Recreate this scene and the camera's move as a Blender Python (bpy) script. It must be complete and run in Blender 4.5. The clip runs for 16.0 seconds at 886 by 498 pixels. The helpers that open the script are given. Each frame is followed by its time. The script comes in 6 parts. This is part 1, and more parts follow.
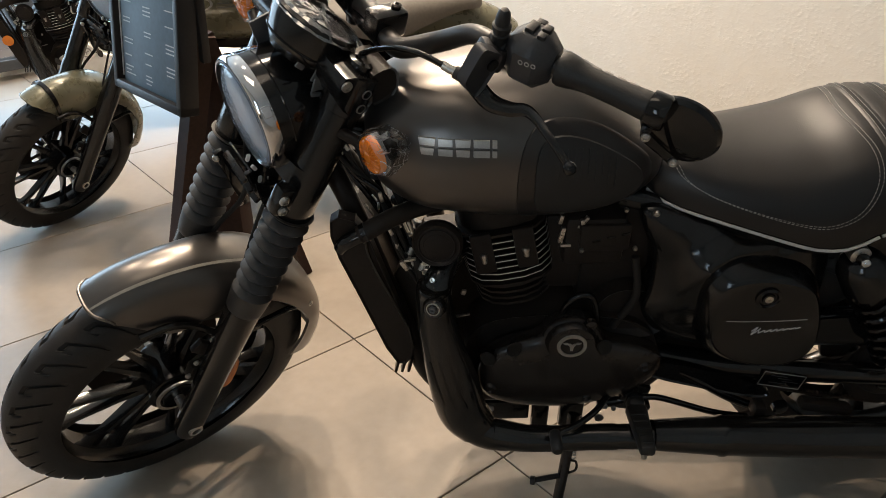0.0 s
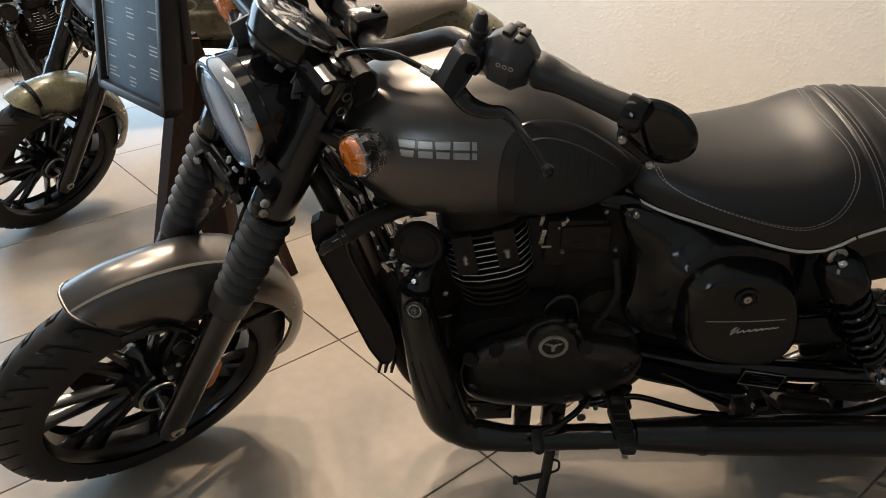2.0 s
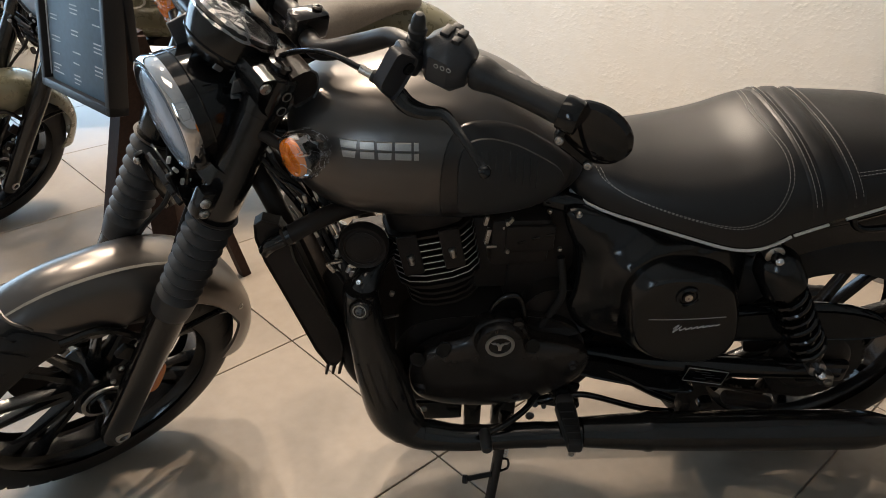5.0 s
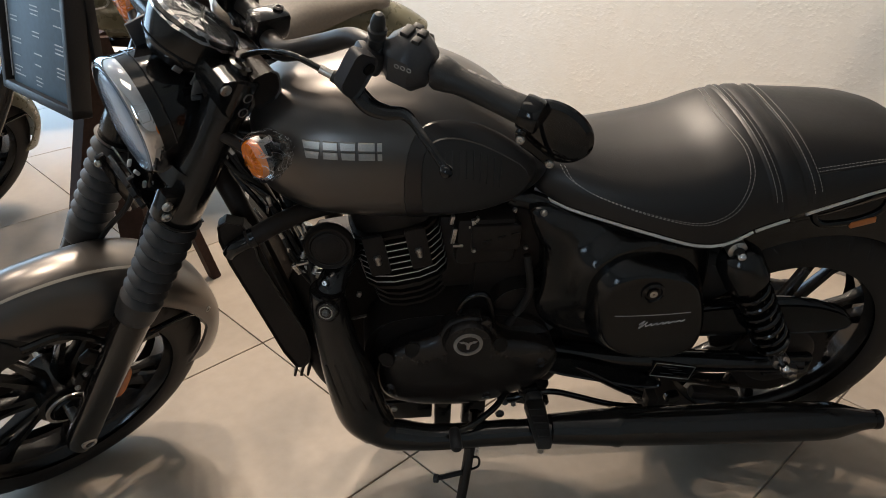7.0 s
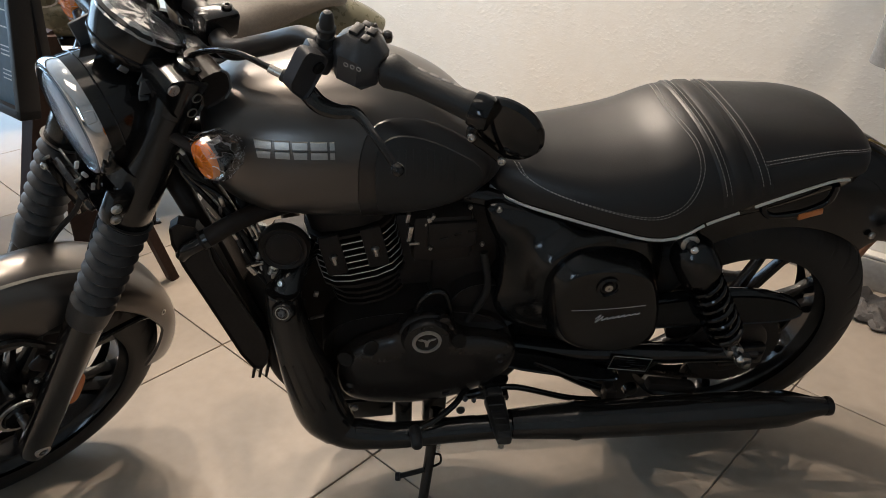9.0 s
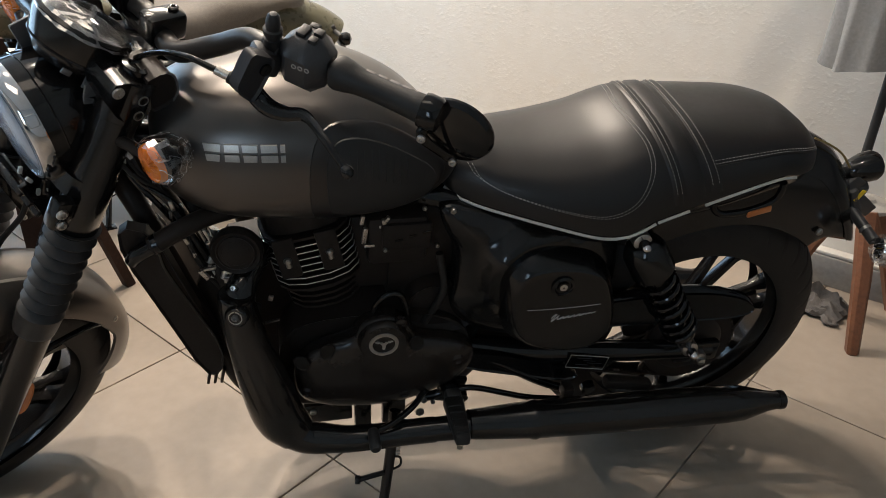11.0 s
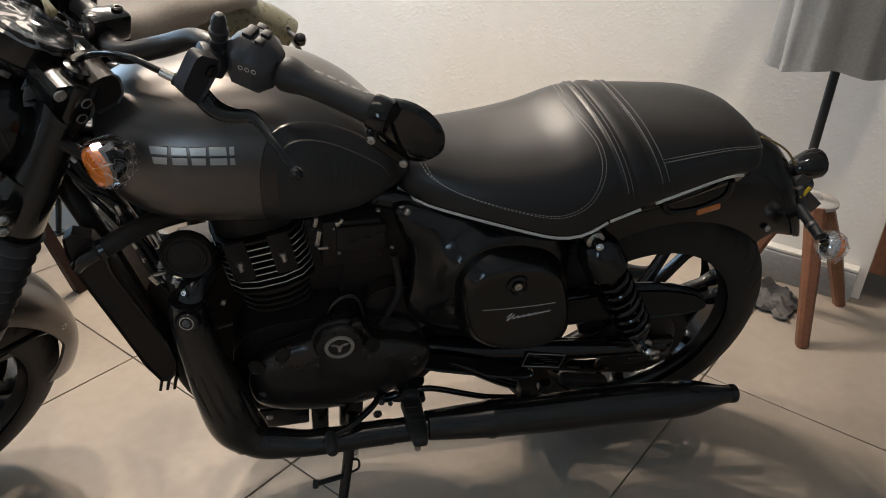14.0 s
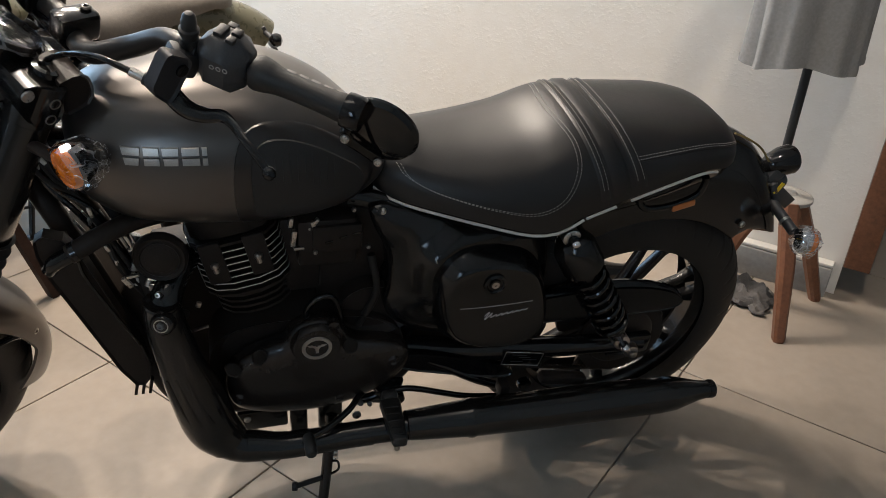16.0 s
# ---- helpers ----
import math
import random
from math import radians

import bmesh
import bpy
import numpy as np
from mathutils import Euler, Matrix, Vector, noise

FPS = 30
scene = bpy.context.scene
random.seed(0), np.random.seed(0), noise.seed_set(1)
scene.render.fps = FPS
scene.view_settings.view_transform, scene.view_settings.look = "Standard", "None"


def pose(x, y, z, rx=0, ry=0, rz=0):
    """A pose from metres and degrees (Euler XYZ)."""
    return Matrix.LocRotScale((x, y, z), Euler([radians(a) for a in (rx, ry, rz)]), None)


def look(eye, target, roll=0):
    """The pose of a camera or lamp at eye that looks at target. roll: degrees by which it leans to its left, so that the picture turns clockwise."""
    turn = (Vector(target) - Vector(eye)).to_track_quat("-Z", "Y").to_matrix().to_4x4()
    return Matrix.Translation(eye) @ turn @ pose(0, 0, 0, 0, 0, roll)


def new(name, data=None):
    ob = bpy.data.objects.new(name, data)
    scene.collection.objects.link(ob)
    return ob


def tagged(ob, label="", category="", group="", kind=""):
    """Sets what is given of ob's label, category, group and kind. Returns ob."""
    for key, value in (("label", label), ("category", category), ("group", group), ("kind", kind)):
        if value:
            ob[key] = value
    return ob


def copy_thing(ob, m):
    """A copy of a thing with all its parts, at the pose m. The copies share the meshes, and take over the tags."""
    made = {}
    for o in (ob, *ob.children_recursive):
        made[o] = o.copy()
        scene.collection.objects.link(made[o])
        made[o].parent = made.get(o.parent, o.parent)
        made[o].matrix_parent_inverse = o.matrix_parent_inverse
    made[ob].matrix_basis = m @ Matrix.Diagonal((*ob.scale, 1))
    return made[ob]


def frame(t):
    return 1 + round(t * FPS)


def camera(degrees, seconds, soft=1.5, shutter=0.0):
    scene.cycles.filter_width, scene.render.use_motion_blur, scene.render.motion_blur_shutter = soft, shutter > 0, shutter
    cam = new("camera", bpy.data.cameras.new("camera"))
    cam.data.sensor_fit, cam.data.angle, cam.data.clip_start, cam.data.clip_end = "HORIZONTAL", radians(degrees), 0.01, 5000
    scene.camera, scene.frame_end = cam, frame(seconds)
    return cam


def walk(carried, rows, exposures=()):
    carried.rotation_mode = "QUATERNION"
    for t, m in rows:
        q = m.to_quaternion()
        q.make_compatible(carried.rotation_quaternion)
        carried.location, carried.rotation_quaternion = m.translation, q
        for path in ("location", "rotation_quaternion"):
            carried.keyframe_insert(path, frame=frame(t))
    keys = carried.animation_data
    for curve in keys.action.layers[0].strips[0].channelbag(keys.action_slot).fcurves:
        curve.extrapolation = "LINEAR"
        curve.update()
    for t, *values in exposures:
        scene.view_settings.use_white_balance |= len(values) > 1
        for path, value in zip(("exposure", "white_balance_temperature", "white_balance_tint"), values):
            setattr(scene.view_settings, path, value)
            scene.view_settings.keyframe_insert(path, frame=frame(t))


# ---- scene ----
cam = camera(59.8, 16.0, soft=0.8)
PATH = [
    (0, (-0.158, -1.328, 1.244), (-0.177, 0.426, 0.284), -0.6),
    (0.5, (-0.155, -1.329, 1.246), (-0.17, 0.426, 0.285), -0.6),
    (1, (-0.151, -1.329, 1.247), (-0.161, 0.425, 0.286), -0.5),
    (1.5, (-0.148, -1.332, 1.247), (-0.151, 0.423, 0.288), -0.4),
    (2, (-0.143, -1.332, 1.248), (-0.137, 0.423, 0.288), -0.3),
    (2.5, (-0.139, -1.333, 1.248), (-0.12, 0.422, 0.289), -0.1),
    (3, (-0.134, -1.333, 1.249), (-0.098, 0.422, 0.289), 0.1),
    (3.5, (-0.128, -1.333, 1.25), (-0.077, 0.421, 0.29), 0.3),
    (4, (-0.122, -1.332, 1.25), (-0.054, 0.421, 0.289), 0.5),
    (6.5, (-0.095, -1.331, 1.253), (0.043, 0.415, 0.288), 1.0),
    (7, (-0.092, -1.332, 1.253), (0.064, 0.412, 0.288), 1.0),
    (7.5, (-0.088, -1.332, 1.254), (0.085, 0.41, 0.287), 1.1),
    (8, (-0.084, -1.333, 1.254), (0.111, 0.407, 0.287), 1.2),
    (8.5, (-0.08, -1.333, 1.255), (0.136, 0.403, 0.285), 1.3),
    (9, (-0.075, -1.333, 1.255), (0.167, 0.398, 0.284), 1.4),
    (9.5, (-0.069, -1.334, 1.255), (0.193, 0.395, 0.285), 1.5),
    (10, (-0.064, -1.334, 1.255), (0.223, 0.391, 0.286), 1.7),
    (12.5, (-0.045, -1.339, 1.255), (0.328, 0.376, 0.295), 2.3),
    (13, (-0.044, -1.337, 1.256), (0.348, 0.372, 0.294), 2.5),
    (13.5, (-0.043, -1.337, 1.255), (0.365, 0.37, 0.295), 2.6),
    (14, (-0.041, -1.337, 1.255), (0.381, 0.366, 0.295), 2.7),
    (14.5, (-0.04, -1.338, 1.254), (0.394, 0.363, 0.295), 2.7),
    (15, (-0.039, -1.336, 1.253), (0.41, 0.36, 0.294), 2.7),
    (15.5, (-0.037, -1.336, 1.253), (0.423, 0.358, 0.294), 2.7),
    (16, (-0.033, -1.338, 1.252), (0.436, 0.355, 0.295), 2.8),
]
# the picture's white balance drifts from warm to neutral: seconds, stops, kelvin, tint
BALANCE = [(0, 0.11, 7000, 11), (4, 0.11, 6820, 11), (8, 0.11, 6560, 11), (12, 0.11, 6380, 10), (16, 0.11, 6250, 10)]
walk(cam, [(t, look(eye, target, roll)) for t, eye, target, roll in PATH], BALANCE)

# ---- light ----
world = bpy.data.worlds.new("world")
scene.world = world
world.use_nodes = True
sky = world.node_tree.nodes.new("ShaderNodeTexSky")
sky.sky_type, sky.sun_disc = "NISHITA", False
sky.sun_elevation, sky.sun_rotation = radians(40), radians(200)
world.node_tree.links.new(sky.outputs[0], world.node_tree.nodes["Background"].inputs[0])
world.node_tree.nodes["Background"].inputs[1].default_value = 0.1
ROOM = 3.1                                   # ceiling height
TILE_TURN = 40.0                             # direction of the tile joints and walls
WARM, COOL = (1.0, 0.85, 0.695), (0.50, 0.74, 1.0)
# the aimed spot and the one at (0.12, 1.50) are added right-wall fill
# ceiling spotlights: x, y, watts, radius, beam in degrees, and what a swivelled one is aimed at
SPOTS = [(-0.25, 1.82, 30, 0.003, 130), (-0.42, 1.62, 24, 0.003, 130), (-0.66, 1.85, 18, 0.003, 130), (0.12, 1.50, 18, 0.003, 130), (-0.50, 0.490, 15, 0.003, 84), (-0.565, 0.478, 13, 0.003, 84),
         (0.55, -0.85, 20, 0.10, 62, (1.56, 0.54, 1.25)), (-1.55, 0.75, 16, 0.004, 130), (-1.25, 2.2, 20, 0.01, 130)]
WINDOW_WATTS, DOOR_FILL_WATTS, PANEL_FILL_WATTS = 130, 9, 5


# ---- materials ----
def material(name, colour, rough=0.5, metal=0.0, vary=0.15, scale=12.0, bump=0.0, bump_scale=120.0,
             coat=0.0, rough_vary=0.08, second=None, fine=0.06, spec=0.5):
    """A procedural surface: base colour with two scales of variation, uneven roughness and fine relief."""
    mat = bpy.data.materials.new(name)
    mat.use_nodes = True
    nt = mat.node_tree
    b = nt.nodes["Principled BSDF"]
    co = nt.nodes.new("ShaderNodeTexCoord")

    def noise_node(s, detail):
        n = nt.nodes.new("ShaderNodeTexNoise")
        n.inputs["Scale"].default_value, n.inputs["Detail"].default_value = s, detail
        nt.links.new(co.outputs["Object"], n.inputs["Vector"])
        return n

    big, small = noise_node(scale, 3), noise_node(scale * 14, 4)
    ramp = nt.nodes.new("ShaderNodeMix")
    ramp.data_type = "RGBA"
    lo = [max(0.0, c * (1 - vary)) for c in colour]
    hi = list(second) if second else [min(1.0, c * (1 + vary)) for c in colour]
    ramp.inputs["A"].default_value, ramp.inputs["B"].default_value = (*lo, 1), (*hi, 1)
    nt.links.new(big.outputs["Fac"], ramp.inputs["Factor"])
    mul = nt.nodes.new("ShaderNodeMix")
    mul.data_type, mul.blend_type = "RGBA", "OVERLAY"
    mul.inputs["Factor"].default_value = fine * 4
    nt.links.new(ramp.outputs["Result"], mul.inputs["A"])
    nt.links.new(small.outputs["Fac"], mul.inputs["B"])
    nt.links.new(mul.outputs["Result"], b.inputs["Base Color"])
    rr = nt.nodes.new("ShaderNodeMapRange")
    rr.inputs["To Min"].default_value, rr.inputs["To Max"].default_value = max(0.02, rough - rough_vary), min(1, rough + rough_vary)
    nt.links.new(small.outputs["Fac"], rr.inputs["Value"])
    nt.links.new(rr.outputs["Result"], b.inputs["Roughness"])
    b.inputs["Metallic"].default_value = metal
    b.inputs["Specular IOR Level"].default_value = spec
    b.inputs["Coat Weight"].default_value = coat
    b.inputs["Coat Roughness"].default_value = 0.08
    if bump:
        bn = nt.nodes.new("ShaderNodeBump")
        bn.inputs["Strength"].default_value, bn.inputs["Distance"].default_value = min(1.0, bump * 2), 0.002 * bump + 0.0006
        nt.links.new(noise_node(bump_scale, 3).outputs["Fac"], bn.inputs["Height"])
        nt.links.new(bn.outputs["Normal"], b.inputs["Normal"])
    return mat


TANK_GREY = material("satin_graphite_paint", (0.130, 0.118, 0.109), 0.30, 0.85, 0.06, 3, rough_vary=0.012, fine=0.008, spec=0.5)
TANK_DARK = material("dark_graphite_paint", (0.060, 0.055, 0.052), 0.28, 0.8, 0.06, 3, rough_vary=0.012, fine=0.008, spec=0.8)
SATIN_BLACK = material("satin_black_paint", (0.0065, 0.0060, 0.0058), 0.17, 0.0, 0.2, 8, rough_vary=0.02, fine=0.02, spec=0.5)
ENGINE_BLACK = material("engine_black", (0.0250, 0.0195, 0.0162), 0.36, 0.0, 0.3, 10, bump=0.15, bump_scale=350, spec=0.12)
CASE_BLACK = material("engine_case_black", (0.0180, 0.0142, 0.0120), 0.25, 0.0, 0.3, 10, rough_vary=0.05, bump=0.06, bump_scale=300, spec=0.45)
POLISH = material("machined_aluminium", (0.86, 0.84, 0.80), 0.38, 0.6, 0.08, 40)
GLOSS_BLACK = material("gloss_black", (0.0060, 0.0056, 0.0056), 0.10, 0.0, 0.2, 6, rough_vary=0.03, spec=0.45)
PIPE_BLACK = material("exhaust_black", (0.0095, 0.0086, 0.0080), 0.15, 0.0, 0.2, 6, rough_vary=0.03, fine=0.02, spec=0.6)
RUBBER = material("tyre_rubber", (0.0210, 0.0180, 0.0156), 0.58, 0.0, 0.35, 9, bump=0.15, bump_scale=260, spec=0.26)
GAITER = material("gaiter_rubber", (0.030, 0.027, 0.025), 0.52, 0.0, 0.25, 14, bump=0.12, bump_scale=300)
CAST_GREY = material("dark_cast_grey", (0.040, 0.040, 0.043), 0.40, 0.3, 0.12, 25, bump=0.08, bump_scale=500)
GRIP = material("grip_rubber", (0.015, 0.0145, 0.014), 0.5, 0.0, 0.2, 20, bump=0.1, bump_scale=420)
PLASTIC = material("black_plastic", (0.040, 0.040, 0.042), 0.40, 0.0, 0.2, 20, bump=0.15, bump_scale=500)
LEATHER = material("black_leather", (0.0078, 0.0067, 0.0062), 0.40, 0.0, 0.25, 6, bump=0.10, bump_scale=520, fine=0.05, rough_vary=0.05, spec=0.52)
BROWN_LEATHER = material("grey_brown_leather", (0.10, 0.085, 0.070), 0.55, 0.0, 0.18, 7, bump=0.3, bump_scale=380)
CHROME = material("chrome", (0.75, 0.75, 0.76), 0.06, 1.0, 0.05, 10, rough_vary=0.04)
STEEL = material("brushed_steel", (0.50, 0.48, 0.45), 0.30, 1.0, 0.2, 30, rough_vary=0.1)
# pale blue, half diffuse colour stands in for the reflected window
LAMP_MIRROR = material("headlamp_reflector", (0.74, 0.80, 0.86), 0.50, 0.55, 0.05, 10)
SILVER = material("silver_badge", (0.42, 0.40, 0.37), 0.34, 0.8, 0.08, 40)
BAR_BLACK = material("worn_black_bar", (0.020, 0.017, 0.015), 0.36, 0.0, 0.25, 18, spec=0.4)
BRACKET_GREY = material("grey_bracket_metal", (0.17, 0.17, 0.175), 0.42, 0.5, 0.15, 20)
TRIM = material("light_grey_trim", (0.55, 0.54, 0.51), 0.4, 0.1, 0.1, 20)
THREAD = material("grey_thread", (0.33, 0.31, 0.29), 0.8, 0.0, 0.2, 60)
OLIVE = material("olive_paint", (0.130, 0.122, 0.078), 0.28, 0.25, 0.05, 3, coat=0.5, rough_vary=0.04, fine=0.02)
CREAM_LINE = material("cream_pinstripe", (0.30, 0.28, 0.24), 0.4, 0.2, 0.12, 30)
ORANGE = material("orange_lens", (0.85, 0.22, 0.010), 0.14, 0.0, 0.15, 40, coat=0.5)
AMBER = material("amber_reflector", (0.55, 0.17, 0.045), 0.32, 0.0, 0.15, 60, coat=0.3)
BRASS = material("dull_brass_wire", (0.34, 0.25, 0.10), 0.4, 0.6)
YELLOW = material("yellow_sticker", (0.80, 0.55, 0.02), 0.4)
WOOD = material("brown_wood", (0.16, 0.065, 0.032), 0.42, 0.0, 0.4, 7, bump=0.2, bump_scale=90, fine=0.12)
DARK_WOOD = material("dark_wood", (0.034, 0.018, 0.014), 0.55, 0.0, 0.4, 7, bump=0.2, bump_scale=90, fine=0.12, spec=0.12)
FRAME_BLACK = material("black_frame_wood", (0.020, 0.019, 0.019), 0.45, 0.0, 0.3, 12, bump=0.1, bump_scale=200, spec=0.25)
WALL = material("cream_plaster", (0.71, 0.675, 0.615), 0.75, 0.0, 0.05, 1.5, bump=0.34, bump_scale=80, fine=0.03)
PLAIN_WALL = material("room_paint", (0.46, 0.43, 0.395), 0.8, 0.0, 0.06, 1.5, bump=0.2, bump_scale=60)
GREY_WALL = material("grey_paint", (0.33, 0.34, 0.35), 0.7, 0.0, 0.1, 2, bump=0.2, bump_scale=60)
CEILING = material("ceiling_paint", (0.75, 0.73, 0.70), 0.85, 0.0, 0.05, 1.5)
PLINTH = material("grey_skirting_stone", (0.34, 0.33, 0.31), 0.5, 0.0, 0.18, 5, bump=0.2, bump_scale=80)
CLOTH = material("grey_jersey", (0.262, 0.250, 0.235), 0.9, 0.0, 0.12, 9, bump=0.4, bump_scale=700)
RAG = material("mottled_rag", (0.075, 0.066, 0.060), 0.95, 0.0, 0.85, 24, bump=0.5, bump_scale=300, second=(0.17, 0.155, 0.145), fine=0.12)
PAPER = material("white_card", (0.78, 0.76, 0.72), 0.7, 0.0, 0.05, 10)
PRINT = material("menu_print", (0.40, 0.44, 0.47), 0.6, 0.0, 0.1, 10)
RED_PRINT = material("red_print", (0.35, 0.05, 0.05), 0.6)
# the blue stands in for the window's reflection on the sheet
BOARD_FACE = material("menu_sheet", (0.090, 0.140, 0.185), 0.62, 0.0, 0.15, 5, coat=0.0, rough_vary=0.05)
POLE = material("dark_pole", (0.03, 0.03, 0.03), 0.35, 0.3, 0.2, 10)
PLATE_GREY = material("grey_plate", (0.38, 0.36, 0.33), 0.6, 0.0, 0.1, 12)


def tile_material():
    """Glazed beige floor tile: cloudy colour, slight piece-to-piece difference, scuffs in the gloss."""
    mat = material("beige_floor_tile", (0.290, 0.241, 0.193), 0.34, 0.0, 0.10, 2.2, bump=0.03, bump_scale=300, rough_vary=0.10, second=(0.350, 0.297, 0.244), fine=0.03, spec=0.28)
    nt = mat.node_tree
    b = nt.nodes["Principled BSDF"]
    src = b.inputs["Base Color"].links[0].from_socket
    info = nt.nodes.new("ShaderNodeObjectInfo")
    hsv = nt.nodes.new("ShaderNodeHueSaturation")
    mr = nt.nodes.new("ShaderNodeMapRange")
    mr.inputs["To Min"].default_value, mr.inputs["To Max"].default_value = 0.93, 1.06
    nt.links.new(info.outputs["Random"], mr.inputs["Value"])
    nt.links.new(mr.outputs["Result"], hsv.inputs["Value"])
    nt.links.new(src, hsv.inputs["Color"])
    nt.links.new(hsv.outputs["Color"], b.inputs["Base Color"])
    return mat


def clear_material(name, tint=(1, 1, 1), rough=0.05):
    mat = bpy.data.materials.new(name)
    mat.use_nodes = True
    b = mat.node_tree.nodes["Principled BSDF"]
    b.inputs["Base Color"].default_value = (*tint, 1)
    b.inputs["Transmission Weight"].default_value = 1.0
    b.inputs["Roughness"].default_value = rough
    b.inputs["IOR"].default_value = 1.45
    return mat



def flecked(mat, lo, hi):
    """Turns a material's even relief into scattered raised specks on a flatter ground."""
    nt = mat.node_tree
    bump = [n for n in nt.nodes if n.type == "BUMP"][0]
    fine = bump.inputs["Height"].links[0].from_socket
    spots = nt.nodes.new("ShaderNodeMapRange")
    spots.interpolation_type = "SMOOTHSTEP"
    spots.inputs["From Min"].default_value, spots.inputs["From Max"].default_value = lo, hi
    nt.links.new(fine, spots.inputs["Value"])
    coarse = nt.nodes.new("ShaderNodeTexNoise")
    coarse.inputs["Scale"].default_value, coarse.inputs["Detail"].default_value = 7, 3
    co = [n for n in nt.nodes if n.type == "TEX_COORD"][0]
    nt.links.new(co.outputs["Object"], coarse.inputs["Vector"])
    where = nt.nodes.new("ShaderNodeMapRange")
    where.inputs["From Min"].default_value, where.inputs["From Max"].default_value = 0.40, 0.62
    where.inputs["To Min"].default_value = 0.35
    nt.links.new(coarse.outputs["Fac"], where.inputs["Value"])
    mul = nt.nodes.new("ShaderNodeMath")
    mul.operation = "MULTIPLY"
    nt.links.new(spots.outputs["Result"], mul.inputs[0])
    nt.links.new(where.outputs["Result"], mul.inputs[1])
    nt.links.new(mul.outputs[0], bump.inputs["Height"])


def grout_material():
    mat = material("grout", (0.17, 0.135, 0.10), 0.9, 0.0, 0.3, 20, bump=0.3)
    nt = mat.node_tree
    b = nt.nodes["Principled BSDF"]
    dirty = b.inputs["Base Color"].links[0].from_socket
    co = [n for n in nt.nodes if n.type == "TEX_COORD"][0]
    cut_x, patches, add_up, where, mix = (nt.nodes.new("ShaderNode" + k) for k in ("SeparateXYZ", "TexNoise", "Math", "MapRange", "Mix"))
    patches.inputs["Scale"].default_value = 2.2
    nt.links.new(co.outputs["Object"], cut_x.inputs[0])
    nt.links.new(co.outputs["Object"], patches.inputs["Vector"])
    nt.links.new(cut_x.outputs["X"], add_up.inputs[0])
    nt.links.new(patches.outputs["Fac"], add_up.inputs[1])
    where.inputs["From Min"].default_value, where.inputs["From Max"].default_value = 0.72, 1.05
    nt.links.new(add_up.outputs[0], where.inputs["Value"])
    mix.data_type = "RGBA"
    mix.inputs["B"].default_value = (0.30, 0.255, 0.21, 1)
    nt.links.new(where.outputs["Result"], mix.inputs["Factor"])
    nt.links.new(dirty, mix.inputs["A"])
    nt.links.new(mix.outputs["Result"], b.inputs["Base Color"])
    return mat


GROUT = grout_material()
flecked(WALL, 0.42, 0.78)
TILE = tile_material()
GLASS = clear_material("clear_glass")
# the glass's milky blue colour imitates the window reflected in it
FLUTED = material("fluted_headlamp_glass", (0.40, 0.47, 0.55), 0.17, 0.0, 0.12, 30, bump=0.25, bump_scale=90, spec=0.7)
FLUTED.node_tree.nodes["Principled BSDF"].inputs["Transmission Weight"].default_value = 0.45


def film_material(name, scale, crease, gloss_share, stretch_by):
    """Thin clear plastic: see-through, with a sharp gloss and whitened creases."""
    mat = bpy.data.materials.new(name)
    mat.use_nodes = True
    nt = mat.node_tree
    nt.nodes.remove(nt.nodes["Principled BSDF"])
    clear, gloss, white = nt.nodes.new("ShaderNodeBsdfTransparent"), nt.nodes.new("ShaderNodeBsdfGlossy"), nt.nodes.new("ShaderNodeBsdfTranslucent")
    skin_mix, mix = nt.nodes.new("ShaderNodeMixShader"), nt.nodes.new("ShaderNodeMixShader")
    gloss.inputs["Roughness"].default_value = 0.10
    clear.inputs["Color"].default_value = (0.95, 0.96, 0.97, 1)
    white.inputs["Color"].default_value = (0.85, 0.88, 0.92, 1)
    skin_mix.inputs["Fac"].default_value = gloss_share
    co, stretch = nt.nodes.new("ShaderNodeTexCoord"), nt.nodes.new("ShaderNodeMapping")
    stretch.inputs["Scale"].default_value = stretch_by
    nt.links.new(co.outputs["Object"], stretch.inputs["Vector"])
    n, mr = nt.nodes.new("ShaderNodeTexNoise"), nt.nodes.new("ShaderNodeMapRange")
    n.inputs["Scale"].default_value, n.inputs["Detail"].default_value, n.inputs["Distortion"].default_value = scale, 1, 0.5
    nt.links.new(stretch.outputs["Vector"], n.inputs["Vector"])
    mr.inputs["From Min"].default_value, mr.inputs["From Max"].default_value = 0.0, 0.022
    mr.inputs["To Min"].default_value, mr.inputs["To Max"].default_value = crease, 0.0
    # creases: narrow ridges where the noise crosses its middle value
    sub_half, fold = nt.nodes.new("ShaderNodeMath"), nt.nodes.new("ShaderNodeMath")
    sub_half.operation, fold.operation = "SUBTRACT", "ABSOLUTE"
    sub_half.inputs[1].default_value = 0.5
    nt.links.new(n.outputs["Fac"], sub_half.inputs[0])
    nt.links.new(sub_half.outputs[0], fold.inputs[0])
    nt.links.new(fold.outputs[0], mr.inputs["Value"])
    nt.links.new(clear.outputs[0], skin_mix.inputs[1])
    nt.links.new(gloss.outputs[0], skin_mix.inputs[2])
    nt.links.new(mr.outputs["Result"], mix.inputs["Fac"])
    nt.links.new(skin_mix.outputs[0], mix.inputs[1])
    nt.links.new(white.outputs[0], mix.inputs[2])
    nt.links.new(mix.outputs[0], nt.nodes["Material Output"].inputs["Surface"])
    return mat


FILM = film_material("crumpled_clear_film", 60, 0.60, 0.28, (0.30, 1.0, 0.7))
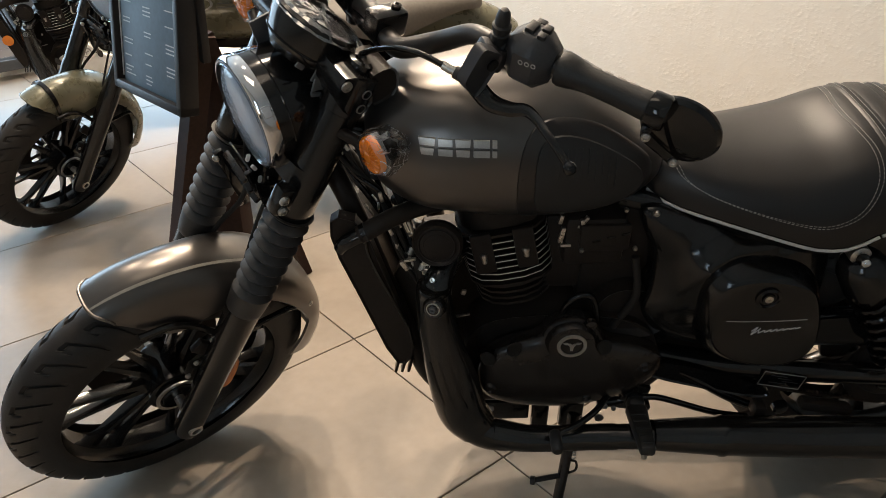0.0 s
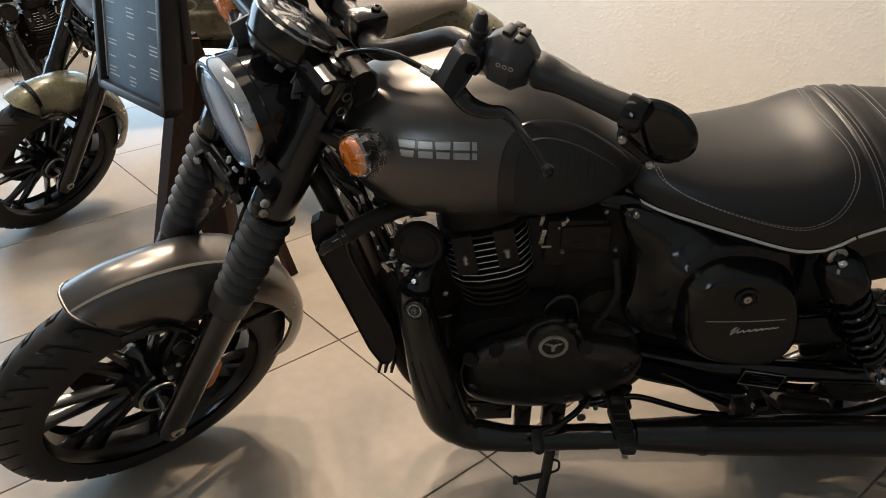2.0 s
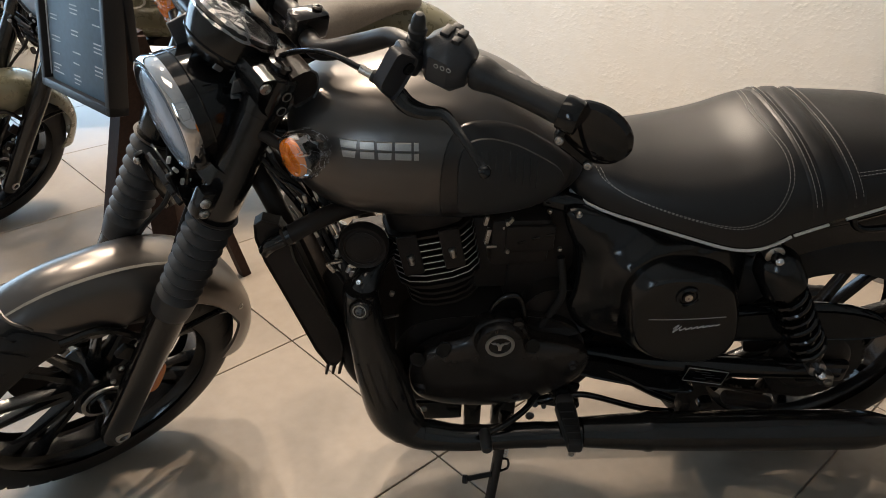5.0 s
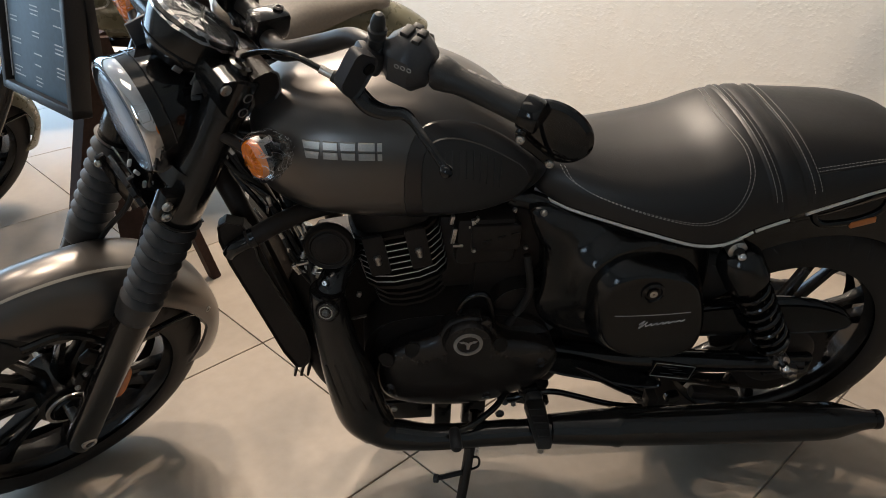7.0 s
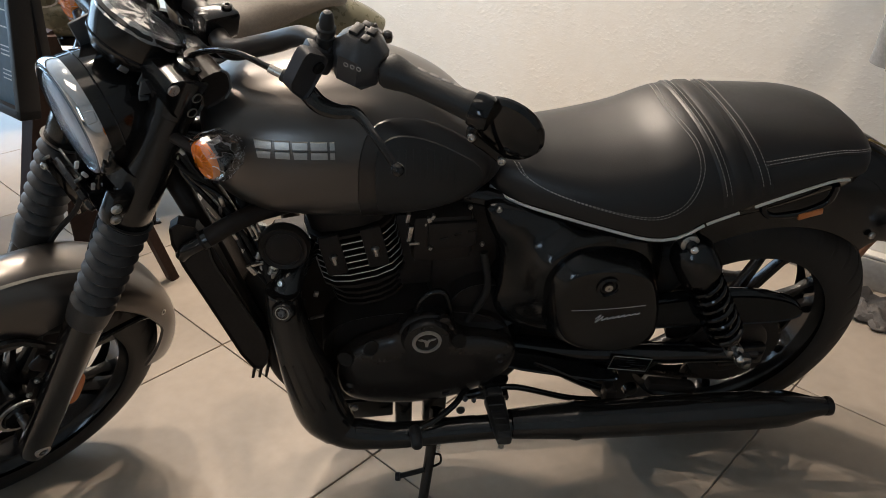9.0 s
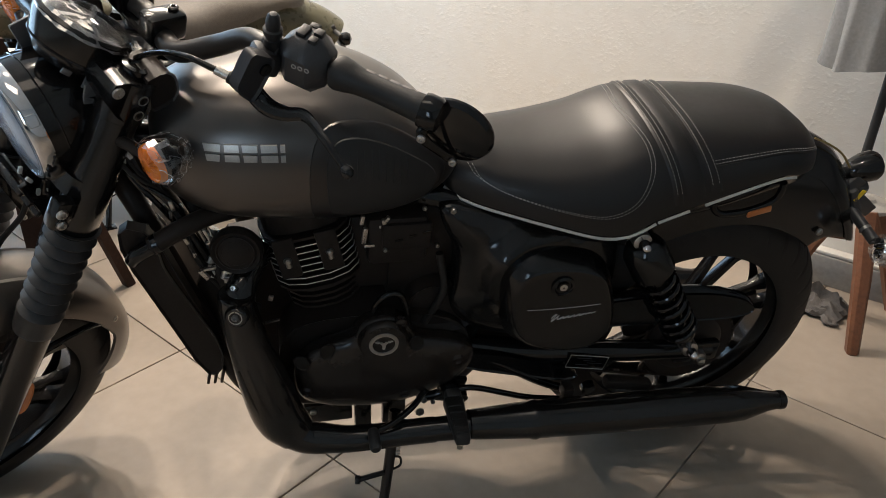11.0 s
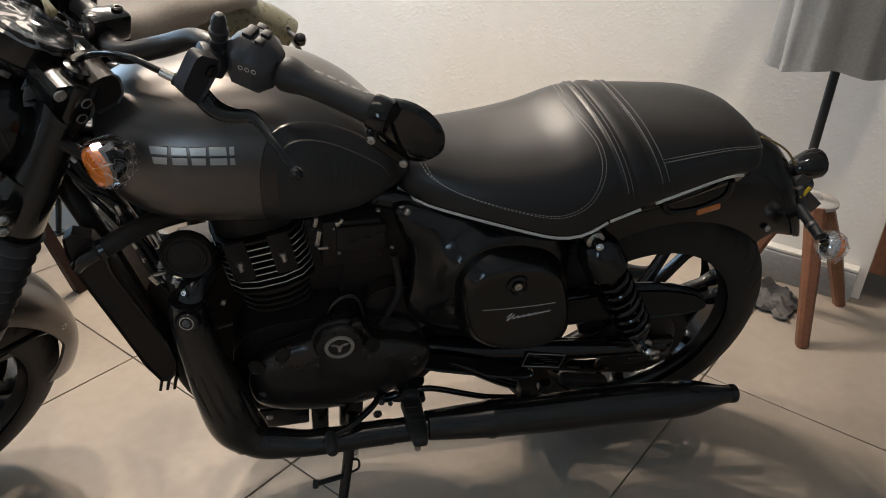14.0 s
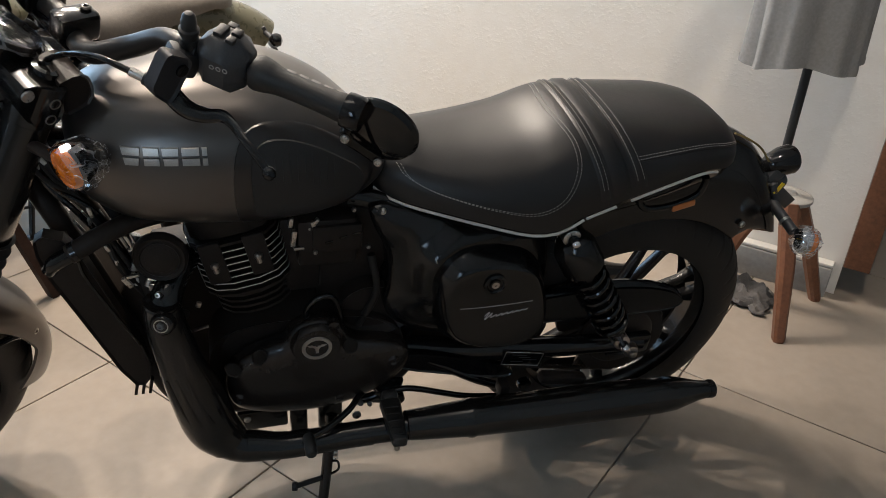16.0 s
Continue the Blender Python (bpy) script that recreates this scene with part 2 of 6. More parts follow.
DIAL_FILM = film_material("clear_dial_film", 9, 0.30, 0.40, (1.0, 0.3, 1.0))


# ---- mesh helpers ----
def finish(bm, angle=38):
    bmesh.ops.recalc_face_normals(bm, faces=bm.faces)
    lim = radians(angle)
    for f in bm.faces:
        f.smooth = True
    for e in bm.edges:
        e.smooth = len(e.link_faces) == 2 and e.calc_face_angle(0) < lim
    return bm


def mesh_of(name, bm, mat):
    finish(bm, 4 if name == "protective_film" else 38)
    me = bpy.data.meshes.new(name)
    bm.to_mesh(me)
    bm.free()
    me.materials.append(mat)
    return me


def part(name, bm, mat, parent, label="", m=None):
    """One mesh object under a thing or under a part; bm may also be a finished mesh that alike pieces share."""
    me = mesh_of(name, bm, mat) if isinstance(bm, bmesh.types.BMesh) else bm
    ob = new(name, me)
    ob.parent = parent
    if m is not None:
        ob.matrix_local = m
    if label:
        ob["label"] = label
    return ob


def thing(name, label, category, m=None, group="", kind=""):
    ob = new(name)
    ob.empty_display_size = 0.05
    if m is not None:
        ob.matrix_world = m
    return tagged(ob, label, category, group, kind)


def spline(pts, sub=6, closed=False):
    """Catmull-Rom through the points (tuples of any length)."""
    p = [np.array(a, float) for a in pts]
    n, out = len(p), []
    for i in range(n if closed else n - 1):
        a, b = p[i], p[(i + 1) % n]
        z = p[i - 1] if closed or i else 2 * a - b
        c = p[(i + 2) % n] if closed or i + 2 < n else 2 * b - a
        for k in range(sub):
            t = k / sub
            out.append(0.5 * (2 * a + (b - z) * t + (2 * z - 5 * a + 4 * b - c) * t * t + (3 * a - z - 3 * b + c) * t ** 3))
    if not closed:
        out.append(p[-1])
    return out


def skin(bm, rings, closed_rings=True, cap=True):
    vs = [[bm.verts.new(tuple(map(float, p))) for p in r] for r in rings]
    n = len(vs[0])
    for a, b in zip(vs, vs[1:]):
        for i in range(n if closed_rings else n - 1):
            bm.faces.new((a[i], a[(i + 1) % n], b[(i + 1) % n], b[i]))
    if cap and closed_rings:
        bm.faces.new(vs[0])
        bm.faces.new(vs[-1][::-1])
    return bm


def tube(pts, r, n=12, sub=6, cap=True, flat=1.0, bm=None):
    """A swept round bar; r may be one radius or one for each point."""
    rs = list(r) if hasattr(r, "__len__") else [r] * len(pts)
    path = spline([(*p, q) for p, q in zip(pts, rs)], sub) if sub > 1 and len(pts) > 2 else [np.array((*p, q)) for p, q in zip(pts, rs)]
    bm = bm or bmesh.new()
    xyz = [Vector(p[:3]) for p in path]
    d0 = (xyz[1] - xyz[0]).normalized()
    u = d0.orthogonal().normalized()
    rings = []
    for i, p in enumerate(xyz):
        d = (xyz[min(i + 1, len(xyz) - 1)] - xyz[max(i - 1, 0)]).normalized()
        u = (u - d * u.dot(d)).normalized()
        v = d.cross(u)
        rings.append([p + (u * math.cos(a) + v * math.sin(a) * flat) * path[i][3] for a in (2 * math.pi * k / n for k in range(n))])
    return skin(bm, rings, True, cap)


def lathe(profile, origin, axis, n=32, cap=True, bm=None):
    """Turned shape; profile: (distance along the axis, radius)."""
    bm = bm or bmesh.new()
    d = Vector(axis).normalized()
    u = d.orthogonal().normalized()
    v = d.cross(u)
    o = Vector(origin)
    rings = [[o + d * a + (u * math.cos(t) + v * math.sin(t)) * max(r, 1e-4) for t in (2 * math.pi * k / n for k in range(n))] for a, r in profile]
    return skin(bm, rings, True, cap)


def chaikin(pts, n=2):
    for _ in range(n):
        out = []
        for a, b in zip(pts, list(pts[1:]) + [pts[0]]):
            a, b = np.array(a, float), np.array(b, float)
            out += [tuple(0.75 * a + 0.25 * b), tuple(0.25 * a + 0.75 * b)]
        pts = out
    return pts


def resampled(pts, n):
    """A closed outline as n evenly spaced points, begun at its leftmost one."""
    p = np.array(pts, float)
    p = np.roll(p, -int(np.argmin(p[:, 0])), 0)
    q = np.vstack([p, p[:1]])
    run = np.concatenate([[0], np.cumsum(np.linalg.norm(np.diff(q, axis=0), axis=1))])
    at = np.linspace(0, run[-1], n, endpoint=False)
    return [(float(np.interp(a, run, q[:, 0])), float(np.interp(a, run, q[:, 1]))) for a in at]


def inset(pts, d):
    """A closed outline moved inwards by d."""
    p = np.array(pts, float)
    nxt, prv = np.roll(p, -1, 0), np.roll(p, 1, 0)
    t = nxt - prv
    t /= np.linalg.norm(t, axis=1)[:, None] + 1e-9
    area = 0.5 * np.sum(p[:, 0] * nxt[:, 1] - nxt[:, 0] * p[:, 1])
    nrm = np.stack([-t[:, 1], t[:, 0]], 1) * (1 if area > 0 else -1)
    return p + nrm * d


def slab(outline, y0, y1, bevel=0.004, steps=2, bm=None):
    """A plate with an outline in x and z between two y, with rounded rims."""
    bm = bm or bmesh.new()
    s = 1 if y1 > y0 else -1
    rings = []
    for k in range(steps + 1):
        a = math.pi / 2 * k / steps
        rings.append([(x, y0 + s * bevel * (1 - math.sin(a)), z) for x, z in inset(outline, bevel * (1 - math.cos(math.pi / 2 - a)) if steps > 1 else bevel * (1 - k))])
    for k in range(steps + 1):
        a = math.pi / 2 * (1 - k / steps)
        rings.append([(x, y1 - s * bevel * (1 - math.sin(a)), z) for x, z in inset(outline, bevel * (1 - math.cos(math.pi / 2 - a)) if steps > 1 else bevel * k)])
    return skin(bm, rings)


def dome(outline, y0, y1, power=2.6, flat=0.0, bm=None):
    """A cushion-shaped cover over an outline in x and z, rising from y0 at its rim to y1 in the middle."""
    bm = bm or bmesh.new()
    o = np.array(outline, float)
    c = o.mean(0)
    rings = [[(x, y0, z) for x, z in o]]
    for f in (0.997, 0.985, 0.96, 0.92, 0.86, 0.78, 0.66, 0.50, 0.30, 0.10):
        h = (1 - f ** power) ** (1 / power) if f > flat else (1 - flat ** power) ** (1 / power)
        rings.append([(x, y0 + (y1 - y0) * h, z) for x, z in c + (o - c) * f])
    return skin(bm, rings)


def box(centre, size, bevel=0.003, turn=(0, 0, 0), bm=None, seg=2):
    out = bm or bmesh.new()
    tmp = bmesh.new()
    bmesh.ops.create_cube(tmp, size=1)
    bmesh.ops.scale(tmp, vec=size, verts=tmp.verts)
    if bevel:
        bmesh.ops.bevel(tmp, geom=list(tmp.edges), offset=min(bevel, 0.45 * min(size)), segments=seg, affect="EDGES", profile=0.5)
    tmp.transform(pose(*centre, *turn))
    me = bpy.data.meshes.new("tmp")
    tmp.to_mesh(me)
    tmp.free()
    out.from_mesh(me)
    bpy.data.meshes.remove(me)
    return out


def coil(p0, p1, r, wire, turns, n=8):
    a, b = Vector(p0), Vector(p1)
    d = (b - a).normalized()
    u = d.orthogonal().normalized()
    v = d.cross(u)
    steps = int(turns * 16)
    pts = [a.lerp(b, k / steps) + (u * math.cos(k * math.pi / 8) + v * math.sin(k * math.pi / 8)) * r for k in range(steps + 1)]
    return tube([tuple(p) for p in pts], wire, n, sub=1)


def patch(outline, surf, lift=0.003, rings=(1.0, 0.985, 0.9, 0.7, 0.4, 0.12)):
    """A raised panel with an outline in x and z, laid on the surface y = surf(x, z) (to the left, -y)."""
    o = np.array(outline, float)
    c = o.mean(0)
    bm = bmesh.new()
    out = []
    for k, f in enumerate(rings):
        q = c + (o - c) * f
        h = -0.002 if k == 0 else lift
        out.append([(x, surf(x, z) - h, z) for x, z in q])
    skin(bm, out, True, False)
    bm.faces.new(list(bm.verts)[-len(o):])
    return bm


def bolt(at, axis, r=0.006, h=0.006, n=12):
    return lathe([(0, r), (h * 0.6, r), (h, r * 0.7), (h, r * 0.45), (h * 0.5, r * 0.4)], at, axis, n)


def joined(bms):
    out = bmesh.new()
    for b in bms:
        me = bpy.data.meshes.new("tmp")
        b.to_mesh(me)
        b.free()
        out.from_mesh(me)
        bpy.data.meshes.remove(me)
    return out


# ---- room ----
TILE_STEP, TILE_LENGTH, TILE_AT = 0.6, 0.925, (-0.427, 0.428)
tile_frame = pose(TILE_AT[0], TILE_AT[1], 0, 0, 0, TILE_TURN)     # local x runs at 40 degrees, local y square to it
floor = new("floor", None)
tagged(floor, "glazed beige oblong floor tiles with thin brown joints", "floor", kind="structure")
floor.matrix_world = tile_frame
part("bedding", box((0, 0, -0.056), (16, 16, 0.10), 0), GROUT, floor)


def plane_wall(name, x0, y0, x1, y1, mat, label, thick=0.2, top=ROOM, openings=()):
    """An upright wall between two points of the plan, with openings (from, to, bottom, top) cut through."""
    a, b = Vector((x0, y0, 0)), Vector((x1, y1, 0))
    d = b - a
    n = d.length
    turn = math.degrees(math.atan2(d.y, d.x))
    bm = bmesh.new()
    xs = sorted({0, n, *[v for o in openings for v in o[:2]]})
    for u, v in zip(xs, xs[1:]):
        hole = [o for o in openings if o[0] <= u and v <= o[1]]
        spans = [(0, top)] if not hole else [(0, hole[0][2]), (hole[0][3], top)]
        for lo, hi in spans:
            if hi - lo > 0.001:
                box(((u + v) / 2, thick / 2, (lo + hi) / 2), (v - u, thick, hi - lo), 0, bm=bm)
    bmesh.ops.remove_doubles(bm, verts=bm.verts, dist=1e-4)
    ob = new(name, mesh_of(name, bm, mat))
    ob.matrix_world = pose(x0, y0, 0, 0, 0, turn)
    return tagged(ob, label, "wall", kind="structure")


def along(u, v, z=0):
    """A place given in metres along the back wall's direction (u, towards the doorway) and away from the camera (v)."""
    c, s = math.cos(radians(-46)), math.sin(radians(-46))
    return (1.72 + c * u - s * v, 0.40 + s * u + c * v, z)


def wall_between(name, p, q, *rest, **kw):
    return plane_wall(name, *along(*p)[:2], *along(*q)[:2], *rest, **kw)


wall_between("wall_north", (-5.0, 0), (0.034, 0), WALL, "cream plastered wall with a rough trowelled finish")
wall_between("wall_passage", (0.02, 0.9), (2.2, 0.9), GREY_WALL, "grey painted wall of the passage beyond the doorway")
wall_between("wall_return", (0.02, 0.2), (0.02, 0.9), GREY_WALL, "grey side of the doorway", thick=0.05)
wall_between("wall_east", (2.2, 0.9), (2.2, -5.2), PLAIN_WALL, "plain painted room wall")
wall_between("wall_south", (2.2, -5.2), (-5.0, -5.2), PLAIN_WALL, "painted wall with a glazed shop door", openings=[(0.9, 1.9, 0.06, 2.2)])
wall_between("wall_west", (-5.0, -5.2), (-5.0, 0.2), PLAIN_WALL, "painted wall with a wide shop window", openings=[(1.4, 5.2, 0.06, 2.7)])

bm = box((*along(-2, -2, ROOM + 0.06)[:2], ROOM + 0.06), (12, 12, 0.12), 0, turn=(0, 0, -46))
tagged(new("ceiling", mesh_of("ceiling", bm, CEILING)), "plain pale ceiling", "ceiling", kind="structure")


def skirting():
    root = thing("baseboard", "grey stone skirting with a pale ledge along the cream wall", "skirting", kind="structure")
    m = pose(*along(0, 0), 0, 0, -46)
    root.matrix_world = m
    part("plinth", box((-2.49, -0.0225, 0.05), (5.0, 0.045, 0.10), 0.004), PLINTH, root)
    part("ledge", box((-2.49, -0.021, 0.108), (5.0, 0.040, 0.012), 0.004), WALL, root, "pale mortar ledge")


skirting()


def door_frame():
    root = thing("door_1", "brown wooden door frame at the end of the cream wall", "door frame", pose(*along(0.02, 0), 0, 0, -46), kind="structure")
    part("jamb", box((0.053, 0.06, 1.06), (0.075, 0.17, 1.9), 0.004), WOOD, root)
    part("lintel", box((1.0, 0.06, 2.06), (2.0, 0.17, 0.09), 0.004), WOOD, root)


door_frame()


def shop_window():
    at = along(-5.0, -1.9)
    root = thing("window_1", "wide shop window with daylight behind it", "window", pose(*at, 0, 0, 44), kind="structure")
    for y in (-1.9, -0.63, 0.63, 1.9):
        part("window_frame", box((y, -0.1, 1.38), (0.06, 0.08, 2.64), 0.004), PLASTIC, root)
    for z in (0.09, 2.67):
        part("window_frame", box((0, -0.1, z), (3.8, 0.08, 0.06), 0.004), PLASTIC, root)
    for y in (-1.265, 0, 1.265):
        pane = part("pane", box((y, -0.1, 1.38), (1.2, 0.006, 2.5), 0), GLASS, root)
        pane.visible_shadow = False
    return at


win = shop_window()
lamp = bpy.data.lights.new("window_daylight", "AREA")
lamp.shape, lamp.size, lamp.size_y, lamp.energy, lamp.color = "RECTANGLE", 3.6, 2.5, WINDOW_WATTS, COOL
ob = new("window_daylight", lamp)
c, s = math.cos(radians(-46)), math.sin(radians(-46))
ob.matrix_world = look((win[0] + 0.12 * c, win[1] + 0.12 * s, 1.38), (win[0] + c, win[1] + s, 1.38))


def added_glazed_door():
    """Unseen glazed entrance added behind the camera; its cool lamp serves as fill."""
    at = along(0.8, -5.2)
    root = thing("door_2", "unseen glazed entrance added for cool fill light", "door", pose(*at, 0, 0, 134), kind="structure")
    for x in (-0.47, 0.47):
        part("door_frame", box((x, 0.1, 1.13), (0.06, 0.08, 2.14), 0.004), PLASTIC, root)
    for z in (0.09, 0.5, 2.17):
        part("door_frame", box((0, 0.1, z), (0.88, 0.08, 0.06), 0.004), PLASTIC, root)
    part("lower_panel", box((0, 0.1, 0.295), (0.88, 0.03, 0.35), 0.003), PLASTIC, root)
    pane = part("pane", box((0, 0.1, 1.335), (0.88, 0.006, 1.60), 0), GLASS, root)
    pane.visible_shadow = False
    light = bpy.data.lights.new("door_daylight", "AREA")
    light.shape, light.size, light.size_y, light.energy, light.color = "RECTANGLE", 0.6, 1.3, DOOR_FILL_WATTS, COOL
    far = new("door_daylight", light)
    far.matrix_world = look((at[0] + 0.12 * math.sin(radians(46)), at[1] + 0.12 * math.cos(radians(46)), 1.4), (at[0] + math.sin(radians(46)), at[1] + math.cos(radians(46)), 1.4))


added_glazed_door()


def ceiling_panel(x, y):
    """Flat ceiling light on the camera's side of the motorcycle, added as warm fill."""
    root = thing("ceiling_panel", "unseen flat ceiling light added as warm fill", "ceiling light", pose(x, y, ROOM))
    part("frame", joined([box((0, s * 0.31, -0.014), (1.24, 0.02, 0.026), 0.003) for s in (-1, 1)] + [box((s * 0.61, 0, -0.014), (0.02, 0.60, 0.026), 0.003) for s in (-1, 1)]), PLAIN_WALL, root)
    light = bpy.data.lights.new("panel_lamp", "AREA")
    light.shape, light.size, light.size_y, light.energy, light.color = "RECTANGLE", 1.2, 0.6, PANEL_FILL_WATTS, WARM
    new("panel_lamp", light).location = (x, y, ROOM - 0.012)


ceiling_panel(-0.25, -0.80)


def ceiling_spot(x, y, watts, radius, beam, aim=None):
    root = thing("ceiling_spotlight", "small round ceiling spotlight out of view, with a warm lamp", "ceiling light", pose(x, y, ROOM), group="ceiling spotlights")
    part("trim_ring", lathe([(0, 0.062), (-0.004, 0.064), (-0.010, 0.060), (-0.010, 0.046), (0, 0.044)], (0, 0, -0.001), (0, 0, 1), 32, cap=False), PLAIN_WALL, root)
    lamp = bpy.data.lights.new("spot_lamp", "SPOT")
    lamp.energy, lamp.color, lamp.shadow_soft_size = watts * 4, WARM, radius
    lamp.spot_size, lamp.spot_blend = radians(beam), 0.7
    ob = new("spot_lamp", lamp)
    ob.location = (x, y, ROOM - 0.06)
    if aim:
        ob.rotation_euler = (Vector(aim) - ob.location).to_track_quat("-Z", "Y").to_euler()


for spot in SPOTS:
    ceiling_spot(*spot)


# ---- motorcycles ----
# A motorcycle's own frame: x from front to rear, y to its right, z up, the tyres' contact line at y = 0.
RAKE = radians(26)
PIVOT = Vector((-0.698, 0, 0.273))
STEER_AXIS = Vector((math.sin(RAKE), 0, math.cos(RAKE)))
FRONT_HUB, FRONT_R = Vector((-0.740, 0, 0.2936)), 0.300
REAR_HUB, REAR_R = Vector((0.72, 0, 0.32)), 0.320


def tyre_mesh(R, width, height, blocks=34, per=18):
    """A tyre about the y axis; the mesh is sheared so that its rows follow the slanted tread grooves."""
    n, rings = 44, []
    sections = blocks * per
    for i in range(sections):
        ring = []
        for k in range(n + 1):
            t = math.pi * (k / n) * 1.24 - math.pi * 0.12           # from the left bead over the tread to the right bead
            y = -math.cos(t) * width
            h = math.sin(t)
            r = R - height + height * (max(h, 0) ** 0.70 if h > 0 else h * 0.6)
            v = y / width
            a = 2 * math.pi * (i / sections - 1.15 * abs(v) ** 1.5 / blocks)
            col = (i + (per // 2 if v > 0 else 0)) % per
            if 0.20 < abs(v) < 0.245:
                r -= 0.0035
            elif h > 0.30 and 0.36 < abs(v) < 0.95 and col in (0, 1):
                r -= 0.0055
            elif 0.30 < abs(v) < 0.40 and col < 7:
                r -= 0.0045
            elif h > 0.5 and 0.40 < abs(v) < 0.62 and col in (6, 7, 8, 9, 10) and (col - 6) * 0.05 < abs(v) - 0.40 < (col - 4) * 0.05:
                r -= 0.0035
            if h < 0.30 and 0.10 < h and i % per == 5:
                r += 0.0006
            ring.append((math.cos(a) * r, y, math.sin(a) * r))
        rings.append(ring)
    rings.append(rings[0])
    bm = bmesh.new()
    skin(bm, rings, False, False)
    bmesh.ops.remove_doubles(bm, verts=bm.verts, dist=1e-5)
    return bm


def wheel(root, m, R, tyre_h, tyre_w, spokes, rim_mat, disc=True, broad=1.0):
    """Alloy wheel about its y axis: rim, tyre, hub, single spokes, brake disc."""
    rr = R - tyre_h
    prof = [(-0.036, rr + 0.014), (-0.040, rr + 0.010), (-0.037, rr - 0.004), (-0.028, rr - 0.008), (-0.018, rr - 0.020), (0.018, rr - 0.020),
            (0.028, rr - 0.008), (0.037, rr - 0.004), (0.040, rr + 0.010), (0.036, rr + 0.014)]
    rim = part("wheel", lathe(prof, (0, 0, 0), (0, 1, 0), 96, cap=False), rim_mat, root, m=m)
    part("tyre", tyre_mesh(R, tyre_w, tyre_h), RUBBER, rim, "black tyre with slanted tread grooves")
    part("hub", lathe([(-0.062, 0.014), (-0.062, 0.030), (-0.050, 0.034), (-0.044, 0.052), (-0.020, 0.046), (0.020, 0.046), (0.044, 0.052), (0.050, 0.034), (0.062, 0.030), (0.062, 0.014)],
                      (0, 0, 0), (0, 1, 0), 40), rim_mat, rim)
    sp = bmesh.new()
    rings = []
    for f, w, d in ((0.040, 0.010, 0.016), (0.10, 0.0055, 0.012), (rr - 0.05, 0.0050, 0.010), (rr - 0.016, 0.010, 0.014)):
        rings.append([(f, -d, -w), (f, -d * 0.5, -w * 1.15), (f, d * 0.5, -w * 1.15), (f, d, -w), (f, d, w), (f, d * 0.5, w * 1.15), (f, -d * 0.5, w * 1.15), (f, -d, w)])
    skin(sp, rings)
    bmesh.ops.scale(sp, vec=(1, 1, broad), verts=sp.verts)
    me = mesh_of("spoke", sp, rim_mat)
    for k in range(spokes):
        lean = radians(4.5) * (1 if k % 2 else -1)
        part("spoke", me, None, rim, m=Matrix.Rotation(2 * math.pi * k / spokes + lean, 4, "Y"))
    if disc:
        d = bmesh.new()
        lathe([(0.0665, 0.078), (0.0665, 0.138), (0.0625, 0.138), (0.0625, 0.078), (0.0665, 0.078)], (0, 0, 0), (0, 1, 0), 64, cap=False, bm=d)
        for k in range(6):
            a = math.pi / 3 * k
            box((math.cos(a) * 0.062, 0.0645, math.sin(a) * 0.062), (0.045, 0.004, 0.014), 0.001, (0, -math.degrees(a), 0), bm=d)
        part("brake_disc", d, ENGINE_BLACK, rim)
        part("sensor_ring", lathe([(-0.058, 0.036), (-0.058, 0.043), (-0.054, 0.043)], (0, 0, 0), (0, 1, 0), 40, cap=False), STEEL, rim)
    return rim


def arc_shell(hub, a0, a1, radius, half, skirt, thick=0.004, n=48, rounding=0.0, power=2.4):
    """A mudguard round a hub: angles in degrees from the rear (0) over the top (90) to the front; radius and skirt may be functions."""
    bm = bmesh.new()
    outer, inner = [], []
    for i in range(n + 1):
        f = i / n
        R = radius(f) if callable(radius) else radius
        K = skirt(f) if callable(skirt) else skirt
        W = half(f) if callable(half) else half
        ro, ri = [], []
        m = 20
        for k in range(m + 1):
            t = math.pi * k / m
            a = radians(a0 + (a1 - a0) * f - rounding * f ** 5 * abs(math.cos(t)) ** 3)
            y = -math.copysign(abs(math.cos(t)) ** (2 / power), math.cos(t)) * W
            h = abs(math.sin(t)) ** (2 / power)
            r = K + (R - K) * h
            ro.append((hub[0] + math.cos(a) * r, y, hub[2] + math.sin(a) * r))
            r2 = r - thick
            ri.append((hub[0] + math.cos(a) * r2, y * (1 - thick / W), hub[2] + math.sin(a) * r2))
        outer.append(ro)
        inner.append(ri)
    rings = [o + q[::-1] for o, q in zip(outer, inner)]
    return skin(bm, rings, True, True)


def shell_line(hub, a0, a1, radius, half, skirt, t_deg, width=3.0, lift=0.0008, n=60, power=2.4):
    """A narrow painted line that follows a mudguard."""
    bm = bmesh.new()
    rings = []
    for i in range(n + 1):
        f = i / n
        a = radians(a0 + (a1 - a0) * f)
        row = []
        for k in range(4):
            t = radians(t_deg - width / 2 + width * k / 3)
            W, R, K = half(f) if callable(half) else half, radius(f) if callable(radius) else radius, skirt(f) if callable(skirt) else skirt
            y = -math.copysign(abs(math.cos(t)) ** (2 / power), math.cos(t)) * (W + lift)
            r = K + (R + lift - K) * abs(math.sin(t)) ** (2 / power)
            row.append((hub[0] + math.cos(a) * r, y, hub[2] + math.sin(a) * r))
        rings.append(row)
    return skin(bm, rings, False, False)


